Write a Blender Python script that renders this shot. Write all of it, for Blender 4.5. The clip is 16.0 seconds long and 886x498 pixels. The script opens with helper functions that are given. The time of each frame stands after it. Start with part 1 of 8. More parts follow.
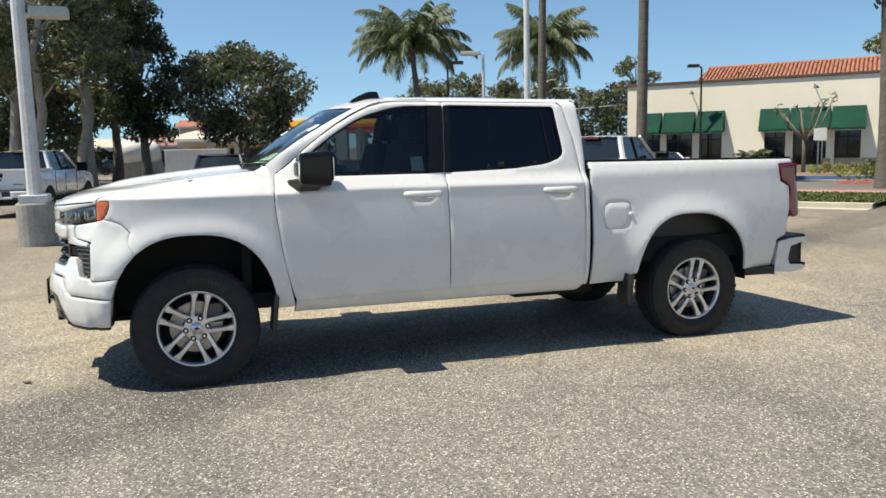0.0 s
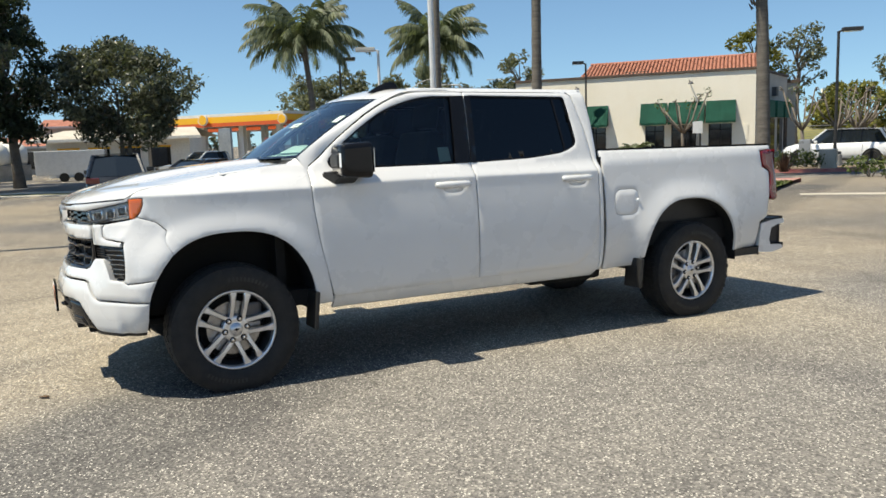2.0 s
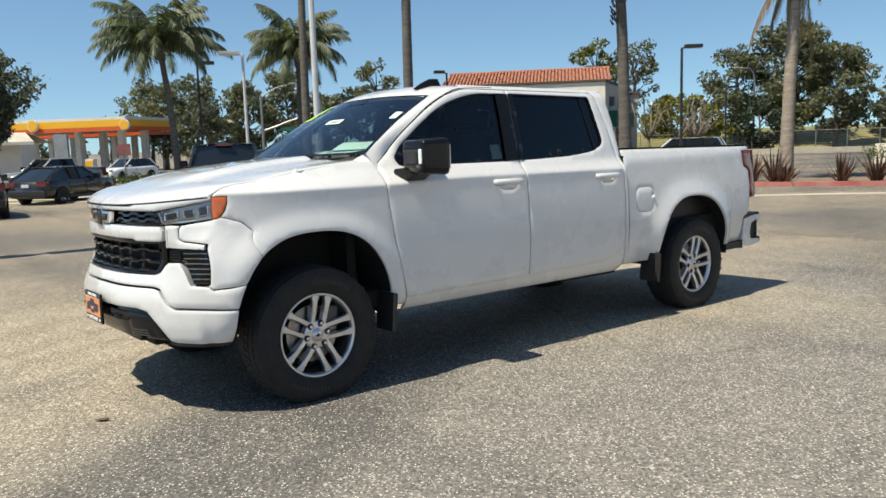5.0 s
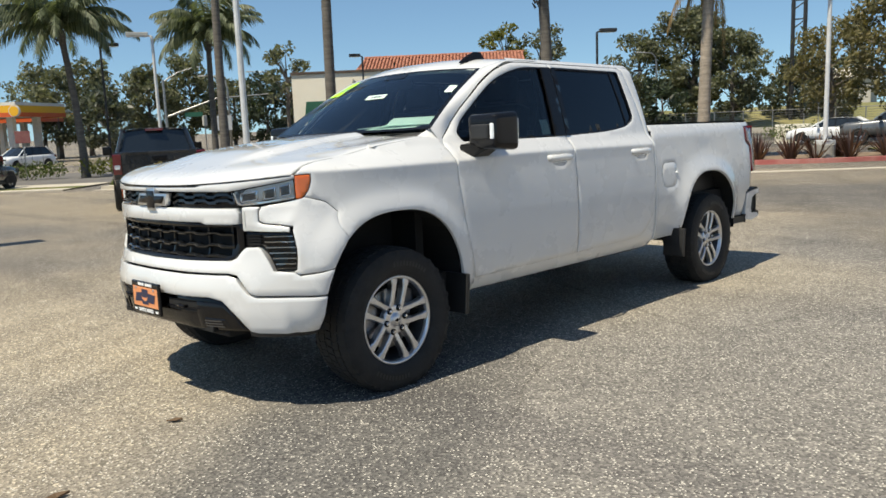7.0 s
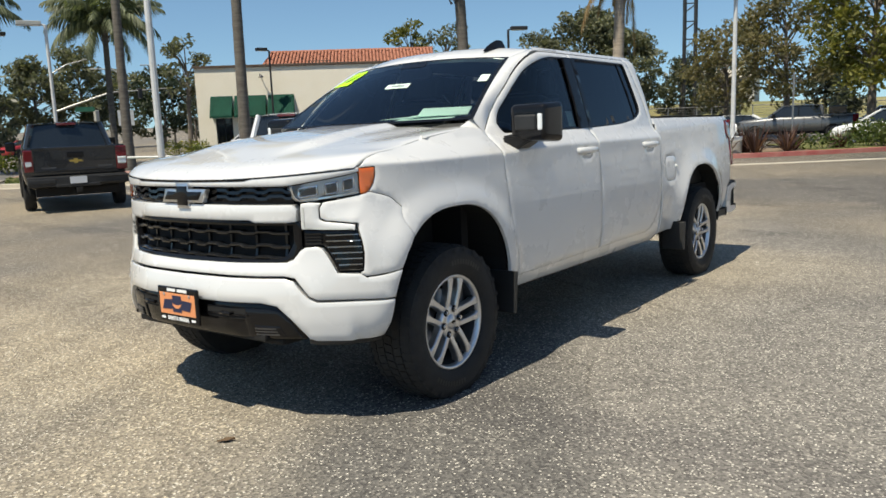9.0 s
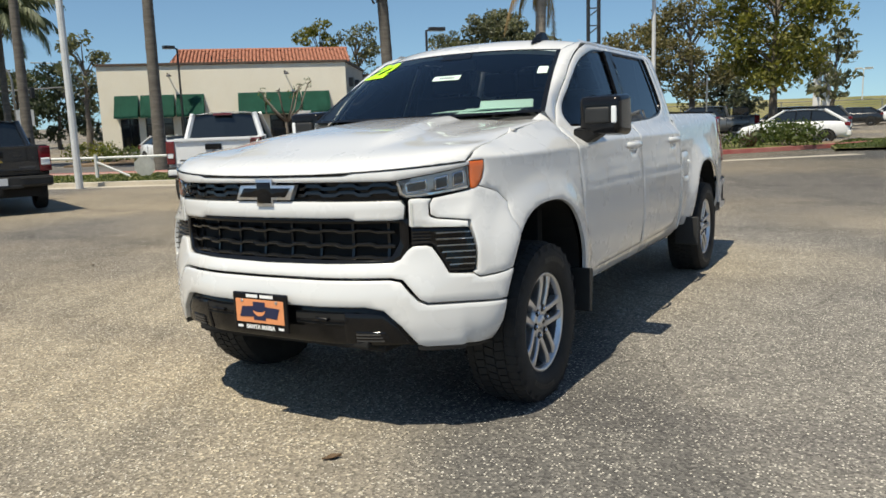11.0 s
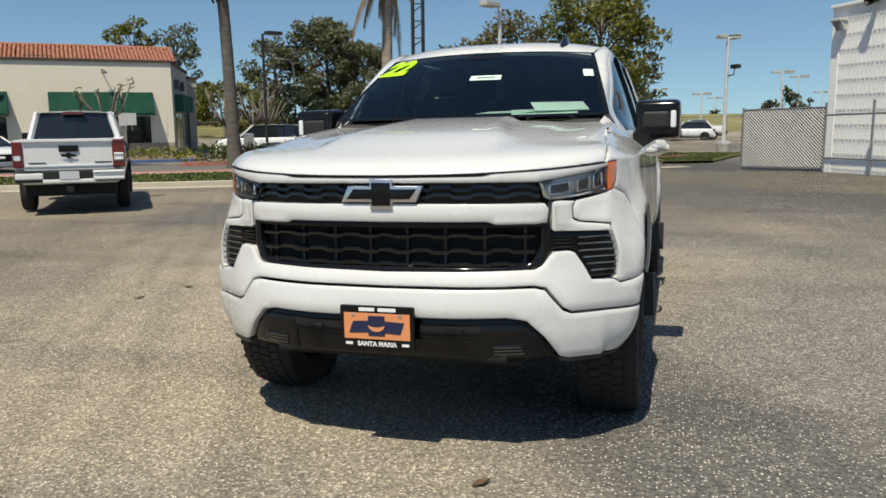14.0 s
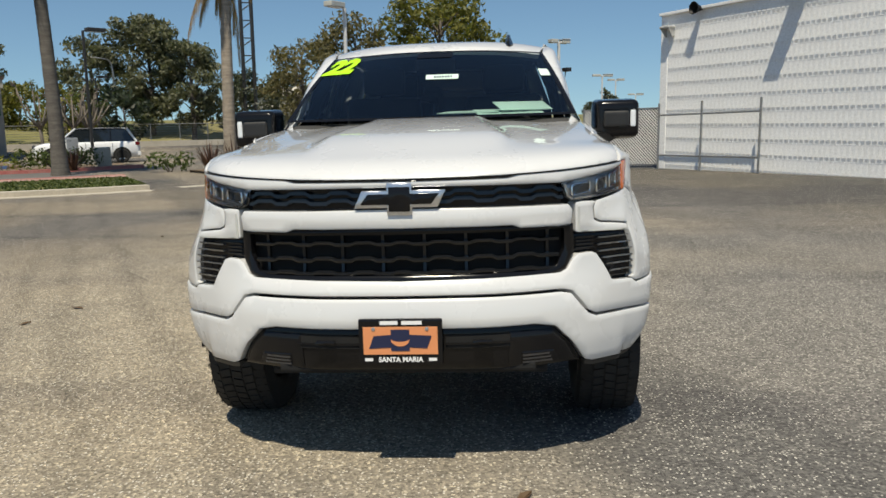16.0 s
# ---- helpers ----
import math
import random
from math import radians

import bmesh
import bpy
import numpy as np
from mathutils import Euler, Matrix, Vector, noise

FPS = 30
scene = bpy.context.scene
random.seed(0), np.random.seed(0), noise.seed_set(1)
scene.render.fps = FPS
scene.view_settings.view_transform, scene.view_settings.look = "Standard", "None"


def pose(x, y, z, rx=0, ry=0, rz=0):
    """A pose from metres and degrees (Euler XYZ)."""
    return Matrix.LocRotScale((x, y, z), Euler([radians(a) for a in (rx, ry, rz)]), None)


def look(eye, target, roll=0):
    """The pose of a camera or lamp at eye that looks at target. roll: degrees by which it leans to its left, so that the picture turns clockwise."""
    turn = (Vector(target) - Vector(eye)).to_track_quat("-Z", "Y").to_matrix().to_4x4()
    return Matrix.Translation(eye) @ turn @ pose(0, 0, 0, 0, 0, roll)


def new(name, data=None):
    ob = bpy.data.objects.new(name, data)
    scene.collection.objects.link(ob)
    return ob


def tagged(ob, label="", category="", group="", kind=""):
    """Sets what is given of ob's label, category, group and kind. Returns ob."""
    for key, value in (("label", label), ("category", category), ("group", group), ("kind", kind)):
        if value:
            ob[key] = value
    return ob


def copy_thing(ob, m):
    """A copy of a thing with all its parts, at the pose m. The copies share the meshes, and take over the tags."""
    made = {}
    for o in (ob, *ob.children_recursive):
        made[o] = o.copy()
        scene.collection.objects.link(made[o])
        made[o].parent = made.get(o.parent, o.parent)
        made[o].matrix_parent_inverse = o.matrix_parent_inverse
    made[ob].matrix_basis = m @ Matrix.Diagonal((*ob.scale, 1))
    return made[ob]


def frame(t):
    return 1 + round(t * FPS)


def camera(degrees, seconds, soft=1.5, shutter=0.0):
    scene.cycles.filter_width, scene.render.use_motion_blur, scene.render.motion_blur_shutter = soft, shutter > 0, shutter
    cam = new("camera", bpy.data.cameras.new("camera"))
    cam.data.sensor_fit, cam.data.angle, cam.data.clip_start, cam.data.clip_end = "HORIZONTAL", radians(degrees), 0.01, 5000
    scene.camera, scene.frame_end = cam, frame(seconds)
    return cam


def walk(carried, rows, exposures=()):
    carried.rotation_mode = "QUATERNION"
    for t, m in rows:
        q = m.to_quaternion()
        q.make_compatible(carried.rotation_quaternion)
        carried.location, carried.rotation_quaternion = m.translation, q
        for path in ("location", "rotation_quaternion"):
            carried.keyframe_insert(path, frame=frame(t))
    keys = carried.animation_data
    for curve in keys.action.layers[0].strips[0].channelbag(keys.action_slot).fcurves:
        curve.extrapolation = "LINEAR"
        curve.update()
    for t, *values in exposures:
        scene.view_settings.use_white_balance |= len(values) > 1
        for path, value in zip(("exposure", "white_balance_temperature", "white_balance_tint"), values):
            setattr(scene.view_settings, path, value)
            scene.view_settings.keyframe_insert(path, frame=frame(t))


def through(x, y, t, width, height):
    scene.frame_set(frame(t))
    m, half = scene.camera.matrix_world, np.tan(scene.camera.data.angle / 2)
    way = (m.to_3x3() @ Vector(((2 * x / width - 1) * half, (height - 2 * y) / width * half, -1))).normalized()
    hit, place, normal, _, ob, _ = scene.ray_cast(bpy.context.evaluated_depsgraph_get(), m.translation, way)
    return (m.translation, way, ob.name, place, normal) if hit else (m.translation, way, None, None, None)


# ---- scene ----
cam = camera(58.8, 16.0, soft=1.6)
# the lot under the truck slopes a little: the path was laid out square to the truck
SLOPE = pose(0, 0, 0, -0.90, 0.68, 0)
PATH = [
    (0, (-0.106, -6.104, 1.413), (0.536, -4.223, 1.188), -1.0),
    (0.5, (-0.325, -5.986, 1.399), (0.4, -4.136, 1.167), -1.2),
    (1, (-0.544, -5.876, 1.411), (0.244, -4.052, 1.183), -1.4),
    (1.5, (-0.835, -5.816, 1.405), (0.008, -4.017, 1.173), -1.7),
    (2, (-1.048, -5.693, 1.39), (-0.131, -3.932, 1.151), -1.9),
    (2.5, (-1.241, -5.566, 1.401), (-0.264, -3.837, 1.168), -2.1),
    (3, (-1.508, -5.457, 1.392), (-0.481, -3.757, 1.158), -2.2),
    (3.5, (-1.704, -5.325, 1.373), (-0.615, -3.665, 1.128), -2.2),
    (3.7, (-1.78, -5.249, 1.366), (-0.665, -3.605, 1.128), -2.1),
    (5.8, (-2.505, -4.584, 1.355), (-1.197, -3.093, 1.1), -2.2),
    (6, (-2.587, -4.501, 1.351), (-1.263, -3.024, 1.089), -2.3),
    (6.5, (-2.749, -4.308, 1.345), (-1.376, -2.879, 1.078), -2.4),
    (7, (-2.822, -4.063, 1.337), (-1.404, -2.68, 1.061), -2.5),
    (7.5, (-2.907, -3.865, 1.337), (-1.447, -2.527, 1.055), -2.6),
    (8, (-3.036, -3.679, 1.341), (-1.539, -2.387, 1.045), -2.6),
    (8.5, (-3.11, -3.489, 1.327), (-1.569, -2.248, 1.035), -2.5),
    (9, (-3.169, -3.285, 1.338), (-1.589, -2.094, 1.044), -2.4),
    (9.2, (-3.201, -3.208, 1.335), (-1.606, -2.036, 1.045), -2.4),
    (11.3, (-3.573, -2.303, 1.33), (-1.841, -1.352, 1.026), -2.2),
    (11.5, (-3.615, -2.228, 1.329), (-1.868, -1.304, 1.023), -2.0),
    (12, (-3.643, -2.014, 1.315), (-1.865, -1.151, 1.011), -1.8),
    (12.5, (-3.66, -1.787, 1.321), (-1.851, -0.988, 1.025), -1.7),
    (13, (-3.758, -1.546, 1.325), (-1.923, -0.809, 1.025), -1.6),
    (13.5, (-3.807, -1.353, 1.314), (-1.942, -0.693, 1.019), -1.4),
    (14, (-3.813, -1.13, 1.321), (-1.917, -0.563, 1.03), -1.2),
    (14.5, (-3.854, -0.903, 1.329), (-1.935, -0.423, 1.035), -1.2),
    (15, (-3.89, -0.713, 1.324), (-1.948, -0.339, 1.029), -1.3),
    (15.5, (-3.843, -0.535, 1.324), (-1.883, -0.271, 1.027), -1.5),
    (16, (-3.787, -0.388, 1.333), (-1.815, -0.232, 1.036), -1.7),
]
EXPOSURES = [(0.0, 0.36, 7150, 7), (3.5, 0.30, 7150, 7), (7.0, 0.19, 7200, 7), (9.0, 0.14, 7200, 7), (12.5, -0.04, 7200, 7), (16.0, -0.20, 7200, 7)]
walk(cam, [(t, SLOPE @ look(eye, target, roll)) for t, eye, target, roll in PATH], EXPOSURES)

# ---- daylight ----
SUN = Vector((-0.49, 0.05, 1.0)).normalized()      # towards the sun
world = bpy.data.worlds.new("sky")
scene.world = world
world.use_nodes = True
_n = world.node_tree.nodes
_sky = _n.new("ShaderNodeTexSky")
_sky.sky_type = "NISHITA"
_sky.sun_disc = False
_sky.sun_elevation = math.asin(SUN.z)
_sky.sun_rotation = math.atan2(SUN.x, SUN.y)
_sky.altitude = 900
_sky.air_density, _sky.dust_density, _sky.ozone_density = 1.0, 0.8, 1.2
_n["Background"].inputs["Strength"].default_value = 0.111
# the air is clear: the pale band lies below the horizon
_tc, _up, _nm = _n.new("ShaderNodeTexCoord"), _n.new("ShaderNodeVectorMath"), _n.new("ShaderNodeVectorMath")
_up.operation, _nm.operation = "ADD", "NORMALIZE"
_up.inputs[1].default_value = (0, 0, 0.07)
world.node_tree.links.new(_tc.outputs["Generated"], _up.inputs[0])
world.node_tree.links.new(_up.outputs[0], _nm.inputs[0])
world.node_tree.links.new(_nm.outputs[0], _sky.inputs["Vector"])
_deep = _n.new("ShaderNodeMix")
_deep.data_type, _deep.blend_type = "RGBA", "MULTIPLY"
_deep.inputs[0].default_value = 1.0
_deep.inputs[7].default_value = (0.80, 1.0, 1.12, 1)
world.node_tree.links.new(_sky.outputs["Color"], _deep.inputs[6])
world.node_tree.links.new(_deep.outputs[2], _n["Background"].inputs["Color"])
_l = bpy.data.lights.new("sun", "SUN")
_l.energy, _l.angle, _l.color = 5.55, radians(0.53), (1.0, 0.945, 0.845)
sun = new("sun", _l)
sun.matrix_world = look(SUN * 60, (0, 0, 0))
scene.view_settings.exposure = 0.0

# ---- materials ----
class Mat:
    """A small builder of node materials."""
    def __init__(self, name, col=(0.5, 0.5, 0.5), rough=0.6, metal=0.0, **sockets):
        self.m = bpy.data.materials.new(name)
        self.m.use_nodes = True
        self.t = self.m.node_tree
        self.b = self.t.nodes["Principled BSDF"]
        self.b.inputs["Base Color"].default_value = (*col, 1)
        self.b.inputs["Roughness"].default_value = rough
        self.b.inputs["Metallic"].default_value = metal
        for k, v in sockets.items():
            self.b.inputs[k.replace("_", " ")].default_value = v

    def node(self, kind, **inputs):
        n = self.t.nodes.new("ShaderNode" + kind)
        for k, v in inputs.items():
            n.inputs[k.replace("_", " ")].default_value = v
        return n

    def link(self, a, b):
        self.t.links.new(a, b)

    def coords(self, scale=(1, 1, 1), obj=True):
        c = self.node("TexCoord")
        mp = self.node("Mapping")
        mp.inputs["Scale"].default_value = scale
        self.link(c.outputs["Object" if obj else "Generated"], mp.inputs["Vector"])
        return mp.outputs["Vector"]

    def noise(self, scale, detail=4.0, rough=0.6, vec=None):
        n = self.node("TexNoise", Scale=scale, Detail=detail, Roughness=rough)
        self.link(vec or self.coords(), n.inputs["Vector"])
        return n.outputs["Fac"]

    def ramp(self, fac, stops):
        r = self.node("ValToRGB")
        e = r.color_ramp.elements
        while len(e) < len(stops):
            e.new(0.5)
        for el, (p, c) in zip(e, stops):
            el.position = p
            el.color = (*c, 1) if len(c) == 3 else c
        self.link(fac, r.inputs["Fac"])
        return r.outputs["Color"]

    def mix(self, fac, a, b, mode="MIX"):
        n = self.t.nodes.new("ShaderNodeMix")
        n.data_type, n.blend_type = "RGBA", mode
        for sock, v in ((n.inputs[0], fac), (n.inputs[6], a), (n.inputs[7], b)):
            if hasattr(v, "is_output"):
                self.link(v, sock)
            elif isinstance(v, (int, float)):
                sock.default_value = v
            else:
                sock.default_value = (*v, 1)
        return n.outputs[2]

    def colour(self, c):
        self.link(c, self.b.inputs["Base Color"])
        return self

    def bump(self, fac, strength=0.3, dist=0.01):
        n = self.node("Bump", Strength=strength, Distance=dist)
        self.link(fac, n.inputs["Height"])
        self.link(n.outputs["Normal"], self.b.inputs["Normal"])
        return self


def mottled(name, a, b, scale, rough=0.7, bump=0.2, dist=0.01, fine=None, metal=0.0, lo=0.35, hi=0.65, **kw):
    """Two-scale variation between the colours a and b, with relief."""
    m = Mat(name, a, rough, metal, **kw)
    big = m.noise(scale, 5, 0.6)
    small = m.noise(fine or scale * 9, 6, 0.7)
    c1 = m.ramp(big, [(lo, a), (hi, b)])
    c2 = m.ramp(small, [(0.3, (0.72, 0.72, 0.72)), (0.7, (1.12, 1.12, 1.12))])
    m.colour(m.mix(0.8, c1, c2, "MULTIPLY"))
    if bump:
        m.bump(small, bump, dist)
    return m.m


def paint(name, col, rough=0.28, metal=0.0, coat=1.0):
    m = Mat(name, col, rough, metal, Coat_Weight=coat, Coat_Roughness=0.02, Coat_IOR=1.42)
    dirt = m.noise(3.0, 5, 0.6)
    r = m.ramp(dirt, [(0.35, (rough * 0.85,) * 3), (0.75, (rough * 1.25,) * 3)])
    m.link(r, m.b.inputs["Roughness"])
    low = tuple(c * 0.975 for c in col)
    m.colour(m.ramp(m.noise(1.3, 6, 0.65), [(0.3, low), (0.6, col)]))
    return m.m


WHITE = paint("white_paint", (0.640, 0.645, 0.645))
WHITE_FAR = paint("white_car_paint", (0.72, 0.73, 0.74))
BLACK_PAINT = paint("black_paint", (0.012, 0.013, 0.015), 0.25)
GREY_PAINT = paint("grey_paint", (0.14, 0.145, 0.15), 0.3, 0.4)
SILVER_PAINT = paint("pale_grey_paint", (0.35, 0.36, 0.37), 0.3, 0.4)
RED_PAINT = paint("red_paint", (0.35, 0.02, 0.02), 0.3)
GLOSS = Mat("gloss_black", (0.007, 0.007, 0.008), 0.12, Specular_IOR_Level=0.28).m
PLASTIC = mottled("black_plastic", (0.012, 0.012, 0.012), (0.02, 0.02, 0.02), 8, 0.5, 0.15, 0.002, 220)
DARK = Mat("underbody_and_shade_black", (0.006, 0.006, 0.006), 0.85).m
CHROME = Mat("chrome", (0.75, 0.76, 0.78), 0.12, 1.0).m
ALLOY = mottled("machined_alloy", (0.62, 0.63, 0.65), (0.72, 0.73, 0.75), 12, 0.28, 0.05, 0.001, 160, 0.9)
ALLOY_DARK = Mat("dark_alloy", (0.10, 0.10, 0.105), 0.45, 0.7).m
STEEL = mottled("brake_steel", (0.30, 0.29, 0.28), (0.42, 0.41, 0.40), 30, 0.35, 0.1, 0.001, 200, 1.0)
RUBBER = mottled("tyre_rubber", (0.012, 0.012, 0.012), (0.022, 0.021, 0.020), 14, 0.82, 0.3, 0.002, 260)
ORANGE = Mat("amber_lens", (0.62, 0.12, 0.015), 0.1, Coat_Weight=1.0).m
REDLENS = Mat("red_lens", (0.13, 0.006, 0.010), 0.1, Coat_Weight=1.0).m
LENS = Mat("lamp_inside", (0.07, 0.073, 0.078), 0.22, 0.5, Coat_Weight=0.5).m
REFLECTOR = Mat("lamp_reflector", (0.50, 0.51, 0.52), 0.30, 0.8).m
LAMPWHITE = Mat("white_lens", (0.75, 0.77, 0.78), 0.15, Coat_Weight=0.6).m
LED = Mat("daytime_strip", (0.55, 0.56, 0.54), 0.15, Coat_Weight=0.8).m
PAPER = Mat("pale_green_paper", (0.62, 0.78, 0.70), 0.7).m
LIME = Mat("lime_sticker", (0.42, 0.85, 0.02), 0.5).m
CABIN = mottled("dark_cabin_trim", (0.012, 0.012, 0.013), (0.02, 0.02, 0.02), 6, 0.7, 0.1, 0.003, 90)


def tinted(name, through, rough=0.02, ior=1.5):
    """Tinted glass: a mirror-like face over a dimmed view."""
    m = bpy.data.materials.new(name)
    m.use_nodes = True
    t = m.node_tree
    t.nodes.remove(t.nodes["Principled BSDF"])
    out = t.nodes["Material Output"]
    tr = t.nodes.new("ShaderNodeBsdfTransparent")
    tr.inputs["Color"].default_value = (*through, 1)
    gl = t.nodes.new("ShaderNodeBsdfGlossy")
    gl.inputs["Roughness"].default_value = rough
    gl.inputs["Color"].default_value = (0.95, 0.97, 1.0, 1)
    fr = t.nodes.new("ShaderNodeFresnel")
    fr.inputs["IOR"].default_value = ior
    mx = t.nodes.new("ShaderNodeMixShader")
    t.links.new(fr.outputs["Fac"], mx.inputs["Fac"])
    t.links.new(tr.outputs[0], mx.inputs[1])
    t.links.new(gl.outputs[0], mx.inputs[2])
    t.links.new(mx.outputs[0], out.inputs["Surface"])
    return m


GLASS_CLEAR = tinted("windscreen_glass", (0.64, 0.72, 0.72), ior=1.65)
GLASS_TINT = tinted("front_window_glass", (0.42, 0.47, 0.48))
GLASS_DARK = tinted("privacy_glass", (0.012, 0.014, 0.018))
GLASS_LENS = tinted("lamp_glass", (0.95, 0.96, 0.97))

# ---- mesh tools ----
from mathutils import geometry


def part(name, bm, material, parent=None, label="", smooth=False, recalc=True):
    """Links a bmesh as one mesh object, under a thing or a part."""
    if recalc:
        bmesh.ops.recalc_face_normals(bm, faces=bm.faces)
    me = bpy.data.meshes.new(name)
    if smooth:
        for f in bm.faces:
            f.smooth = True
    bm.to_mesh(me)
    bm.free()
    for mt in (material if isinstance(material, (list, tuple)) else [material]):
        me.materials.append(mt)
    ob = new(name, me)
    if parent:
        ob.parent = parent
    if label:
        ob["label"] = label
    return ob


def thing(name, m, label, category, group="", kind=""):
    ob = new(name)
    ob.empty_display_size = 0.2
    ob.matrix_world = m
    return tagged(ob, label, category, group, kind)


def box(x0, y0, z0, x1, y1, z1, bevel=0.0, bm=None, seg=2):
    bm2 = bmesh.new()
    bmesh.ops.create_cube(bm2, size=1)
    for v in bm2.verts:
        v.co = ((x0 + x1) / 2 + v.co.x * (x1 - x0), (y0 + y1) / 2 + v.co.y * (y1 - y0), (z0 + z1) / 2 + v.co.z * (z1 - z0))
    if bevel:
        bmesh.ops.bevel(bm2, geom=bm2.edges[:], offset=bevel, segments=seg, affect="EDGES", profile=0.6)
    return bm2 if bm is None else merge(bm, bm2)


def merge(bm, other, m=None):
    if m is not None:
        bmesh.ops.transform(other, matrix=m, verts=other.verts)
    tmp = bpy.data.meshes.new("tmp")
    other.to_mesh(tmp)
    other.free()
    bm.from_mesh(tmp)
    bpy.data.meshes.remove(tmp)
    return bm


def moved(bm, m):
    bmesh.ops.transform(bm, matrix=m, verts=bm.verts)
    return bm


def lathe(profile, seg=48, axis="Z", bm=None, close=False):
    """Turns a profile of (radius, height) round an axis."""
    bm = bm or bmesh.new()
    rings = []
    for r, h in profile:
        ring = []
        for i in range(seg):
            a = 2 * math.pi * i / seg
            c, s = r * math.cos(a), r * math.sin(a)
            ring.append(bm.verts.new((c, s, h) if axis == "Z" else (c, h, s)))
        rings.append(ring)
    pairs = list(zip(rings, rings[1:])) + ([(rings[-1], rings[0])] if close else [])
    for a, b in pairs:
        for i in range(seg):
            j = (i + 1) % seg
            bm.faces.new((a[i], a[j], b[j], b[i]))
    return bm


def tube(pts, radii, seg=8, bm=None, caps=True):
    """A round bar along points, with a radius at each."""
    bm = bm or bmesh.new()
    pts = [Vector(p) for p in pts]
    if isinstance(radii, (int, float)):
        radii = [radii] * len(pts)
    rings = []
    up = Vector((0.13, 0.37, 0.92)).normalized()
    for i, p in enumerate(pts):
        d = (pts[min(i + 1, len(pts) - 1)] - pts[max(i - 1, 0)]).normalized()
        u = d.cross(up if abs(d.dot(up)) < 0.95 else Vector((1, 0, 0))).normalized()
        w = d.cross(u)
        rings.append([bm.verts.new(p + radii[i] * (math.cos(2 * math.pi * k / seg) * u + math.sin(2 * math.pi * k / seg) * w)) for k in range(seg)])
    for a, b in zip(rings, rings[1:]):
        for k in range(seg):
            j = (k + 1) % seg
            bm.faces.new((a[k], a[j], b[j], b[k]))
    if caps:
        bm.faces.new(rings[0][::-1])
        bm.faces.new(rings[-1])
    return bm


def loft(curves, bm=None, closed=False):
    """A sheet through curves of equal point counts."""
    bm = bm or bmesh.new()
    vs = [[bm.verts.new(p) for p in c] for c in curves]
    for a, b in zip(vs, vs[1:]):
        n = len(a)
        for i in range(n if closed else n - 1):
            j = (i + 1) % n
            bm.faces.new((a[i], a[j], b[j], b[i]))
    return bm


def smooth_line(pts, n=8, closed=False):
    """A Catmull-Rom line through points of any dimension."""
    P = [np.array(p, float) for p in pts]
    out = []
    m = len(P)
    for i in range(m if closed else m - 1):
        p1, p2 = P[i], P[(i + 1) % m]
        p0 = P[i - 1] if (i > 0 or closed) else 2 * p1 - p2
        p3 = P[(i + 2) % m] if (i + 2 < m or closed) else 2 * p2 - p1
        for k in range(n):
            t = k / n
            out.append(0.5 * (2 * p1 + (p2 - p0) * t + (2 * p0 - 5 * p1 + 4 * p2 - p3) * t * t + (3 * p1 - p0 - 3 * p2 + p3) * t ** 3))
    if not closed:
        out.append(P[-1])
    return out


def rounded(poly, r, n=5):
    """A polygon with its corners rounded; r is one radius or one for each corner."""
    out = []
    m = len(poly)
    rs = r if isinstance(r, (list, tuple)) else [r] * m
    for i in range(m):
        p, a, b = (np.array(poly[k % m], float) for k in (i, i - 1, i + 1))
        if rs[i] <= 0:
            out.append(p)
            continue
        ua, ub = a - p, b - p
        la, lb = np.linalg.norm(ua), np.linalg.norm(ub)
        d = min(rs[i], la * 0.48, lb * 0.48)
        pa, pb = p + ua / la * d, p + ub / lb * d
        for k in range(n + 1):
            t = k / n
            out.append((1 - t) ** 2 * pa + 2 * t * (1 - t) * p + t * t * pb)
    return out


def resample(poly, step):
    """The closed line with points added, so that none are further apart than step."""
    out = []
    m = len(poly)
    for i in range(m):
        a, b = np.array(poly[i], float), np.array(poly[(i + 1) % m], float)
        l = np.linalg.norm(b - a)
        if l < 1e-5:
            continue
        k = max(1, int(math.ceil(l / step)))
        out += [a + (b - a) * j / k for j in range(k)]
    return out


def area2(poly):
    return sum(a[0] * b[1] - b[0] * a[1] for a, b in zip(poly, poly[1:] + poly[:1])) / 2


def inset(poly, d):
    """The polygon shrunk by d (a positive turn is taken as given)."""
    sgn = 1 if area2(poly) > 0 else -1
    out = []
    m = len(poly)
    for i in range(m):
        p, a, b = poly[i], poly[i - 1], poly[(i + 1) % m]
        e1, e2 = p - a, b - p
        n1 = np.array((-e1[1], e1[0])) / (np.linalg.norm(e1) + 1e-9)
        n2 = np.array((-e2[1], e2[0])) / (np.linalg.norm(e2) + 1e-9)
        n = n1 + n2
        n = n / (np.linalg.norm(n) + 1e-9)
        c = max(0.5, float(n @ n1))
        out.append(p + sgn * n * d / c)
    return out


def inside(p, poly):
    x, y = p
    hit = False
    j = len(poly) - 1
    for i in range(len(poly)):
        xi, yi = poly[i]
        xj, yj = poly[j]
        if (yi > y) != (yj > y) and x < (xj - xi) * (y - yi) / (yj - yi) + xi:
            hit = not hit
        j = i
    return hit


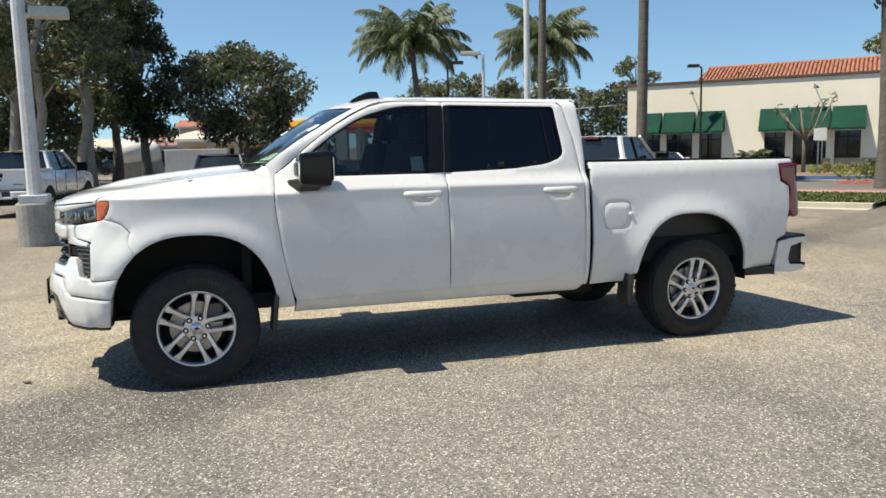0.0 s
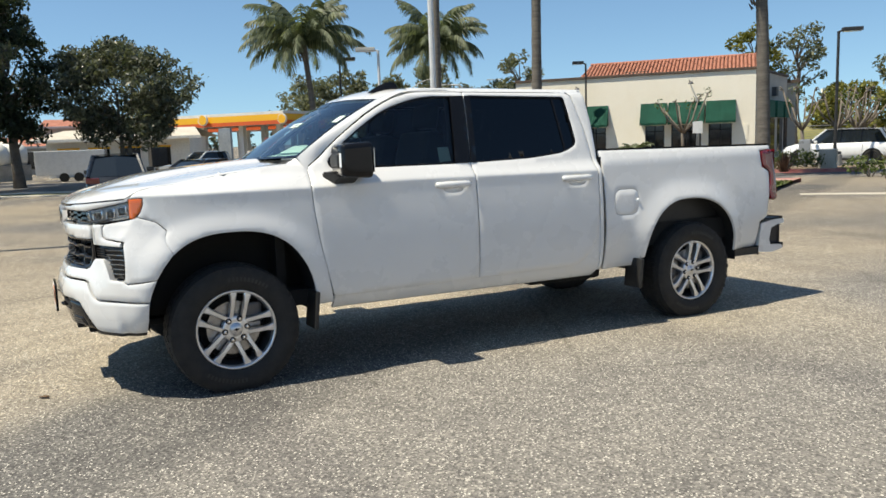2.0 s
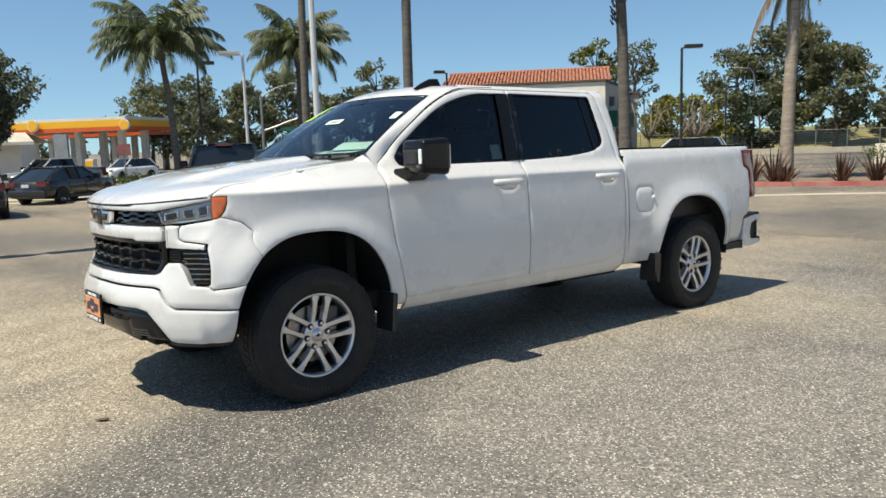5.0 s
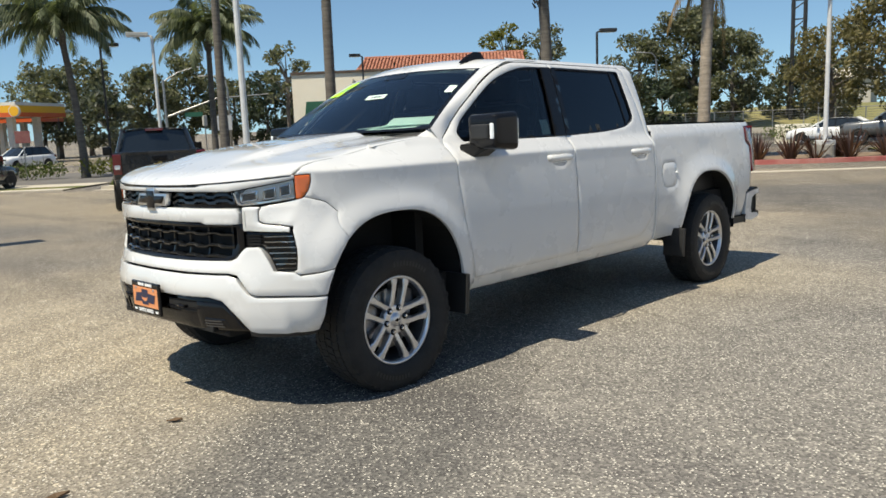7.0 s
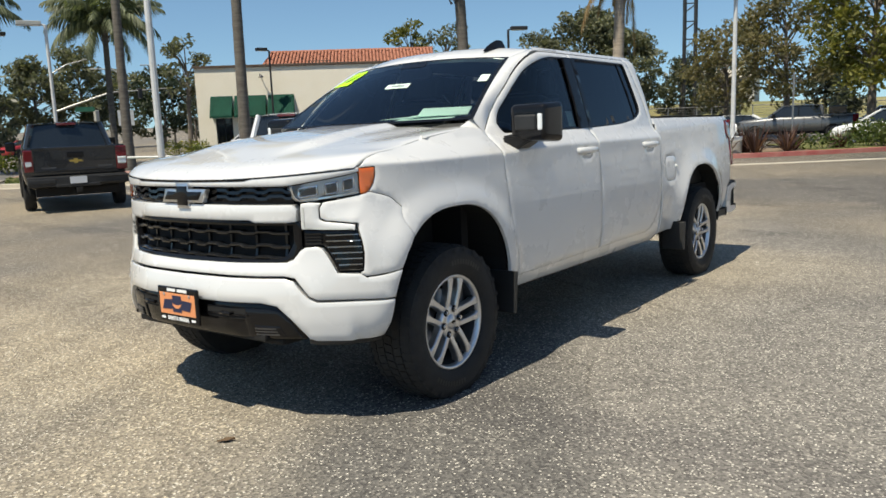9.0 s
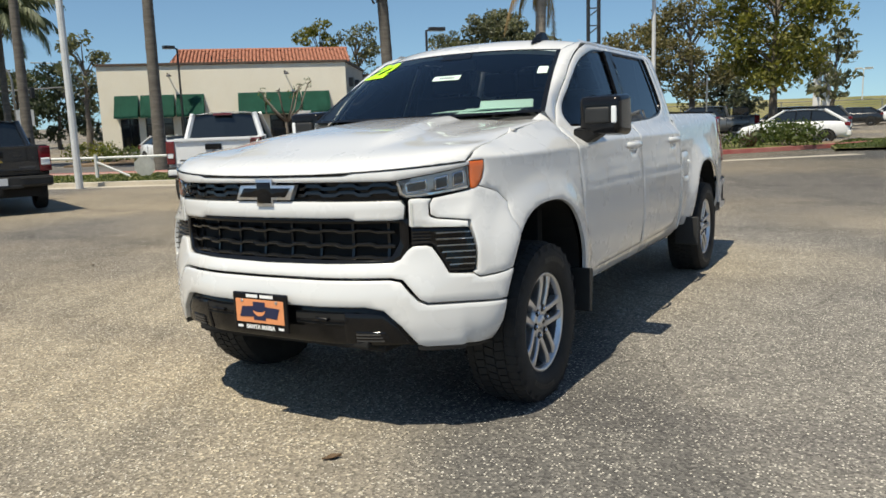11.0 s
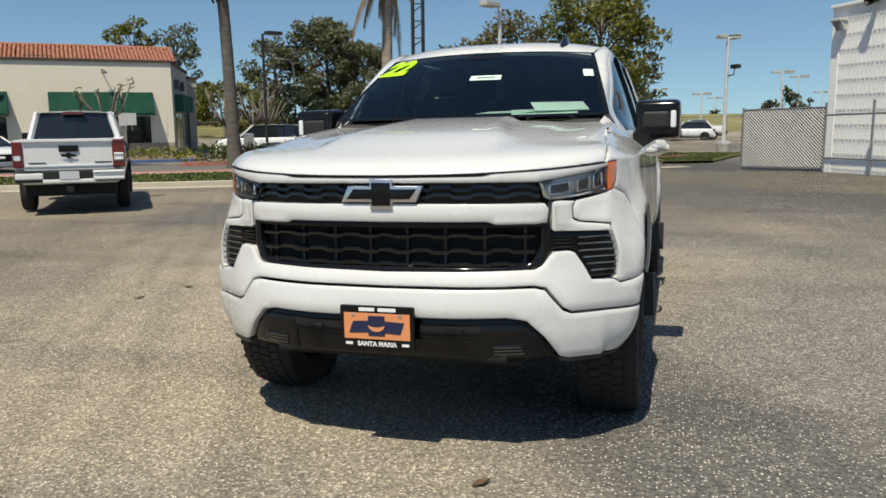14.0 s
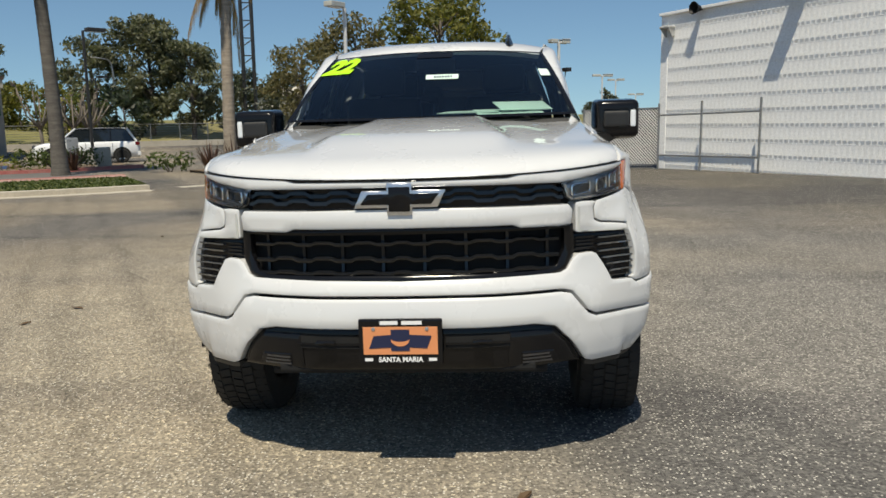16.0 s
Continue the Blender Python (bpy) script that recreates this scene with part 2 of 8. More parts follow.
def panel(poly, place, step=0.035, depth=0.02, roll=0.004, sink=0.003, holes=(), flip=False, bm=None, extra=()):
    """A sheet-metal panel: the outline poly in two coordinates, laid on a surface by place(a, b), with rolled edges
    and a flange of that depth behind it."""
    bm = bm or bmesh.new()
    loops = [resample(list(poly), step)] + [resample(list(h), step) for h in holes]
    verts, edges, rim = [], [], 0
    for k, lp in enumerate(loops):
        base = len(verts)
        verts += [tuple(p) for p in lp]
        edges += [(base + i, base + (i + 1) % len(lp)) for i in range(len(lp))]
    rim = len(verts)
    if roll:
        for k, lp in enumerate(loops):
            ins = inset(lp, roll if k == 0 else -roll)
            base = len(verts)
            verts += [tuple(p) for p in ins]
            edges += [(base + i, base + (i + 1) % len(ins)) for i in range(len(ins))]
    outer, inner = loops[0], loops[1:]
    xs, ys = [p[0] for p in outer], [p[1] for p in outer]
    shrunk = inset(outer, step * 0.45)
    grown = [inset(h, -step * 0.45) for h in inner]
    nx, ny = int((max(xs) - min(xs)) / step), int((max(ys) - min(ys)) / step)
    for i in range(nx + 1):
        for j in range(ny + 1):
            p = (min(xs) + (i + 0.5) * step, min(ys) + (j + 0.5) * step)
            if inside(p, shrunk) and not any(inside(p, h) for h in grown):
                verts.append(p)
    if len(extra):
        shrunk, grown = inset(outer, 0.008), [inset(h, -0.008) for h in inner]
        verts += [p for p in extra if inside(p, shrunk) and not any(inside(p, h) for h in grown)]
    V, E, F, vo, *_ = geometry.delaunay_2d_cdt([Vector(v) for v in verts], edges, [], 0, 1e-6)
    rim_ids = set()
    for i, src in enumerate(vo):
        if any(s < rim for s in src):
            rim_ids.add(i)
    eps = 0.002
    co, nn = [], []
    for v in V:
        p = Vector(place(v[0], v[1]))
        du = Vector(place(v[0] + eps, v[1])) - Vector(place(v[0] - eps, v[1]))
        dv = Vector(place(v[0], v[1] + eps)) - Vector(place(v[0], v[1] - eps))
        n = du.cross(dv).normalized()
        co.append(p)
        nn.append(-n if flip else n)
    made = []
    for i, p in enumerate(co):
        made.append(bm.verts.new(p - nn[i] * (sink if i in rim_ids and roll else 0)))
    back = {}
    count = {}
    for f in F:
        c = (sum(V[i][0] for i in f) / len(f), sum(V[i][1] for i in f) / len(f))
        if not inside(c, outer) or any(inside(c, h) for h in inner):
            continue
        try:
            face = bm.faces.new([made[i] for i in (f if not flip else f[::-1])])
        except ValueError:
            continue
        face.smooth = True
        for a, b in zip(f, list(f[1:]) + [f[0]]):
            key = (min(a, b), max(a, b))
            count.setdefault(key, []).append((a, b))
    if depth:
        for key, uses in count.items():
            if len(uses) != 1:
                continue
            a, b = uses[0]
            for k in (a, b):
                if k not in back:
                    back[k] = bm.verts.new(co[k] - nn[k] * depth)
            q = [made[b], made[a], back[a], back[b]]
            face = bm.faces.new(q if not flip else q[::-1])
            face.smooth = False
            for e in face.edges:
                if made[a] in e.verts and made[b] in e.verts:
                    e.smooth = False
    loose = [v for v in bm.verts if not v.link_faces]
    if loose:
        bmesh.ops.delete(bm, geom=loose, context="VERTS")
    return bm


def curve_at(keys):
    """A smooth function through (x, value) keys."""
    xs = np.array([k[0] for k in keys], float)
    vs = np.array([k[1] for k in keys], float)
    h = np.diff(xs)
    d = np.diff(vs) / h
    m = np.zeros(len(xs))
    m[0], m[-1] = d[0], d[-1]
    for i in range(1, len(xs) - 1):
        if d[i - 1] * d[i] > 0:
            w1, w2 = 2 * h[i] + h[i - 1], h[i] + 2 * h[i - 1]
            m[i] = (w1 + w2) / (w1 / d[i - 1] + w2 / d[i])

    def f(x):
        if x <= xs[0]:
            return float(vs[0] + m[0] * (x - xs[0]))
        if x >= xs[-1]:
            return float(vs[-1] + m[-1] * (x - xs[-1]))
        i = int(np.searchsorted(xs, x) - 1)
        t = (x - xs[i]) / h[i]
        return float((2 * t ** 3 - 3 * t * t + 1) * vs[i] + (t ** 3 - 2 * t * t + t) * h[i] * m[i] + (-2 * t ** 3 + 3 * t * t) * vs[i + 1] + (t ** 3 - t * t) * h[i] * m[i + 1])
    return f


def step01(a, b, x):
    t = min(1, max(0, (x - a) / (b - a)))
    return t * t * (3 - 2 * t)


def gz(x, y):
    """The ground's height: the lot slopes, the streets behind lie level."""
    return -0.8 * math.tanh((0.0119 * x + 0.0157 * y) / 0.8)


def at(x, y, az=0.0, up=0.0):
    return pose(x, y, gz(x, y) + up, 0, 0, az)


def text_bm(words, size, depth=0.001, bold=0.0):
    """Raised words, centred, in the xy plane."""
    cu = bpy.data.curves.new("words", "FONT")
    cu.body, cu.size, cu.extrude, cu.align_x, cu.align_y, cu.offset = words, size, depth, "CENTER", "CENTER", bold
    cu.resolution_u = 3
    ob = new("words", cu)
    me = ob.to_mesh().copy()
    bm = bmesh.new()
    bm.from_mesh(me)
    bpy.data.objects.remove(ob)
    bpy.data.curves.remove(cu)
    bpy.data.meshes.remove(me)
    return bm

# ---- ground: the lot, its kerbs, the verge, the street ----
def asphalt(name, a, b, grey, speck, tracks=0.0, voro=75.0):
    m = Mat(name, a, 0.9, Specular_IOR_Level=0.25)
    vec = m.coords()
    big = m.noise(0.35, 5, 0.6, vec)
    mid = m.noise(2.2, 5, 0.65, vec)
    c = m.ramp(big, [(0.38, a), (0.62, b)])
    c = m.mix(m.ramp(m.noise(0.12, 3, 0.5, vec), [(0.45, (0, 0, 0)), (0.58, (1, 1, 1))]), c, grey)
    c = m.mix(0.55, c, m.ramp(mid, [(0.3, (0.70, 0.70, 0.71)), (0.7, (1.18, 1.17, 1.15))]), "MULTIPLY")
    if tracks:
        # long dark swept tyre marks
        wv = m.node("TexWave", Scale=0.10, Distortion=5.0, Detail=2.0, Detail_Scale=0.35)
        m.link(m.coords((1.0, 0.35, 1.0)), wv.inputs["Vector"])
        msk = m.ramp(wv.outputs["Fac"], [(0.0, (0.80, 0.80, 0.82)), (0.10, (1, 1, 1))])
        c = m.mix(tracks, c, msk, "MULTIPLY")
    # the lot darkens with distance from the truck, its edge wobbled by noise
    shift = m.node("VectorMath")
    shift.operation = "DISTANCE"
    wobble = m.node("TexNoise", Scale=0.35, Detail=4.0)
    m.link(vec, wobble.inputs["Vector"])
    m.link(m.mix(1.0, vec, m.mix(1.0, wobble.outputs["Color"], (6, 6, 0), "MULTIPLY"), "ADD"), shift.inputs[0])
    shift.inputs[1].default_value = (4.6, 0.6, 0)
    far = m.node("MapRange", From_Min=2.2, From_Max=9.0, To_Min=0.0, To_Max=1.0)
    m.link(shift.outputs["Value"], far.inputs["Value"])
    c = m.mix(far.outputs[0], c, m.mix(1.0, c, (0.66, 0.65, 0.65), "MULTIPLY"))
    if tracks:
        # a darker worn swath across the lot, narrow tyre marks along it, wide darker bands
        turn = m.node("Mapping")
        turn.inputs["Rotation"].default_value = (0, 0, math.radians(-29.4))
        m.link(m.mix(1.0, vec, m.mix(1.0, wobble.outputs["Color"], (0.5, 0.5, 0), "MULTIPLY"), "ADD"), turn.inputs["Vector"])
        cut = m.node("SeparateXYZ")
        m.link(turn.outputs["Vector"], cut.inputs[0])
        for v0, half, soft, dark in ((-0.75, 0.62, 0.16, (0.66, 0.67, 0.69)), (1.19, 0.06, 0.10, (0.74, 0.74, 0.75)), (1.75, 0.05, 0.10, (0.80, 0.80, 0.80)), (2.15, 0.04, 0.08, (0.82, 0.82, 0.82)), (2.75, 0.07, 0.12, (0.80, 0.80, 0.80)), (3.9, 0.30, 0.25, (0.86, 0.86, 0.86)), (-4.6, 0.35, 0.3, (0.84, 0.84, 0.84)), (-6.4, 0.20, 0.2, (0.86, 0.86, 0.86)), (-8.6, 2.4, 1.8, (0.80, 0.80, 0.81)), (-13.4, 3.6, 2.2, (0.48, 0.50, 0.53))):
            d1 = m.node("Math")
            d1.operation = "SUBTRACT"
            d1.inputs[1].default_value = v0
            m.link(cut.outputs["Y"], d1.inputs[0])
            d2 = m.node("Math")
            d2.operation = "ABSOLUTE"
            m.link(d1.outputs[0], d2.inputs[0])
            edge = m.node("MapRange", From_Min=half - soft, From_Max=half + soft, To_Min=1.0, To_Max=0.0)
            m.link(d2.outputs[0], edge.inputs["Value"])
            c = m.mix(edge.outputs[0], c, m.mix(1.0, c, dark, "MULTIPLY"))
    vo = m.node("TexVoronoi", Scale=voro)
    m.link(vec, vo.inputs["Vector"])
    stone = m.ramp(vo.outputs["Color"], [(0.15, (0.52, 0.51, 0.51)), (0.5, (0.90, 0.89, 0.88)), (0.78, (1.20, 1.17, 1.12)), (0.92, (2.2, 2.15, 2.0))])
    c = m.mix(speck, c, stone, "MULTIPLY")
    fl = m.node("TexVoronoi", Scale=62.0)
    m.link(vec, fl.inputs["Vector"])
    fleck = m.mix(1.0, m.ramp(fl.outputs["Distance"], [(0.22, (1, 1, 1)), (0.34, (0, 0, 0))]), m.ramp(fl.outputs["Color"], [(0.60, (0, 0, 0)), (0.64, (1, 1, 1))]), "MULTIPLY")
    c = m.mix(fleck, c, (0.70, 0.66, 0.58))
    fine = m.noise(240.0, 3, 0.7, vec)
    c = m.mix(0.5, c, m.ramp(fine, [(0.3, (0.6, 0.6, 0.6)), (0.7, (1.3, 1.3, 1.3))]), "MULTIPLY")
    # hairline cracks
    vc = m.node("TexVoronoi", Scale=0.28)
    vc.feature = "DISTANCE_TO_EDGE"
    wob = m.node("TexNoise", Scale=1.6, Detail=5.0)
    m.link(vec, wob.inputs["Vector"])
    m.link(m.mix(0.10, vec, wob.outputs["Color"]), vc.inputs["Vector"])
    crack = m.ramp(vc.outputs["Distance"], [(0.0, (0.55, 0.54, 0.53)), (0.0035, (1, 1, 1))])
    c = m.mix(m.ramp(m.noise(0.5, 2, 0.5, vec), [(0.5, (0, 0, 0)), (0.6, (0.8, 0.8, 0.8))]), c, m.mix(1.0, c, crack, "MULTIPLY"))
    m.colour(c)
    m.link(m.ramp(vo.outputs["Color"], [(0.2, (0.95,) * 3), (0.9, (0.55,) * 3)]), m.b.inputs["Roughness"])
    m.bump(vo.outputs["Distance"], 0.6, 0.006)
    return m.m


LOT = asphalt("lot_asphalt", (0.400, 0.350, 0.268), (0.340, 0.304, 0.240), (0.208, 0.198, 0.182), 1.0, 0.9, 88.0)
ROAD = mottled("street_asphalt", (0.11, 0.105, 0.10), (0.15, 0.14, 0.13), 0.4, 0.9, 0.3, 0.01, 14)
CONCRETE = mottled("pale_concrete", (0.42, 0.38, 0.31), (0.52, 0.47, 0.39), 0.9, 0.85, 0.3, 0.005, 25)
PINK = mottled("pinkish_paving", (0.36, 0.20, 0.16), (0.46, 0.30, 0.25), 0.8, 0.85, 0.3, 0.005, 20)
REDKERB = mottled("faded_red_kerb", (0.38, 0.10, 0.09), (0.46, 0.20, 0.17), 1.5, 0.75, 0.3, 0.005, 25)
BLUE = mottled("faded_blue_kerb", (0.06, 0.12, 0.28), (0.10, 0.17, 0.34), 1.5, 0.75, 0.3, 0.005, 25)
MULCH = mottled("dry_earth", (0.16, 0.11, 0.07), (0.24, 0.17, 0.11), 1.2, 0.95, 0.6, 0.02, 30)
TURF = mottled("mown_turf", (0.09, 0.11, 0.025), (0.16, 0.15, 0.045), 0.8, 0.95, 0.8, 0.03, 60)

bm = bmesh.new()
lines_ = [-1500, -700, -300, -120, -60] + list(np.arange(-40, 90, 2.0)) + [90, 110, 140, 180, 240, 330, 480, 800, 1500, 3000]
vs = [[bm.verts.new((x, y, gz(x, y))) for y in lines_] for x in lines_]
for i in range(len(lines_) - 1):
    for j in range(len(lines_) - 1):
        bm.faces.new((vs[i][j], vs[i + 1][j], vs[i + 1][j + 1], vs[i][j + 1]))
tagged(part("ground", bm, LOT, smooth=True), "sun-bleached speckled asphalt of a car lot", "ground", kind="structure")


def ribbon(name, a, b, lift, mat_, label, category, drop=0.0, n=6):
    """A sheet between two lines on the ground; drop: how far its edges fall, as a kerb's or bed's do."""
    A, B = smooth_line(a, n), smooth_line(b, n)
    rows = []
    for f in (0.0, 0.0, 0.33, 0.66, 1.0, 1.0):
        rows.append([tuple(p + (q - p) * f) for p, q in zip(A, B)])
    curves = []
    for k, row in enumerate(rows):
        curves.append([(x, y, gz(x, y) + (lift - drop if k in (0, 5) else lift)) for x, y in row])
    return tagged(part(name, loft(curves), mat_), label, category, kind="structure")


def offset_line(line, d):
    out = []
    for i, p in enumerate(line):
        a, b = Vector(line[max(0, i - 1)]), Vector(line[min(len(line) - 1, i + 1)])
        u = (b - a).normalized()
        out.append((p[0] + u.y * d, p[1] - u.x * d))
    return out


verge_edge = [(16.3, 8.9), (15.4, 10.3), (14.5, 12.3), (13.3, 15.6), (12.1, 18.9), (10.9, 22.0), (9.2, 25.0)]
lot_edge_left = [(8.3, 26.2), (5.6, 28.9), (2.0, 32.0), (-2.3, 35.4), (-9.0, 38.5), (-24.0, 44.0), (-60.0, 55.0)]
lot_edge_right = [(24.6, -1.6), (23.2, 0.2), (20.6, 3.6), (19.1, 5.7), (16.9, 8.3)]
red_line = [(21.9, 12.3), (20.9, 14.2), (19.6, 16.6), (18.5, 19.4), (17.3, 23.0), (15.5, 27.0), (12.8, 31.0)]
ribbon("kerb", verge_edge, offset_line(verge_edge, 0.45), 0.13, CONCRETE, "pale concrete kerb along the grass verge", "kerb", 0.16)
ribbon("gutter", offset_line(verge_edge, -0.55), offset_line(verge_edge, 0.0), 0.012, CONCRETE, "pale concrete gutter", "gutter", 0.02)
ribbon("grass_verge", offset_line(verge_edge, 0.45), offset_line(red_line, -0.9), 0.12, TURF, "mown grass verge between lot and street", "grass", 0.1)
ribbon("pavement", offset_line(red_line, -0.9), offset_line(red_line, 0.30), 0.13, PINK, "faded pinkish pavement strip", "pavement", 0.1)
ribbon("red_kerb", offset_line(red_line, 0.30), offset_line(red_line, 0.55), 0.14, REDKERB, "faded red painted kerb", "kerb", 0.17)
ribbon("drive_gutter", lot_edge_right, offset_line(lot_edge_right, 0.55), 0.010, CONCRETE, "pale concrete gutter across the drive", "gutter", 0.02)
ribbon("lot_kerb", lot_edge_left, offset_line(lot_edge_left, 1.1), 0.05, CONCRETE, "pale concrete kerb and gutter", "kerb", 0.06)
ribbon("far_pavement", offset_line(lot_edge_left, 2.4), offset_line(lot_edge_left, 4.6), 0.06, CONCRETE, "pale street pavement", "pavement", 0.05)
ribbon("left_verge", offset_line(lot_edge_left, 1.1), offset_line(lot_edge_left, 2.4), 0.05, TURF, "thin dry grass verge", "grass", 0.03)
street_a = offset_line(lot_edge_left, 4.8)
ribbon("street", street_a, offset_line(lot_edge_left, 20.0), 0.015, ROAD, "grey asphalt street", "road", 0.01)
drive_a = offset_line(red_line, 0.6)
drive_b = [(29.6, 19.3), (29.2, 21.2), (28.3, 23.6), (27.0, 26.0), (25.4, 29.0), (23.4, 32.5), (20.5, 37.5)]
ribbon("side_road", drive_a, drive_b, 0.015, ROAD, "grey asphalt side road before the shop", "road", 0.01)
ribbon("blue_kerb", [(31.4, 22.6), (30.5, 23.6), (29.6, 24.7), (28.2, 26.4)], [(31.6, 22.8), (30.7, 23.8), (29.8, 24.9), (28.4, 26.6)], 0.16, BLUE, "faded blue painted kerb", "kerb", 0.17)
ribbon("shop_bed", [(32.2, 22.4), (30.7, 23.8), (28.4, 26.6), (26.0, 29.6), (22.0, 34.6)], [(37.3, 26.8), (36.6, 27.9), (34.2, 30.7), (31.0, 34.6), (27.6, 38.6)], 0.12, MULCH, "planted bed before the shop front", "bed", 0.1)
bed_a = [(32.5, -1.6), (30.6, -0.6), (28.6, 0.9), (26.4, 2.9), (24.4, 5.3), (23.4, 7.8), (22.9, 9.6)]
bed_b = [(37.0, 1.5), (34.0, 2.0), (32.2, 3.2), (30.4, 5.2), (28.2, 8.2), (26.6, 10.0), (25.2, 11.4)]
ribbon("red_kerb", bed_a, offset_line(bed_a, 0.28), 0.15, REDKERB, "faded red painted kerb", "kerb", 0.17)
ribbon("planting_bed", offset_line(bed_a, 0.28), bed_b, 0.11, MULCH, "dry earth planting bed along the drive", "bed", 0.1)
bed_c = [(30.4, 15.6), (28.6, 17.0), (27.1, 18.6), (26.4, 20.0)]
bed_d = [(33.4, 18.2), (31.6, 19.6), (30.2, 20.8), (29.0, 21.6)]
ribbon("red_kerb", bed_c, offset_line(bed_c, 0.25), 0.15, REDKERB, "faded red painted kerb", "kerb", 0.17)
ribbon("hedge_bed", offset_line(bed_c, 0.25), bed_d, 0.11, MULCH, "earth bed under a clipped hedge", "bed", 0.1)
ribbon("far_verge", [(27.5, -2.4), (30.5, -3.0), (36.0, -4.2)], [(27.0, -0.6), (31.5, -0.2), (37.0, -0.6)], 0.10, TURF, "patchy grass by the gate", "grass", 0.1)

ribbon("lawn", [(31.2, -0.2), (28.9, 1.4), (27.4, 2.9)], [(38.0, 3.6), (36.0, 5.2), (34.5, 6.5)], 0.13, TURF, "bright mown lawn behind the planting bed", "grass", 0.1)

# ---- the white crew-cab pickup ----
# Its own axes: x to the rear from the front axle, y to its right, z up from the ground.
WB = 3.745
truck = thing("pickup_truck", SLOPE, "clean white crew-cab pickup truck parked on sunlit asphalt", "pickup truck")

plan_hood = curve_at([(0, -0.874), (0.30, -0.860), (0.45, -0.829), (0.60, -0.780), (0.74, -0.700), (0.82, -0.615), (0.868, -0.548)])
hood_mid = curve_at([(-0.02, 1.130), (0.0, 1.158), (0.02, 1.178), (0.05, 1.197), (0.10, 1.220), (0.23, 1.256), (0.45, 1.294), (0.70, 1.329), (0.95, 1.356), (1.20, 1.377), (1.36, 1.388)])


def hood_z(x, y):
    """The bonnet: it rolls up from its lip, falls to the sides, and has a raised dome."""
    q = abs(y)
    d = x - plan_hood(min(q, 0.868))
    f = (q / 0.80) ** 2.4
    z = hood_mid(min(d, 1.36)) + f * (0.030 - 0.036 * step01(0.0, 0.40, d))
    dome = 0.30 + 0.10 * step01(0.25, -0.45, x)
    z += 0.026 * (1 - step01(dome - 0.035, dome + 0.035, q)) * step01(0.16, 0.50, d)
    z -= 0.010 * math.exp(-((q - 0.60) / 0.10) ** 2) * step01(0.3, 0.9, d)
    return z


def seam_y(x):
    return 0.800 + 0.056 * step01(0.10, -0.55, x)


base_w = curve_at([(0.40, 0.880), (0.46, 0.925), (0.52, 0.952), (0.60, 0.966), (0.70, 0.974), (0.80, 0.977), (0.90, 0.976), (1.00, 0.972), (1.10, 0.965), (1.17, 0.960), (1.215, 0.959)])
bed_w = curve_at([(0.40, 0.880), (0.50, 0.905), (0.60, 0.930), (0.70, 0.946), (0.78, 0.951), (0.90, 0.947), (1.00, 0.940), (1.10, 0.928), (1.20, 0.914), (1.275, 0.904)])


def fx(x):
    """The cab stands a little behind the plan of its seams, and the tail reaches further."""
    return x + 0.025 * step01(0.40, 0.62, x) * (1 - step01(3.30, 3.70, x)) + 0.115 * min(1.0, max(0.0, (x - 4.27) / 0.36))


def arch_gap(x, z, cx, a, b):
    """Below 1 inside the wheel arch's outline, 1 on it."""
    dx, dz = abs(x - cx) / a, max(0.0, z - 0.40) / b
    return (dx ** 2.5 + dz ** 2.5) ** 0.4


def flare(x, z):
    out = 0.0
    for cx, amount, near, reach in ((0.0, 0.030, 0.86, 1.07), (WB - 0.04, 0.056, 0.74, 1.14)):
        g = arch_gap(x, z, cx, 0.62, 0.665)
        out = max(out, amount * (1 - step01(near, reach, g)))
    return out


def crease(x):
    return 1.205 + 0.022 * step01(0.4, 1.2, x) if x < 2.805 else 1.272 + 0.018 * (x - 2.79)


def front_taper(x, z):
    if x > 0.25:
        return 0.0
    t = (0.25 - x) / 0.75
    a = step01(0.80, 1.08, z)
    return (1 - a) * 0.013 * min(t, 1.25) ** 12 + a * 0.075 * t ** 4


def side_w(x, z):
    """The body's half width."""
    c = crease(x)
    if x < 2.805:
        w = base_w(min(z, 1.215) + (1.215 - c) * step01(0.9, 1.2, z))
        if z > c:
            k = 1.38 - 0.43 * step01(0.45, 0.85, x)
            d = z - c
            w = base_w(1.215) - k * d * d / (d + 0.012)
            if x < 0.60:
                ys = seam_y(x)
                t = max(0.0, d / max(0.02, hood_z(min(x, 0.42), ys) - c))
                wf = base_w(1.215) - front_taper(x, c) - (base_w(1.215) - front_taper(x, c) - ys) * 1.12 * t * t / (t + 0.12)
                wf += front_taper(x, z)
                w += (wf - w) * (1 - step01(0.38, 0.60, x))
            if z > 1.31:
                w0 = base_w(1.215) - k * (1.31 - c) ** 2 / (1.31 - c + 0.012)
                d2 = z - 1.31
                w = w0 - 0.280 * d2 - 0.12 * d2 * d2 - 0.5 * max(0, z - 1.80) - 8 * max(0, z - 1.81) ** 2
                lean = min(1.3, max(0.0, (1.30 - x) / 0.42)) ** 1.5
                w -= 0.032 * lean * step01(1.31, 1.45, z) * (1 + step01(1.60, 1.80, z))
    else:
        w = bed_w(min(z, 1.275))
        if z > c:
            d = z - c
            w = bed_w(1.275) - 0.62 * d * d / (d + 0.02)
    w += flare(x, z)
    w -= front_taper(x, z)
    if x > 4.2:
        t = (x - 4.2) / 0.45
        w -= 0.030 * t * t
    return w


def side_at(sgn, off=0.0):
    return lambda a, b: (fx(a), sgn * (side_w(a, b) + off), b)


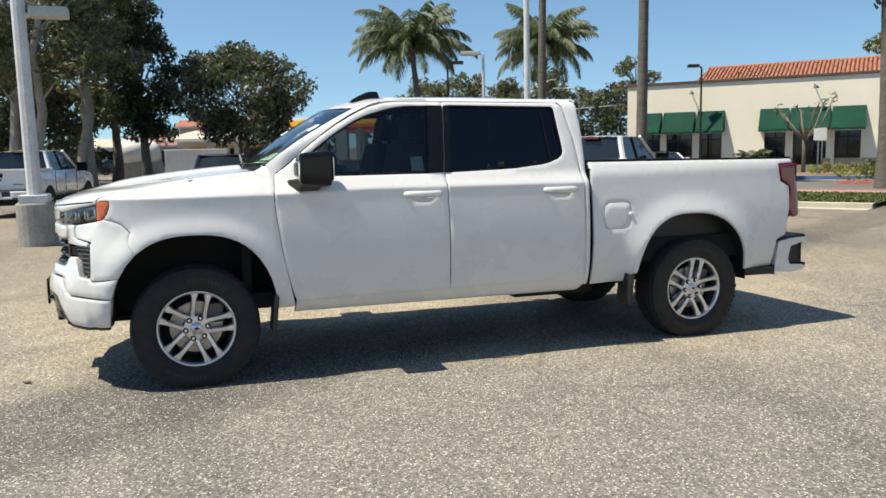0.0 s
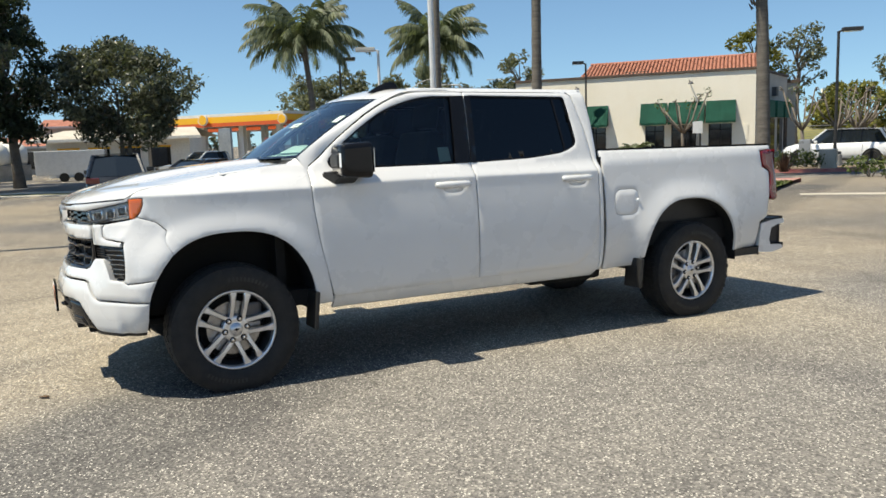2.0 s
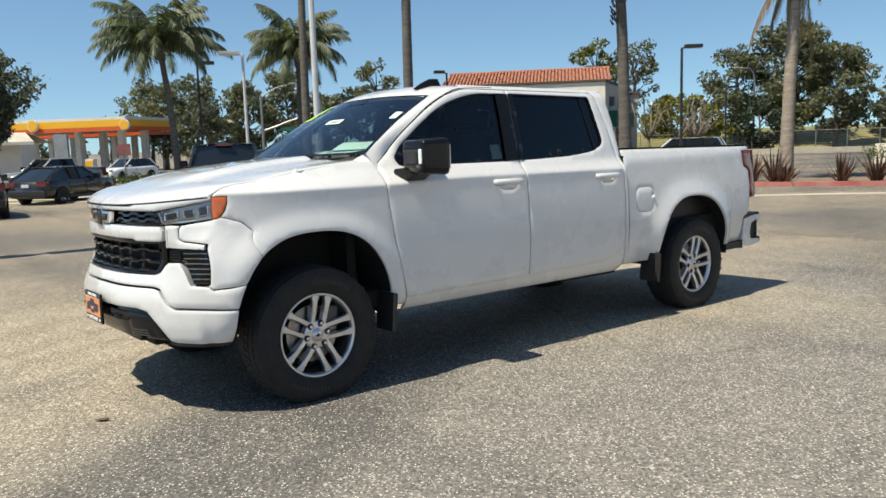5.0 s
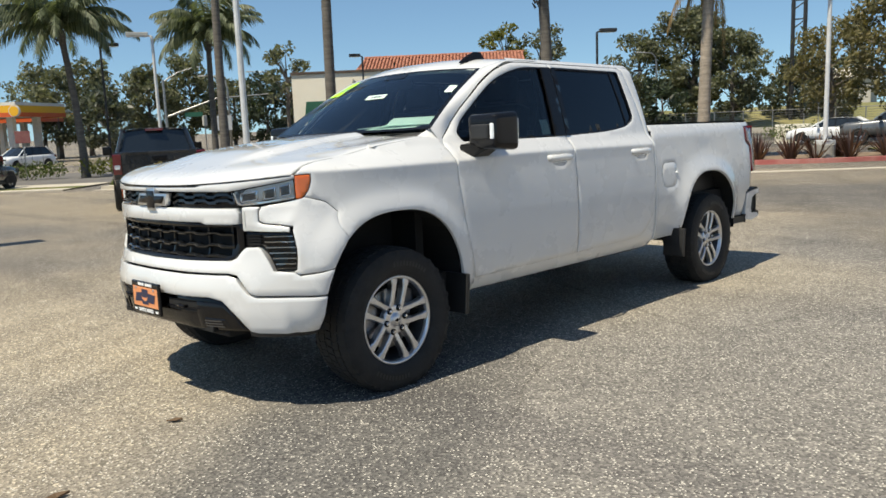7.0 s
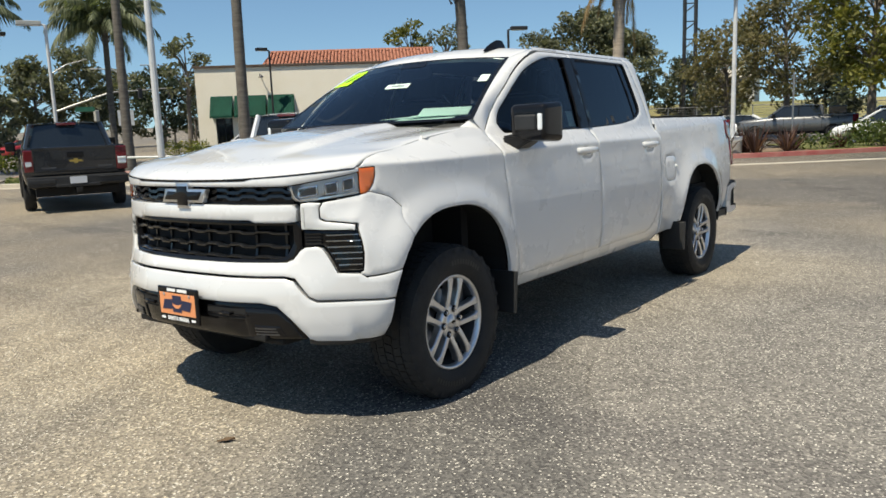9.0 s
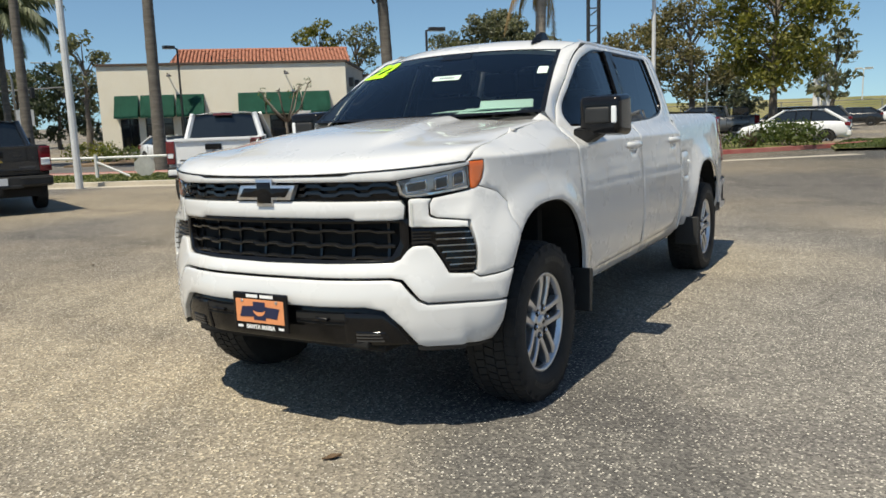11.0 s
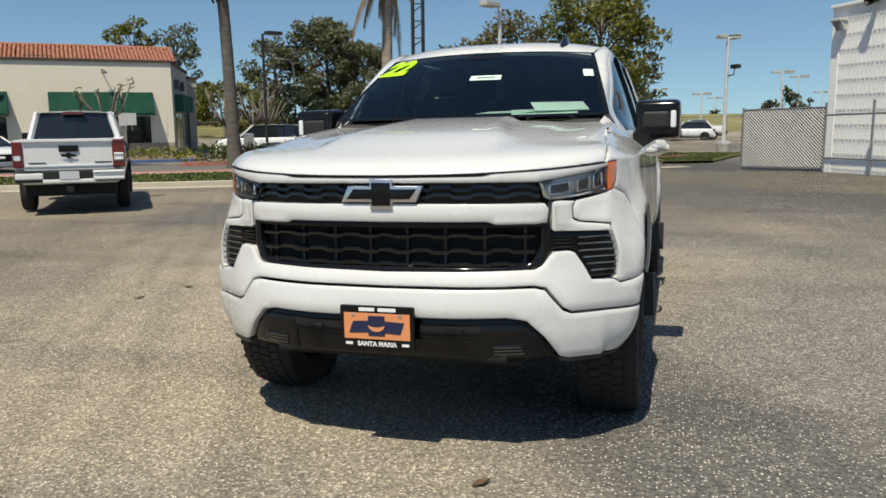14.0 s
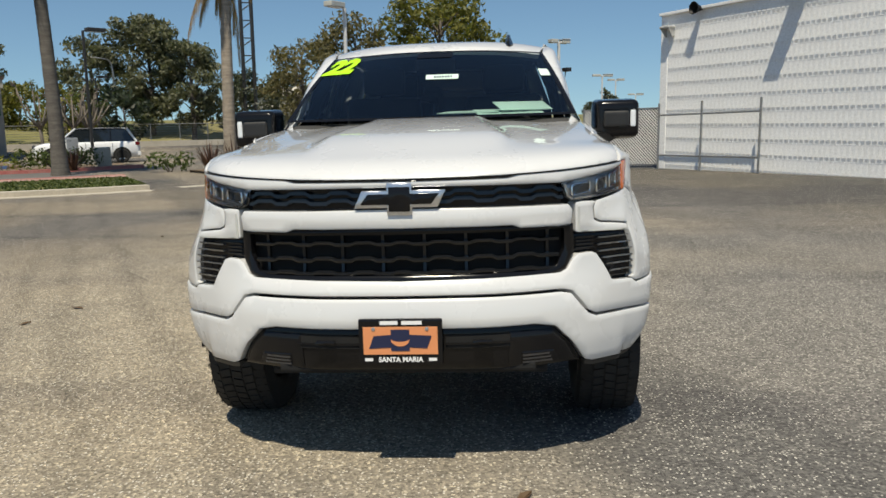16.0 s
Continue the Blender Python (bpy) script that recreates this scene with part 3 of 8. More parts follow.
def arch_line(cx, a, b, x_from, x_to, z_lo=None, n=26):
    """Points along a wheel arch's opening from x_from to x_to over the top."""
    pts = []
    for i in range(n + 1):
        x = x_from + (x_to - x_from) * (0.5 - 0.5 * math.cos(math.pi * i / n))
        d = min(1.0, abs(x - cx) / a)
        pts.append((x, 0.40 + b * (1 - d ** 2.5) ** 0.4))
    return pts


CREASE = [(x, crease(x) + d) for x in np.arange(-0.60, 2.80, 0.018) for d in (-0.022, -0.010, -0.002, 0.006, 0.014, 0.026)]


def both(name, poly, mat_, off=0.0, step=0.035, depth=0.02, holes=(), label="", parent=None, sides=(-1, 1), **kw):
    made = []
    for sgn in sides:
        bm = panel(poly, side_at(sgn, off), step, depth, holes=holes, flip=sgn > 0, **kw)
        made.append(part(name, bm, mat_, parent or truck, label, recalc=False))
    return made


# window openings and their rims, as (x, z)
dlo_f = rounded([(0.655, 1.318), (1.569, 1.322), (1.632, 1.802), (1.416, 1.796), (1.275, 1.770), (1.095, 1.712), (0.920, 1.607), (0.743, 1.471), (0.638, 1.372)], [0.03, 0.022, 0.026, 0.08, 0.1, 0.1, 0.1, 0.08, 0.03])
dlo_r = rounded([(1.692, 1.325), (2.20, 1.342), (2.485, 1.374), (2.617, 1.432), (2.592, 1.799), (1.742, 1.806)], [0.022, 0.1, 0.1, 0.05, 0.035, 0.026])

def plan(keys):
    fx, fy = curve_at([(k[0], k[1]) for k in keys]), curve_at([(k[0], k[2]) for k in keys])
    return lambda s: (fx(s), fy(s))


plan_low = plan([(0, -0.922, 0), (0.3, -0.908, 0.30), (0.45, -0.878, 0.45), (0.6, -0.822, 0.60), (0.72, -0.760, 0.715), (0.85, -0.682, 0.815), (0.95, -0.620, 0.885), (1.05, -0.555, 0.925), (1.15, -0.490, 0.950), (1.35, -0.300, 0.985)])
plan_mid = plan([(0, -0.868, 0), (0.3, -0.853, 0.30), (0.45, -0.820, 0.45), (0.6, -0.768, 0.60), (0.72, -0.712, 0.72), (0.85, -0.650, 0.832), (0.95, -0.608, 0.890), (1.05, -0.540, 0.928), (1.15, -0.465, 0.952), (1.35, -0.280, 0.985)])
plan_high = plan([(0, -0.864, 0), (0.3, -0.850, 0.30), (0.45, -0.819, 0.45), (0.6, -0.770, 0.60), (0.72, -0.706, 0.72), (0.85, -0.612, 0.822), (0.95, -0.532, 0.868), (1.05, -0.445, 0.898), (1.15, -0.365, 0.918), (1.35, -0.200, 0.945)])


def front(s, z, off=0.0):
    q = abs(s)
    t, t2 = step01(0.62, 0.86, z), step01(0.92, 1.08, z)
    (xa, ya), (xb, yb), (xc, yc) = plan_low(q), plan_mid(q), plan_high(q)
    x, y = xa + (xb - xa) * t + (xc - xb) * t2, ya + (yb - ya) * t + (yc - yb) * t2
    tuck = 0.10 * max(0, 0.52 - z) ** 1.2 * 4
    x += tuck * (1 - 0.4 * q) - off * max(0.15, 1 - 0.75 * q ** 2.5)
    y -= tuck * 0.15 * q
    y += off * 0.75 * q ** 2.5
    k = step01(0.88, 0.965, q)
    if k > 0:
        y += (side_w(x, min(z, 1.20)) + off * 0.75 - y) * k
    return (x, math.copysign(y, s), z)


def s_at(x, z):
    """How far round the nose a place on its side lies."""
    lo, hi = 0.9, 1.35
    for _ in range(30):
        mid = (lo + hi) / 2
        lo, hi = (mid, hi) if front(mid, z)[0] < x else (lo, mid)
    return lo


# front wing, from the marker and the seam of the bumper to the door
arch_f = arch_line(0.0, 0.495, 0.575, -0.345, 0.492)
seam_ = [(0.966, 1.0885), (1.085, 1.0575), (1.20, 1.0065), (s_at(-0.347, 0.871), 0.871)]
seam_ = [(a[0] + (b[0] - a[0]) * f / 6, a[1] + (b[1] - a[1]) * f / 6) for a, b in zip(seam_, seam_[1:]) for f in range(6)]
wing_edge = [(front(q, z)[0], z) for q, z in [(0.925, 1.196), (1.009, 1.198), (1.009, 1.162), (0.993, 1.120)] + seam_]
wing = wing_edge + arch_f + [(0.490, 0.47), (0.596, 0.475), (0.567, 0.62), (0.526, 0.86), (0.503, 1.08), (0.497, 1.20), (0.510, 1.30), (0.525, 1.345)]
hood_seam = [(x, hood_z(x, seam_y(x)) - 0.002) for x in (0.42, 0.30, 0.15, 0.0, -0.15, -0.30, -0.42, -0.50)] + [(-0.545, hood_z(-0.545, 0.853) - 0.010)]
both("front_wing", wing + hood_seam, WHITE, step=0.030, extra=CREASE, roll=0.003, sink=0.002)

# doors, with their window frames
front_door = rounded([(0.604, 0.505), (1.675, 0.515), (1.671, 1.00), (1.667, 1.31), (1.715, 1.828), (1.325, 1.828), (1.152, 1.781), (0.946, 1.669), (0.750, 1.526), (0.616, 1.408), (0.520, 1.340), (0.500, 1.20), (0.506, 1.08), (0.530, 0.85), (0.572, 0.62)],
                     [0.03, 0.015, 0.2, 0.2, 0.01, 0.08, 0.1, 0.1, 0.1, 0.1, 0.03, 0.1, 0.1, 0.2, 0.1])
rear_door = rounded([(1.681, 0.515), (2.56, 0.525), (2.715, 0.70), (2.735, 0.90), (2.735, 1.30), (2.716, 1.52), (2.660, 1.800), (2.625, 1.828), (1.721, 1.828), (1.673, 1.31), (1.677, 1.00)],
                    [0.015, 0.22, 0.2, 0.1, 0.1, 0.1, 0.03, 0.03, 0.01, 0.2, 0.2])
doors = {}
CUP = {"front_door": 1.350, "rear_door": 2.398}


def cup_line(x0, d=0.0):
    cx, cz = x0 + 0.140, 1.168
    return [(cx + (0.082 - d) * math.copysign(abs(math.cos(a)) ** 0.7, math.cos(a)), cz + (0.040 - d * 0.8) * math.sin(a)) for a in np.linspace(0, 2 * math.pi, 25)[:-1]]


for nm, poly, hole in (("front_door", front_door, dlo_f), ("rear_door", rear_door, dlo_r)):
    cups = [cup_line(CUP[nm])]
    doors[nm] = both(nm, poly, WHITE, holes=[hole] + cups, step=0.032, extra=CREASE)

# black pillar trim between the windows, thin black rims, and the panes behind them
pillar = rounded([(1.548, 1.326), (1.666, 1.328), (1.7105, 1.800), (1.604, 1.800)], 0.003)
both("pillar_trim", pillar, GLOSS, 0.004, 0.03, 0.01, roll=0)
pillar2 = rounded([(1.675, 1.328), (1.716, 1.329), (1.768, 1.800), (1.7195, 1.800)], 0.003)
both("pillar_trim", pillar2, GLOSS, 0.004, 0.03, 0.01, roll=0)
for k, sgn in enumerate((-1, 1)):
    for nm, hole, glass in (("front_door", dlo_f, GLASS_TINT), ("rear_door", dlo_r, GLASS_DARK)):
        rim_ = panel(inset(resample(hole, 0.03), -0.008), side_at(sgn, -0.004), 0.05, 0.012, holes=[inset(resample(hole, 0.03), 0.012)], flip=sgn > 0, roll=0)
        part("window_seal", rim_, GLOSS, doors[nm][k], "thin black rubber window seal", recalc=False)
        g = panel(inset(resample(hole, 0.03), -0.004), side_at(sgn, -0.016), 0.06, 0, flip=sgn > 0, roll=0)
        part("window_pane", g, glass, doors[nm][k], "dark tinted side window", recalc=False)
    bar = panel([(2.500, 1.390), (2.515, 1.393), (2.490, 1.79), (2.475, 1.79)], side_at(sgn, -0.009), 0.05, 0.006, flip=sgn > 0, roll=0)
    part("quarter_bar", bar, GLOSS, doors["rear_door"][k], recalc=False)

# sill under the doors, cab corner behind them
both("sill", [(0.598, 0.425), (2.70, 0.425), (2.745, 0.47), (2.750, 0.98), (2.60, 0.98), (2.45, 0.57), (0.612, 0.545)], WHITE, -0.009)
both("cab_corner", [(2.741, 0.47), (2.768, 0.47), (2.774, 0.70), (2.774, 1.30), (2.782, 1.375), (2.790, 1.60), (2.782, 1.838), (2.640, 1.838), (2.668, 1.800), (2.722, 1.52), (2.741, 1.30), (2.741, 0.80)], WHITE)
both("roof_rail", [(1.30, 1.831), (2.635, 1.831), (2.790, 1.838), (2.790, 1.856), (1.30, 1.856)], WHITE, step=0.03, depth=0.0, roll=0)

# roof, bonnet
def roof_z(x, y):
    crown = 1.896 - 0.033 * ((x - 1.95) / 0.95) ** 2
    crown -= 0.062 * max(0.0, (1.24 - (x - 0.105 * min(1.0, abs(y) / 0.60) ** 2.2)) / 0.235) ** 1.7
    return crown - 0.042 * abs(y / 0.685) ** 2.6 - 0.014 * abs(y / 0.685) ** 8


roof_poly = [(1.115, -0.615), (1.066, -0.46), (1.026, -0.22), (1.014, 0.0), (1.026, 0.22), (1.066, 0.46), (1.115, 0.615), (1.34, 0.660), (1.62, 0.668), (2.62, 0.668), (2.80, 0.655), (2.825, 0.40), (2.835, 0.0), (2.825, -0.40), (2.80, -0.655), (2.62, -0.668), (1.62, -0.668), (1.34, -0.660)]
part("roof", panel(roof_poly, lambda a, b: (a, b, roof_z(a, b)), 0.05, 0.03), WHITE, truck, recalc=False)

nose = [(plan_hood(abs(y)) + 0.004, y) for y in np.linspace(-0.848, 0.848, 37)]
side_ = [(x, seam_y(x) - 0.005) for x in (-0.54, -0.42, -0.30, -0.15, 0.0, 0.15, 0.30, 0.41)]
hood_poly = nose + side_ + [(0.430, 0.70), (0.382, 0.45), (0.345, 0.20), (0.338, 0.0), (0.345, -0.20), (0.382, -0.45), (0.430, -0.70)] + [(x, -y) for x, y in side_[::-1]]
part("bonnet", panel(hood_poly, lambda a, b: (a, b, hood_z(a, b)), 0.035, 0.03), WHITE, truck, recalc=False)
part("cowl", panel([(0.30, -0.74), (0.30, 0.74), (0.50, 0.76), (0.50, -0.76)], lambda a, b: (a, b, 1.362 - 0.02 * (b / 0.7) ** 2), 0.06, 0.01), PLASTIC, truck, "black plastic cowl under the windscreen", recalc=False)

# windscreen between its four edges, A pillars beside it
def screen(u, v, off=0.0):
    """u: -1..1 across, v: 0 at the bottom..1 at the top."""
    q = abs(u)
    xb, xt = 0.385 + 0.095 * q ** 2.2, 1.005 + 0.105 * q ** 2.2
    zb, zt = 1.396 + 0.006 * q * q, 1.802 - 0.020 * q ** 2.2
    yb, yt = 0.782, 0.636
    bow = 0.022 * math.sin(math.pi * v)
    x = xb + (xt - xb) * v - bow * 0.6
    z = zb + (zt - zb) * v + bow * 0.55
    y = u * (yb + (yt - yb) * v)
    return (x - off * 0.6, y, z + off * 0.8)


bm = loft([[screen(u, v) for u in np.linspace(-1, 1, 25)] for v in np.linspace(0, 1, 13)])
part("windscreen", bm, GLASS_CLEAR, truck, "clear raked windscreen", smooth=True)
bm = bmesh.new()
for u0, u1, v0, v1 in ((-1, 1, 0.975, 1.0), (-1, -0.965, 0, 1), (0.965, 1, 0, 1), (-1, 1, 0.0, 0.03), (-0.16, 0.16, 0.88, 0.96)):
    loft([[screen(u, v, 0.002) for u in np.linspace(u0, u1, 17)] for v in np.linspace(v0, v1, 9)], bm)
part("windscreen_border", bm, GLOSS, truck, "black ceramic border of the windscreen", smooth=True)

for sgn in (-1, 1):
    outer_line = smooth_line([(0.50, 1.328), (0.609, 1.414), (0.745, 1.530), (0.942, 1.674), (1.149, 1.787), (1.312, 1.834), (1.612, 1.838)], 5)
    n = len(outer_line)
    rows_ = []
    for k in range(7):
        f = k / 6
        row = []
        for i, (x, z) in enumerate(outer_line):
            a = Vector((fx(x), sgn * side_w(x, z), z))
            v = min(1.0, i / (n - 1) * 1.30)
            b = Vector(screen(sgn * 1.0, v)) if v < 1 else Vector(screen(sgn * 1.0, 1))
            if i / (n - 1) * 1.30 > 1:
                t = (i / (n - 1) * 1.30 - 1) / 0.30
                xx = 1.11 + (1.625 - 1.11) * t
                yy = 0.634 + 0.033 * min(1, t * 1.6)
                b = Vector((xx, sgn * yy, roof_z(xx, yy)))
            mid = (a + b) / 2 + Vector((-0.010, sgn * 0.012, 0.016)) * min(1.0, i / 5)
            row.append((1 - f) ** 2 * a + 2 * f * (1 - f) * mid + f * f * b)
        rows_.append(row)
    part("front_pillar", loft(rows_ if sgn < 0 else rows_[::-1]), WHITE, truck, smooth=True)

# white corner between bonnet, wing and pillar foot
for sgn in (-1, 1):
    A, B = Vector((0.40, sgn * 0.800, hood_z(0.40, 0.800) - 0.007)), Vector((fx(0.530), sgn * (side_w(0.53, 1.335) - 0.004), 1.335))
    D, C = Vector((0.405, sgn * 0.73, hood_z(0.405, 0.73) - 0.006)), Vector(screen(sgn * 0.99, 0.05)) + Vector((0.012, 0, -0.004))
    rows_ = [[A + (B - A) * u + ((D + (C - D) * u) - (A + (B - A) * u)) * v for u in np.linspace(0, 1, 5)] for v in np.linspace(0, 1, 5)]
    part("cowl_corner", loft(rows_ if sgn < 0 else rows_[::-1]), WHITE, truck, smooth=True)

# rear wall of the cab with its window
bm = panel([(-0.80, 1.30), (0.80, 1.30), (0.79, 1.50), (0.66, 1.845), (0.40, 1.868), (-0.40, 1.868), (-0.66, 1.845), (-0.79, 1.50)], lambda a, b: (2.860 - 0.05 * (a / 0.8) ** 2 - 0.08 * (b - 1.3), a, b), 0.06, 0.02,
           holes=[rounded([(-0.62, 1.42), (0.62, 1.42), (0.55, 1.78), (-0.55, 1.78)], 0.06)])
part("cab_back", bm, WHITE, truck, recalc=False)
# black filler put in for the shade between cab and bed
for sgn in (-1, 1):
    part("bed_gap_shade", box(2.806, sgn * 0.70, 0.48, 2.848, sgn * 0.884, 1.33), DARK, truck, "black filler standing in for the shade between cab and bed")
bm = panel([(-0.66, 1.38), (0.66, 1.38), (0.58, 1.82), (-0.58, 1.82)], lambda a, b: (2.850 - 0.05 * (a / 0.8) ** 2 - 0.08 * (b - 1.3), a, b), 0.1, 0, roll=0)
part("rear_window", bm, GLASS_DARK, truck, "dark rear window", recalc=False)
part("cab_floor", merge(box(0.30, -0.86, 0.46, 2.76, 0.86, 0.56), box(2.74, -0.86, 0.46, 2.78, 0.86, 1.34)), DARK, truck)
part("firewall", box(0.30, -0.80, 0.50, 0.36, 0.80, 1.33), DARK, truck)

# load bed
def bed_outline():
    arch = arch_line(WB - 0.045, 0.515, 0.575, 3.190, 4.205, n=30)
    return [(2.818, 0.46), (3.10, 0.47), (3.155, 0.52)] + arch + [(4.215, 0.50), (4.46, 0.505), (4.475, 0.72), (4.545, 0.76), (4.565, 0.90), (4.58, 0.985), (4.585, 1.15), (4.520, 1.19), (4.510, 1.338), (4.625, 1.345), (4.628, 1.378), (3.70, 1.381), (2.820, 1.381)]


fuel = rounded([(2.905, 0.875), (3.135, 0.875), (3.155, 1.075), (2.915, 1.075)], 0.07)
bedside = both("bed_side", bed_outline(), WHITE, holes=[fuel])[0]
fd = part("fuel_door", panel(inset(resample(fuel, 0.03), 0.0018), side_at(-1), 0.04, 0.012, roll=0.003), WHITE, bedside, recalc=False)
bm = bmesh.new()
bmesh.ops.create_uvsphere(bm, u_segments=12, v_segments=8, radius=0.016)
part("fuel_button", moved(bm, pose(fx(3.140), -side_w(3.14, 0.985), 0.985) @ Matrix.Diagonal((1, 0.6, 1, 1))), LAMPWHITE, fd, smooth=True)
both("fuel_door", inset(resample(fuel, 0.03), 0.0018), WHITE, depth=0.012, roll=0.003, sides=(1,))
for sgn in (-1, 1):
    bm = panel([(2.815, 0.79), (4.64, 0.79), (4.64, 0.965), (2.815, 0.965)], lambda a, b: (fx(a), sgn * min(b, side_w(a, 1.379) + 0.001), 1.392), 0.06, 0.02, roll=0.004, flip=sgn < 0)
    part("bed_rail_cap", bm, PLASTIC, truck, "matt black bed rail cap", recalc=True)
part("bed_liner", merge(merge(box(2.87, -0.81, 0.78, 4.72, 0.81, 0.82), box(2.87, -0.81, 0.80, 2.90, 0.81, 1.36)), merge(box(2.87, -0.82, 0.80, 4.72, -0.79, 1.37), box(2.87, 0.79, 0.80, 4.72, 0.82, 1.37))), PLASTIC, truck, "black lining of the load bed")
bm = panel(rounded([(-0.79, 0.78), (0.79, 0.78), (0.80, 1.385), (-0.80, 1.385)], 0.03), lambda a, b: (4.750 + 0.02 * step01(1.3, 1.38, b) - 0.01 * a * a, a, b), 0.08, 0.05)
part("tailgate", bm, WHITE, truck, recalc=False)

# tail lamps on the rear corners
tail = rounded([(4.530, 1.200), (4.520, 1.330), (4.640, 1.338), (4.655, 1.10), (4.655, 0.905), (4.590, 0.905), (4.578, 1.00), (4.600, 1.150)], [0.02, 0.02, 0.02, 0.03, 0.03, 0.02, 0.03, 0.05])
lamps = both("tail_lamp", tail, REDLENS, 0.006, 0.03, 0.04, label="dark red tail lamp")
for sgn, lamp in zip((-1, 1), lamps):
    part("lamp_return", box(4.70, sgn * 0.78, 0.91, 4.768, sgn * 0.872, 1.325, 0.015), REDLENS, lamp)

# rear bumper with corner step
bumper_r = new("rear_bumper")
bumper_r.parent = truck
for sgn in (-1, 1):
    bm = bmesh.new()
    prof = [(4.47, 0.50), (4.50, 0.745), (4.60, 0.770), (4.735, 0.775), (4.745, 0.735), (4.66, 0.725), (4.595, 0.70), (4.575, 0.60), (4.59, 0.555), (4.70, 0.545), (4.735, 0.53), (4.72, 0.505), (4.60, 0.485)]
    loft([[(fx(x), sgn * y, z - 0.045) for x, z in prof] for y in (0.925, 0.918, 0.40)], bm, closed=True)
    for y in (0.925, 0.40):
        bm.faces.new([v for v in bm.verts if abs(abs(v.co.y) - y) < 1e-4 and v.co.x > 0][:len(prof)])
    part("bumper_corner", bm, WHITE, bumper_r)
    part("corner_step", box(4.68, sgn * 0.36, 0.515, 4.815, sgn * 0.895, 0.68, 0.02), PLASTIC, bumper_r, "black plastic corner step")
    part("step_pad", merge(box(4.60, sgn * 0.40, 0.723, 4.85, sgn * 0.905, 0.741, 0.008), box(4.71, sgn * 0.40, 0.480, 4.85, sgn * 0.915, 0.505, 0.010)), PLASTIC, bumper_r, "black plastic step pad")
part("bumper_beam", box(4.73, -0.42, 0.48, 4.855, 0.42, 0.70, 0.03), WHITE, bumper_r)
for sgn in (-1, 1):
    part("bumper_trim", box(4.23, sgn * 0.87, 0.44, 4.53, sgn * 0.925, 0.50, 0.01), PLASTIC, bumper_r)

# ---- nose ----
def nose_panel(name, half, mat_, off=0.0, depth=0.035, step=0.03, label="", parent=None, roll=0.006, whole=True, holes=(), sink=0.004):
    """A panel on the nose: a half outline from the centre outwards, mirrored; or, with whole off, one on each side."""
    out = []
    if whole:
        poly = list(half) + [(-s, z) for s, z in reversed(half) if s > 1e-6]
        polys = [(poly, list(holes))]
    else:
        polys = [(list(half), list(holes)), ([(-s, z) for s, z in half], [[(-s, z) for s, z in h] for h in holes])]
    for poly, hs in polys:
        bm = panel(poly, lambda a, b: front(a, b, off), step, depth, roll, sink, flip=True, holes=hs)
        out.append(part(name, bm, mat_, parent or truck, label, recalc=False))
    return out


# dark sheet added behind all the openings, so that they look deep in shade
nose_panel("nose_gap_shade", [(0, 0.44), (0.66, 0.46), (1.00, 0.50), (1.0, 1.15), (0, 1.15)], DARK, -0.07, 0, 0.08, roll=0)

# white strip above the upper grille, reaching over the lamps
nose_panel("grille_top_strip", [(0, 1.130), (0.45, 1.128), (0.60, 1.127), (0.62, 1.129), (0.895, 1.174), (0.920, 1.180), (0.920, 1.198), (0.90, 1.194), (0.62, 1.173), (0.45, 1.165), (0.41, 1.156), (0, 1.152)], WHITE, 0.010, 0.05)
# black strip laid on for the shade in the gap under the bonnet's lip
nose_panel("bonnet_gap_shade", [(0, 1.1505), (0.40, 1.1535), (0.44, 1.1625), (0.62, 1.1705), (0.90, 1.1915), (0.905, 1.1950), (0.62, 1.1745), (0.44, 1.1685), (0.40, 1.1635), (0, 1.1610)], GLOSS, 0.0115, 0.03, roll=0, label="black strip for the shade under the bonnet lip")
# white bar between the grilles
nose_panel("grille_bar", [(0, 0.975), (0.42, 0.975), (0.45, 0.963), (0.60, 0.962), (0.642, 0.966), (0.648, 1.02), (0.634, 1.042), (0.0, 1.047)], WHITE, 0.012, 0.06)

# lower grille: a frame, wavy cross bars and uprights
grille = new("grille")
grille.parent = truck
grille["label"] = "black grille of stepped horizontal bars"
GRILLE = Mat("grille_black", (0.009, 0.010, 0.012), 0.16, Specular_IOR_Level=0.5).m
nose_panel("lower_surround", [(0, 0.768), (0.56, 0.774), (0.625, 0.793), (0.656, 0.85), (0.656, 0.966), (0, 0.976)], GLOSS, -0.005, 0.03,
           parent=grille, holes=[[(-0.59, 0.808), (-0.55, 0.794), (0.55, 0.794), (0.59, 0.808), (0.622, 0.87), (0.622, 0.950), (-0.622, 0.950), (-0.622, 0.87)]])
for z0, amp in ((0.915, 0.005), (0.853, 0.006), (0.800, 0.004)):
    pts = []
    for s in np.linspace(-0.60, 0.60, 61):
        ph = (abs(s) * 6.2) % 1.0
        z = z0 - amp * (1 if 0.18 < ph < 0.72 else -0.6)
        pts.append((s, z))
    bm = loft([[front(s, z + h, o) for s, z in pts] for h, o in ((0.008, -0.055), (0.008, -0.020), (0.003, -0.012), (-0.005, -0.016), (-0.010, -0.055))])
    part("grille_wave", bm, GRILLE, grille)
for s in [i * 0.161 + 0.08 for i in range(-4, 4)]:
    bm = loft([[front(s + d, z, o) for z in np.linspace(0.785, 0.95, 8)] for d, o in ((-0.009, -0.068), (-0.006, -0.056), (0.006, -0.056), (0.009, -0.068))])
    part("grille_upright", bm, GRILLE, grille)
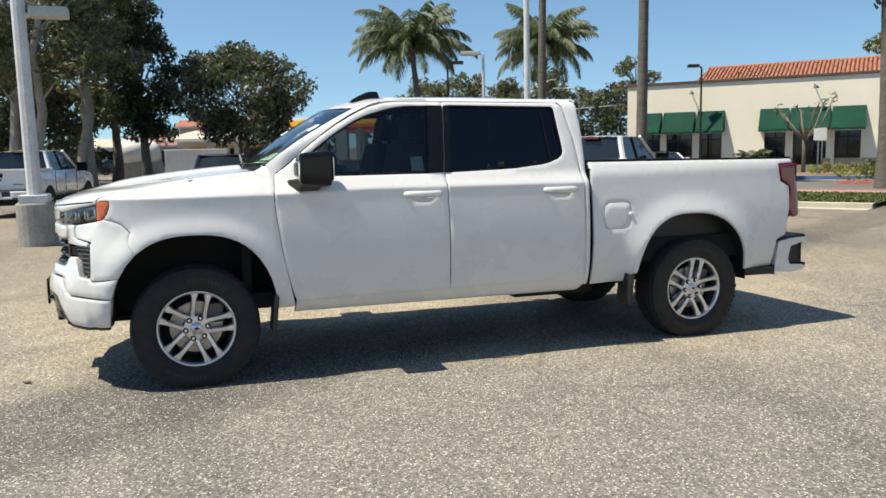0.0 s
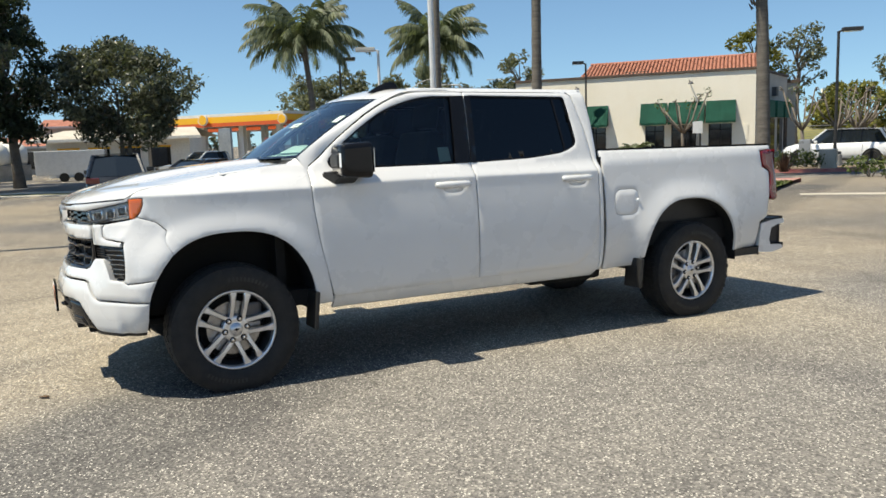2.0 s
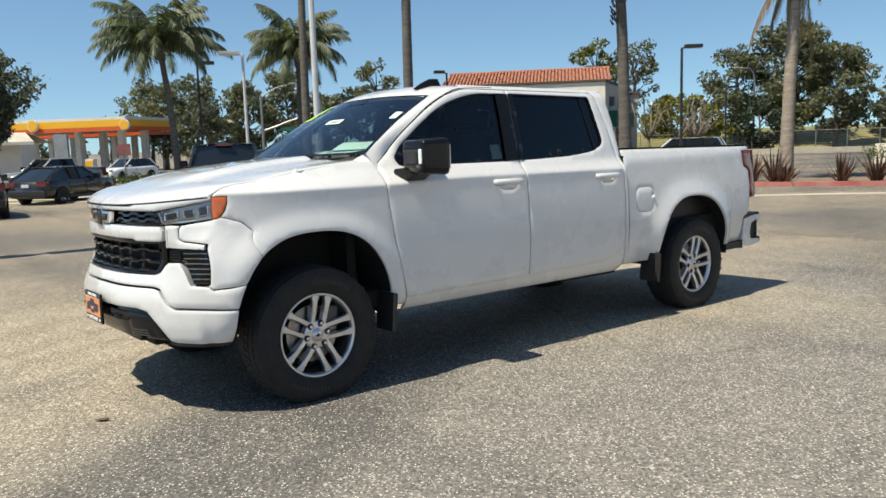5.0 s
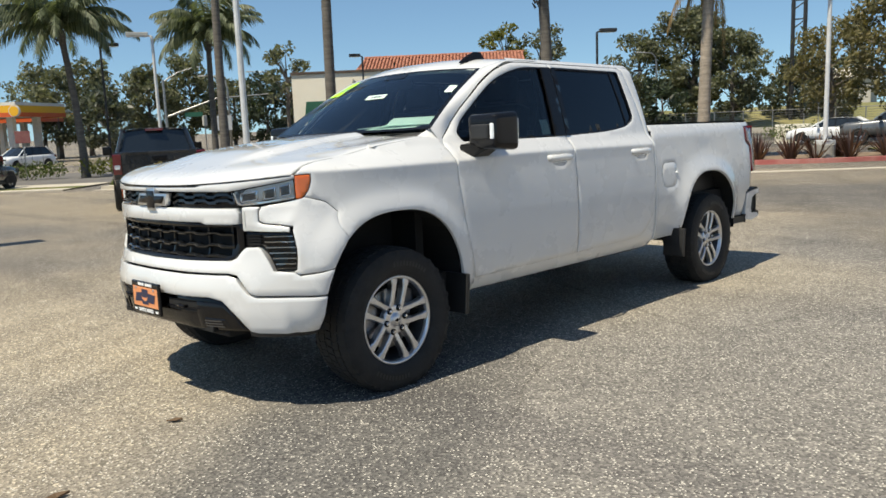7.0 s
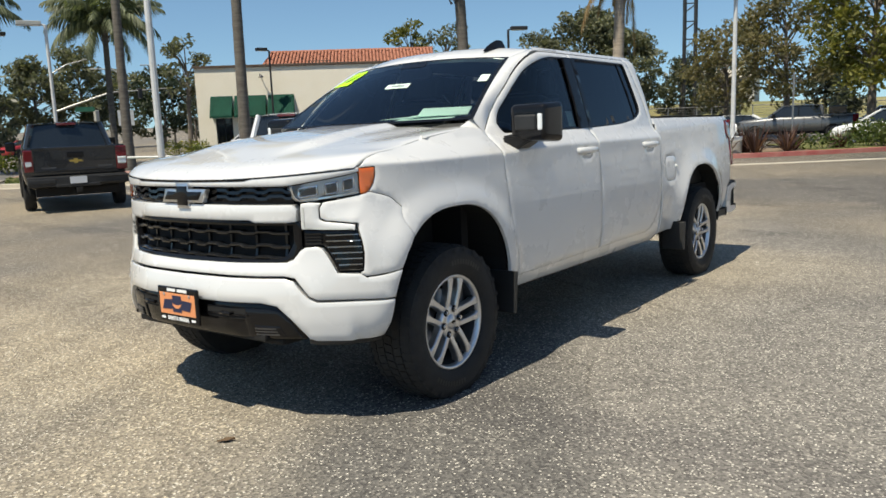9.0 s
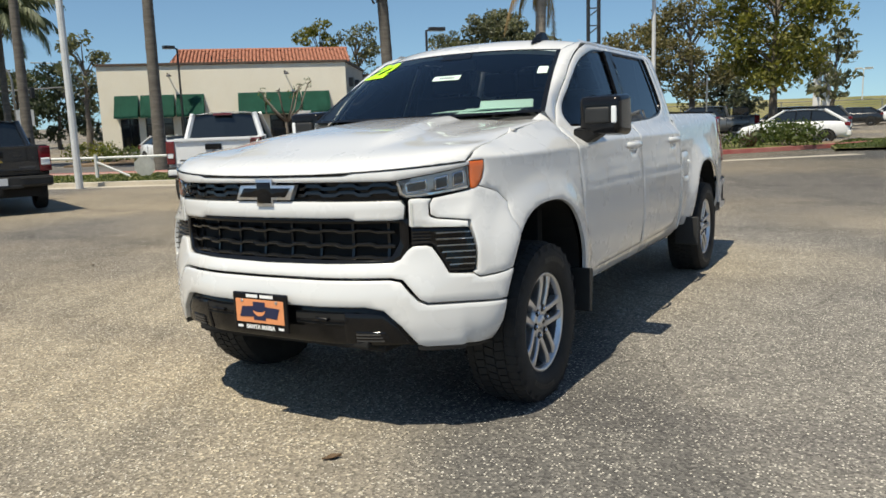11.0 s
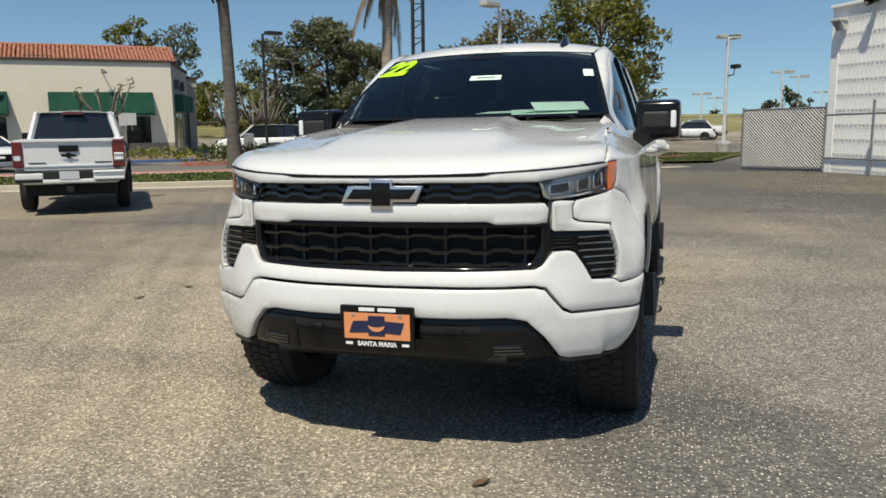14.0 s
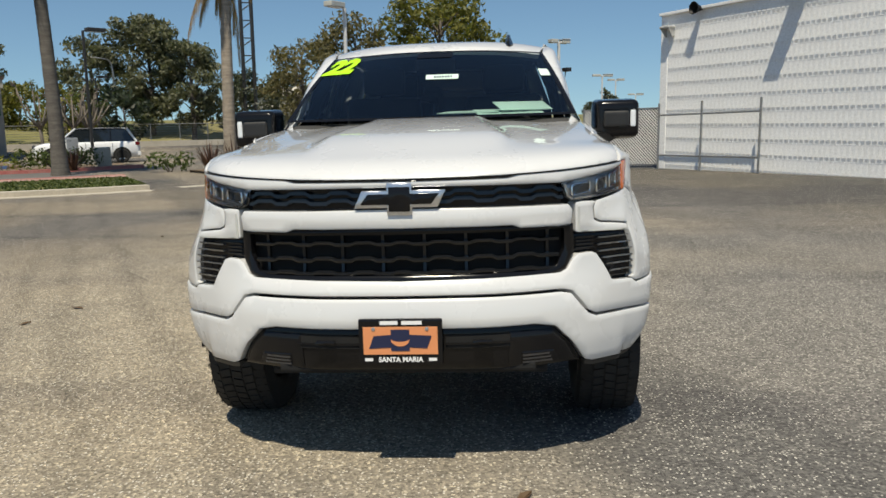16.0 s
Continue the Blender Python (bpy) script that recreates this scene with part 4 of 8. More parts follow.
for z0 in (1.075, 1.104):
    pts = []
    for s in np.linspace(-0.62, 0.62, 61):
        ph = (abs(s) * 6.2) % 1.0
        pts.append((s, z0 + (0.006 if 0.2 < ph < 0.7 else -0.006)))
    part("upper_grille_wave", loft([[front(s, z + h, o) for s, z in pts] for h, o in ((0.009, -0.05), (0.008, -0.018), (-0.006, -0.016), (-0.009, -0.05))]), GRILLE, grille)
nose_panel("upper_grille_back", [(0, 1.045), (0.62, 1.045), (0.62, 1.128), (0, 1.128)], GLOSS, -0.045, 0.0, 0.06, roll=0, parent=grille)

# head lamps
lamp_o = [(0.616, 1.121), (0.630, 1.068), (0.650, 1.054), (0.70, 1.056), (0.90, 1.077), (0.918, 1.081), (0.915, 1.173), (0.62, 1.125)]
heads = nose_panel("head_lamp", lamp_o, REFLECTOR, -0.030, 0.0, 0.03, whole=False, roll=0, label="clear head lamp with grey insides")
for sgn, hl in zip((1, -1), heads):
    def lp(pts):
        return [(sgn * s, z) for s, z in pts]
    bm = panel(lp(lamp_o), lambda a, b: front(a, b, 0.006), 0.04, 0.02, 0.004, 0.003, flip=True)
    part("lens", bm, GLASS_LENS, hl, "clear plastic lamp cover", recalc=False)
    for c0, c1, c2, c3 in ((0.650, 0.735, 1.068, 1.120), (0.760, 0.822, 1.076, 1.136), (0.838, 0.900, 1.088, 1.150)):
        q = rounded([(c0, c2), (c1, c2 + 0.012), (c1, c3 + 0.010), (c0, c3 - 0.004)], 0.012)
        bm = panel(lp(q), lambda a, b: front(a, b, -0.012), 0.03, 0.02, 0.006, 0.004, flip=True, holes=[inset(resample(lp(q), 0.02), 0.009)])
        part("projector_rim", bm, CHROME, hl, recalc=False)
        bm = panel(inset(resample(lp(q), 0.02), 0.009), lambda a, b: front(a, b, -0.022), 0.03, 0.0, 0, 0, flip=True)
        part("projector", bm, LENS, hl, recalc=False)
    bm = panel(lp([(0.618, 1.118), (0.631, 1.070), (0.654, 1.056), (0.656, 1.064), (0.640, 1.074), (0.628, 1.118)]), lambda a, b: front(a, b, -0.008), 0.03, 0.01, 0, 0, flip=True)
    part("inner_trim", bm, CHROME, hl, recalc=False)
    bm = panel(lp([(0.66, 1.056), (0.76, 1.064), (0.912, 1.082), (0.912, 1.090), (0.76, 1.073), (0.66, 1.064)]), lambda a, b: front(a, b, -0.008), 0.03, 0.01, 0, 0, flip=True)
    part("lower_trim", bm, CHROME, hl, recalc=False)
    mk = [(0.922, 1.078), (0.950, 1.080), (0.988, 1.120), (1.004, 1.162), (1.005, 1.194), (0.922, 1.192)]
    bm = panel(rounded(lp(mk), 0.008), lambda a, b: front(a, b, 0.002), 0.025, 0.03, 0.003, 0.002, flip=True)
    part("side_marker", bm, ORANGE, hl, "amber side marker", recalc=False)

# white bracket below each lamp, with its lit strip, and the panel that wraps to the wheel
nose_panel("lamp_bracket", rounded([(0.662, 0.931), (0.930, 0.923), (0.932, 0.947), (0.765, 0.962), (0.738, 0.974), (0.736, 1.028), (0.75, 1.046), (0.70, 1.050), (0.662, 1.047)], 0.010), WHITE, 0.006, 0.06, whole=False)
nose_panel("running_lamp", rounded([(0.668, 0.932), (0.926, 0.925), (0.926, 0.931), (0.677, 0.939), (0.677, 1.03), (0.668, 1.03)], 0.002), LED, 0.0095, 0.01, whole=False, roll=0, label="pale daytime running strip")
nose_panel("wing_fascia", [(0.745, 0.982), (0.770, 0.968), (0.957, 0.953), (0.958, 0.738), (0.942, 0.730), (0.97, 0.714), (s_at(-0.448, 0.73), 0.73), (s_at(-0.405, 0.80), 0.80), (s_at(-0.350, 0.868), 0.868), (1.20, 1.003), (1.085, 1.054), (0.965, 1.085), (0.93, 1.076), (0.755, 1.048), (0.742, 1.026)], WHITE, 0.001, 0.04, whole=False, step=0.028, roll=0.003, sink=0.002)
SLAT = Mat("satin_slat_edge", (0.24, 0.245, 0.25), 0.25, 0.8).m
nose_panel("vent", rounded([(0.655, 0.851), (0.748, 0.853), (0.836, 0.738), (0.952, 0.741), (0.954, 0.924), (0.655, 0.930)], 0.008), GLOSS, -0.030, 0.03, whole=False, label="black slatted side vent")
for z in (0.902, 0.875, 0.848, 0.821, 0.794, 0.767):
    s0 = 0.764 + max(0, (0.853 - z)) * 0.78
    nose_panel("vent_slat", [(s0, z - 0.004), (0.948, z - 0.002), (0.948, z + 0.003), (s0, z + 0.002)], SLAT, -0.008, 0.015, whole=False, roll=0)
for z in (0.908, 0.894, 0.880, 0.866):
    nose_panel("vent_rib", [(0.668, z - 0.003), (0.742, z - 0.003), (0.742, z + 0.003), (0.668, z + 0.003)], GRILLE, -0.012, 0.015, whole=False, roll=0)

# bumper: upper part with the two fangs, seam, lower part, black valance
nose_panel("bumper_upper", [(0, 0.724), (0.60, 0.724), (0.646, 0.714), (0.682, 0.672), (0.716, 0.630), (0.748, 0.614), (s_at(-0.494, 0.605), 0.605), (s_at(-0.450, 0.724), 0.724), (0.972, 0.706), (0.942, 0.724), (0.830, 0.732), (0.746, 0.842), (0.725, 0.850), (0.672, 0.848), (0.652, 0.832), (0.628, 0.796), (0.60, 0.783), (0, 0.776)], WHITE, 0.010, 0.06)
nose_panel("bumper_lower", [(0, 0.600), (0.28, 0.600), (0.50, 0.602), (0.575, 0.587), (0.64, 0.52), (0.698, 0.432), (0.73, 0.421), (1.00, 0.412), (1.10, 0.418), (s_at(-0.508, 0.45), 0.45), (s_at(-0.504, 0.50), 0.50), (s_at(-0.497, 0.595), 0.595), (0.748, 0.602), (0.710, 0.619), (0.674, 0.660), (0.640, 0.703), (0.60, 0.713), (0, 0.713)], WHITE, 0.015, 0.06)
nose_panel("valance", [(0, 0.430), (0.55, 0.426), (0.694, 0.427), (0.635, 0.52), (0.570, 0.583), (0.50, 0.598), (0.28, 0.596), (0, 0.596)], GLOSS, -0.012, 0.04, label="gloss black lower valance")
nose_panel("valance_pod", rounded([(0.40, 0.432), (0.665, 0.433), (0.622, 0.510), (0.566, 0.574), (0.40, 0.576)], 0.010), GLOSS, -0.004, 0.02, whole=False)
nose_panel("chin_lip", [(0.695, 0.410), (0.73, 0.403), (1.0, 0.396), (1.09, 0.402), (1.09, 0.417), (1.0, 0.411), (0.73, 0.420), (0.695, 0.428)], PLASTIC, 0.012, 0.05, whole=False, roll=0, label="black plastic lip under the bumper")
nose_panel("air_intake", rounded([(0.16, 0.520), (0.42, 0.520), (0.42, 0.572), (0.16, 0.572)], 0.006), DARK, -0.006, 0.006, whole=False, roll=0)
nose_panel("intake_bar", [(0.16, 0.534), (0.42, 0.534), (0.42, 0.541), (0.16, 0.541)], GLOSS, 0.0, 0.01, whole=False, roll=0)
nose_panel("fog_lamp", rounded([(0.450, 0.440), (0.595, 0.440), (0.570, 0.490), (0.450, 0.492)], 0.006), GLOSS, 0.002, 0.02, whole=False, label="small dark fog lamp")
for k in range(3):
    nose_panel("fog_rib", [(0.452, 0.447 + k * 0.014), (0.565 - k * 0.006, 0.447 + k * 0.014), (0.565 - k * 0.006, 0.453 + k * 0.014), (0.452, 0.453 + k * 0.014)], ALLOY_DARK, 0.005, 0.006, whole=False, roll=0)
for sgn in (-1, 1):
    p0 = Vector(front(sgn * 0.30, 0.555, 0.0))
    part("tow_hook", tube([p0 + Vector((0.03, sgn * -0.03, -0.012)), p0 + Vector((-0.012, sgn * -0.03, -0.010)), p0 + Vector((-0.018, 0, -0.006)), p0 + Vector((-0.012, sgn * 0.03, -0.010)), p0 + Vector((0.03, sgn * 0.03, -0.012))], 0.009, 8), GLOSS, truck)
part("skid_plate", merge(box(-0.80, -0.55, 0.385, -0.30, 0.55, 0.43, 0.02), box(-0.86, -0.50, 0.415, -0.75, 0.50, 0.45, 0.01)), DARK, truck)

# emblem: a plain black bow-tie shape in a silver rim
def bowtie(w, h, k=0.36):
    a, b = w / 2, h / 2
    c = w * 0.135
    return [(-c, b), (c, b), (c, b * k * 1.2), (a, b * k * 1.2), (a - 0.030, -b * k * 1.2), (c, -b * k * 1.2), (c, -b), (-c, -b), (-c, -b * k * 1.2), (-a, -b * k * 1.2), (-a + 0.030, b * k * 1.2), (-c, b * k * 1.2)]


emblem = new("emblem")
emblem.parent = truck
for nm, w, h, off, mt, d in (("emblem_rim", 0.345, 0.120, 0.022, ALLOY, 0.03), ("emblem_face", 0.298, 0.092, 0.026, GLOSS, 0.02)):
    poly = [(-y, 1.086 + z) for y, z in bowtie(w, h, 0.44 if nm == "emblem_rim" else 0.36)]
    bm = panel([np.array(p) for p in poly], lambda a, b: front(a, b, off), 0.04, d, 0.003, 0.002, flip=True)
    part(nm, bm, mt, emblem, recalc=False)

# dealer plate in a black frame
plate = new("front_plate")
plate.parent = truck
plate.matrix_local = Matrix.Translation((-0.958, 0.005, 0.560)) @ Matrix(((0, 0, -1, 0), (-1, 0, 0, 0), (0, 1, 0, 0), (0, 0, 0, 1)))
PLATE_ORANGE = Mat("orange_plate", (0.72, 0.28, 0.12), 0.4).m
NAVY = Mat("navy_print", (0.015, 0.02, 0.06), 0.4).m
PRINT = Mat("white_print", (0.8, 0.8, 0.8), 0.5).m
part("plate_frame", box(-0.158, -0.088, -0.012, 0.158, 0.088, 0.004, 0.008), GLOSS, plate, "black plastic plate frame")
part("plate_sheet", box(-0.140, -0.048, 0.002, 0.140, 0.058, 0.0055, 0.001), PLATE_ORANGE, plate, "orange dealer plate")
bm = bmesh.new()
bm.faces.new([bm.verts.new((x, y, 0.0075)) for x, y in [(-0.035, 0.048), (0.035, 0.048), (0.035, 0.028), (0.118, 0.024), (0.100, -0.024), (0.035, -0.020), (0.035, -0.034), (-0.035, -0.034), (-0.035, -0.020), (-0.118, -0.024), (-0.100, 0.024), (-0.035, 0.028)]])
part("plate_print", bm, NAVY, plate)
bm = bmesh.new()
arc1 = [(0.036 * math.cos(a), 0.014 + 0.030 * math.sin(a)) for a in np.linspace(math.pi, 2 * math.pi, 14)]
arc2 = [(0.036 * math.cos(a), 0.014 + 0.012 * math.sin(a)) for a in np.linspace(2 * math.pi, math.pi, 14)]
bm.faces.new([bm.verts.new((x, y, 0.009)) for x, y in arc1 + arc2[1:-1]])
part("plate_crescent", bm, PLATE_ORANGE, plate)
part("plate_words", moved(text_bm("SANTA MARIA", 0.026, 0.0008, 0.0009), pose(0, -0.068, 0.0055)), PRINT, plate)
bm = bmesh.new()
for x0, x1, y0, y1 in ((-0.075, -0.008, 0.066, 0.080), (0.006, 0.082, 0.066, 0.080), (-0.135, -0.105, -0.073, -0.062), (0.105, 0.135, -0.073, -0.062)):
    part("plate_bar", box(x0, y0, 0.003, x1, y1, 0.0055), PRINT, plate)
for x in (-0.10, 0.10):
    part("plate_screw", moved(lathe([(0.0, 0.009), (0.007, 0.008), (0.008, 0.004)], 10), pose(x, 0.05, 0)), ALLOY, plate)

# ---- wheels ----
def wheel_parts(holder):
    """A wheel whose outer face looks along -y, at its hub."""
    prof = [(0.238, 0.095), (0.252, 0.122), (0.30, 0.137), (0.345, 0.136), (0.378, 0.126), (0.390, 0.108), (0.3925, 0.05), (0.393, 0.0), (0.3925, -0.05), (0.390, -0.108), (0.378, -0.126), (0.345, -0.136), (0.30, -0.137), (0.252, -0.122), (0.238, -0.095)]
    bm = lathe([(r, h) for r, h in prof], 96, "Y")
    for v in bm.verts:
        v.co.z = max(v.co.z, -0.3735 - 0.0 * v.co.x)
    tyre = part("tyre", bm, RUBBER, holder, "black off-road tyre", smooth=True)
    # tread blocks
    bm = bmesh.new()
    n = 56
    for i in range(n):
        a0 = 2 * math.pi * i / n
        for row, (h0, h1, sh) in enumerate(((-0.126, -0.082, 0.0), (-0.074, -0.030, 0.5), (-0.022, 0.022, 0.25), (0.030, 0.074, 0.75), (0.082, 0.126, 0.3))):
            a = a0 + sh * 2 * math.pi / n
            da = 2 * math.pi / n * 0.40
            rr = 0.400 if abs(h0 + h1) < 0.18 else 0.397
            slant = 0.010 * (1 if row % 2 else -1)
            vs = []
            for r in (0.386, rr):
                for h, s in ((h0, -slant), (h1, slant)):
                    for sg in (-1, 1):
                        th = a + sg * da + s
                        r2 = r - (0.012 if abs(h) > 0.12 else 0)
                        vs.append(bm.verts.new((r2 * math.cos(th), h, max(r2 * math.sin(th), -0.374))))
            for q in ((4, 5, 7, 6), (0, 1, 5, 4), (2, 6, 7, 3), (0, 4, 6, 2), (1, 3, 7, 5)):
                bm.faces.new([vs[k] for k in q])
        # shoulder lugs down the side wall
        for h, sg in ((-0.134, -1), (0.134, 1)):
            if i % 2 == 0:
                vs = []
                for r, hh in ((0.352, h * 1.025), (0.386, h * 0.965)):
                    for d in (-0.030, 0.030):
                        vs.append(bm.verts.new((r * math.cos(a0 + d), hh + 0.004 * sg, max(-0.374, r * math.sin(a0 + d)))))
                bm.faces.new((vs[0], vs[1], vs[3], vs[2]))
    part("tread", bm, RUBBER, holder, "blocky tyre tread")
    # raised ring of lettering on the side wall, as plain bars
    for k in range(2):
        for j in range(11):
            a = k * math.pi + 0.9 + j * 0.075
            bm = bmesh.new()
            bm.faces.new([bm.verts.new((r * math.cos(a + d), -0.1392, r * math.sin(a + d))) for r, d in ((0.300, 0.0), (0.300, 0.05), (0.326, 0.046), (0.326, 0.004))])
            part("sidewall_bar", bm, PLASTIC, holder)
    # rim: lip, barrel
    bm = lathe([(0.2455, -0.104), (0.2445, -0.112), (0.238, -0.114), (0.2305, -0.110), (0.226, -0.100), (0.222, -0.085)], 72, "Y")
    rim = part("rim", bm, ALLOY, holder, "machined alloy rim with five paired spokes", smooth=True)
    bm = lathe([(0.223, -0.088), (0.212, -0.03), (0.205, 0.06), (0.222, 0.10)], 48, "Y")
    part("barrel", bm, ALLOY_DARK, holder, smooth=True)
    # five pairs of parallel spokes, each widening into a pad at the rim
    for i in range(5):
        a = math.radians(80 + 72 * i)
        c, t = Vector((math.cos(a), 0, math.sin(a))), Vector((-math.sin(a), 0, math.cos(a)))
        for sg in (-1, 1):
            secs = []
            for r, off, w, y in ((0.050, 0.034, 0.0150, -0.086), (0.085, 0.0365, 0.0150, -0.092), (0.125, 0.0385, 0.0140, -0.099), (0.165, 0.0400, 0.0142, -0.104), (0.195, 0.0415, 0.0165, -0.106), (0.212, 0.0425, 0.0215, -0.1055), (0.231, 0.0430, 0.0235, -0.1045)):
                ctr = c * math.sqrt(max(r * r - off * off, 0.0)) + t * (sg * off)
                secs.append([ctr + t * w * f + Vector((0, y + dy, 0)) for f, dy in ((-0.95, 0.045), (-1.0, 0.006), (-0.72, 0.0), (0.72, 0.0), (1.0, 0.006), (0.95, 0.045))])
            part("spoke", loft(secs), ALLOY, holder)
    bm = lathe([(0.0, -0.100), (0.030, -0.100), (0.034, -0.097), (0.036, -0.088), (0.050, -0.090), (0.074, -0.092), (0.083, -0.086), (0.084, -0.05)], 48, "Y")
    hub = part("hub", bm, ALLOY, holder, smooth=True)
    bm = lathe([(0.0, -0.1035), (0.026, -0.103), (0.0295, -0.099)], 24, "Y")
    part("centre_cap", bm, ALLOY, holder, smooth=True)
    bm = bmesh.new()
    bm.faces.new([bm.verts.new((x * 0.105, -0.1045, z * 0.16)) for x, z in bowtie(0.345, 0.130, 0.36)])
    part("cap_mark", bm, GLOSS, holder)
    for i in range(6):
        a = math.radians(9 + 60 * i)
        bm = lathe([(0.0, -0.108), (0.0085, -0.107), (0.0105, -0.102), (0.0105, -0.088)], 6, "Y")
        part("lug_nut", moved(bm, pose(0.068 * math.cos(a), 0, 0.068 * math.sin(a))), CHROME, holder)
        bm = lathe([(0.0105, -0.0925), (0.0185, -0.0935), (0.0185, -0.088)], 12, "Y")
        part("lug_seat", moved(bm, pose(0.068 * math.cos(a), -0.001, 0.068 * math.sin(a))), GLOSS, holder)
    bm = lathe([(0.07, -0.030), (0.165, -0.030), (0.165, -0.008), (0.07, -0.008)], 40, "Y")
    part("brake_disc", bm, STEEL, holder, "grey steel brake disc")
    part("caliper", box(0.06, -0.055, 0.02, 0.175, 0.02, 0.15, 0.02), ALLOY_DARK, holder)
    bm = lathe([(0.0, 0.02), (0.20, 0.02), (0.21, 0.10)], 32, "Y")
    part("wheel_back", bm, DARK, holder)


first = None
for x in (0.0, WB - 0.005):
    for sgn in (-1, 1):
        hub_y = 0.845
        m = pose(x - 0.008, sgn * hub_y, 0.375, 0, 0, 0 if sgn < 0 else 180)
        if first is None:
            first = new("wheel")
            first.parent = truck
            wheel_parts(first)
            first.matrix_local = m
        else:
            w = copy_thing(first, m)
            w.parent = truck
            w.matrix_parent_inverse = Matrix()
            w.matrix_local = m

# wheel houses, mud flaps, underside
for cx, a in ((0.0, 0.50), (WB - 0.045, 0.52)):
    for sgn in (-1, 1):
        line = arch_line(cx, a + 0.02, 0.60, cx - a, cx + a, n=20)
        bm = loft([[(x, sgn * y, z) for x, z in [(cx - a, 0.42)] + line + [(cx + a, 0.42)]] for y in (0.955, 0.50)])
        part("wheel_house", bm, DARK, truck, "black plastic wheel-house liner")
        part("wheel_house_wall", box(cx - a, sgn * 0.50, 0.45, cx + a, sgn * 0.54, 1.02), DARK, truck)
for x, y, z0, z1 in ((0.495, 0.93, 0.325, 0.56), (3.135, 0.93, 0.30, 0.53)):
    for sgn in (-1, 1):
        part("mud_flap", moved(box(-0.014, -0.10, z0, 0.014, 0.085, z1, 0.008), pose(x, sgn * y, 0, 0, 0, 0) @ pose(0, 0, z1, 0, 6, 0) @ pose(0, 0, -z1)), PLASTIC, truck, "black moulded mud flap")
for sgn in (-1, 1):
    part("chassis_rail", box(-0.60, sgn * 0.38, 0.42, 4.50, sgn * 0.48, 0.56, 0.01), DARK, truck)
part("engine_tray", box(-0.55, -0.60, 0.50, 0.60, 0.60, 0.95), DARK, truck)
part("bed_floor", box(2.75, -0.85, 0.60, 4.50, 0.85, 0.78), DARK, truck)
for x in (0, WB):
    part("axle", tube([(x, -0.75, 0.375), (x, 0.75, 0.375)], 0.05), DARK, truck)
part("suspension_arm", tube([(0.12, -0.78, 0.47), (0.0, -0.60, 0.50), (-0.15, -0.45, 0.45)], 0.025), ALLOY_DARK, truck)
part("exhaust", tube([(1.5, 0.30, 0.40), (3.0, 0.35, 0.42), (3.9, 0.55, 0.45), (4.4, 0.70, 0.45)], 0.04), ALLOY_DARK, truck)
part("spare_tank", box(2.30, -0.70, 0.36, 2.98, -0.52, 0.50, 0.03), DARK, truck)

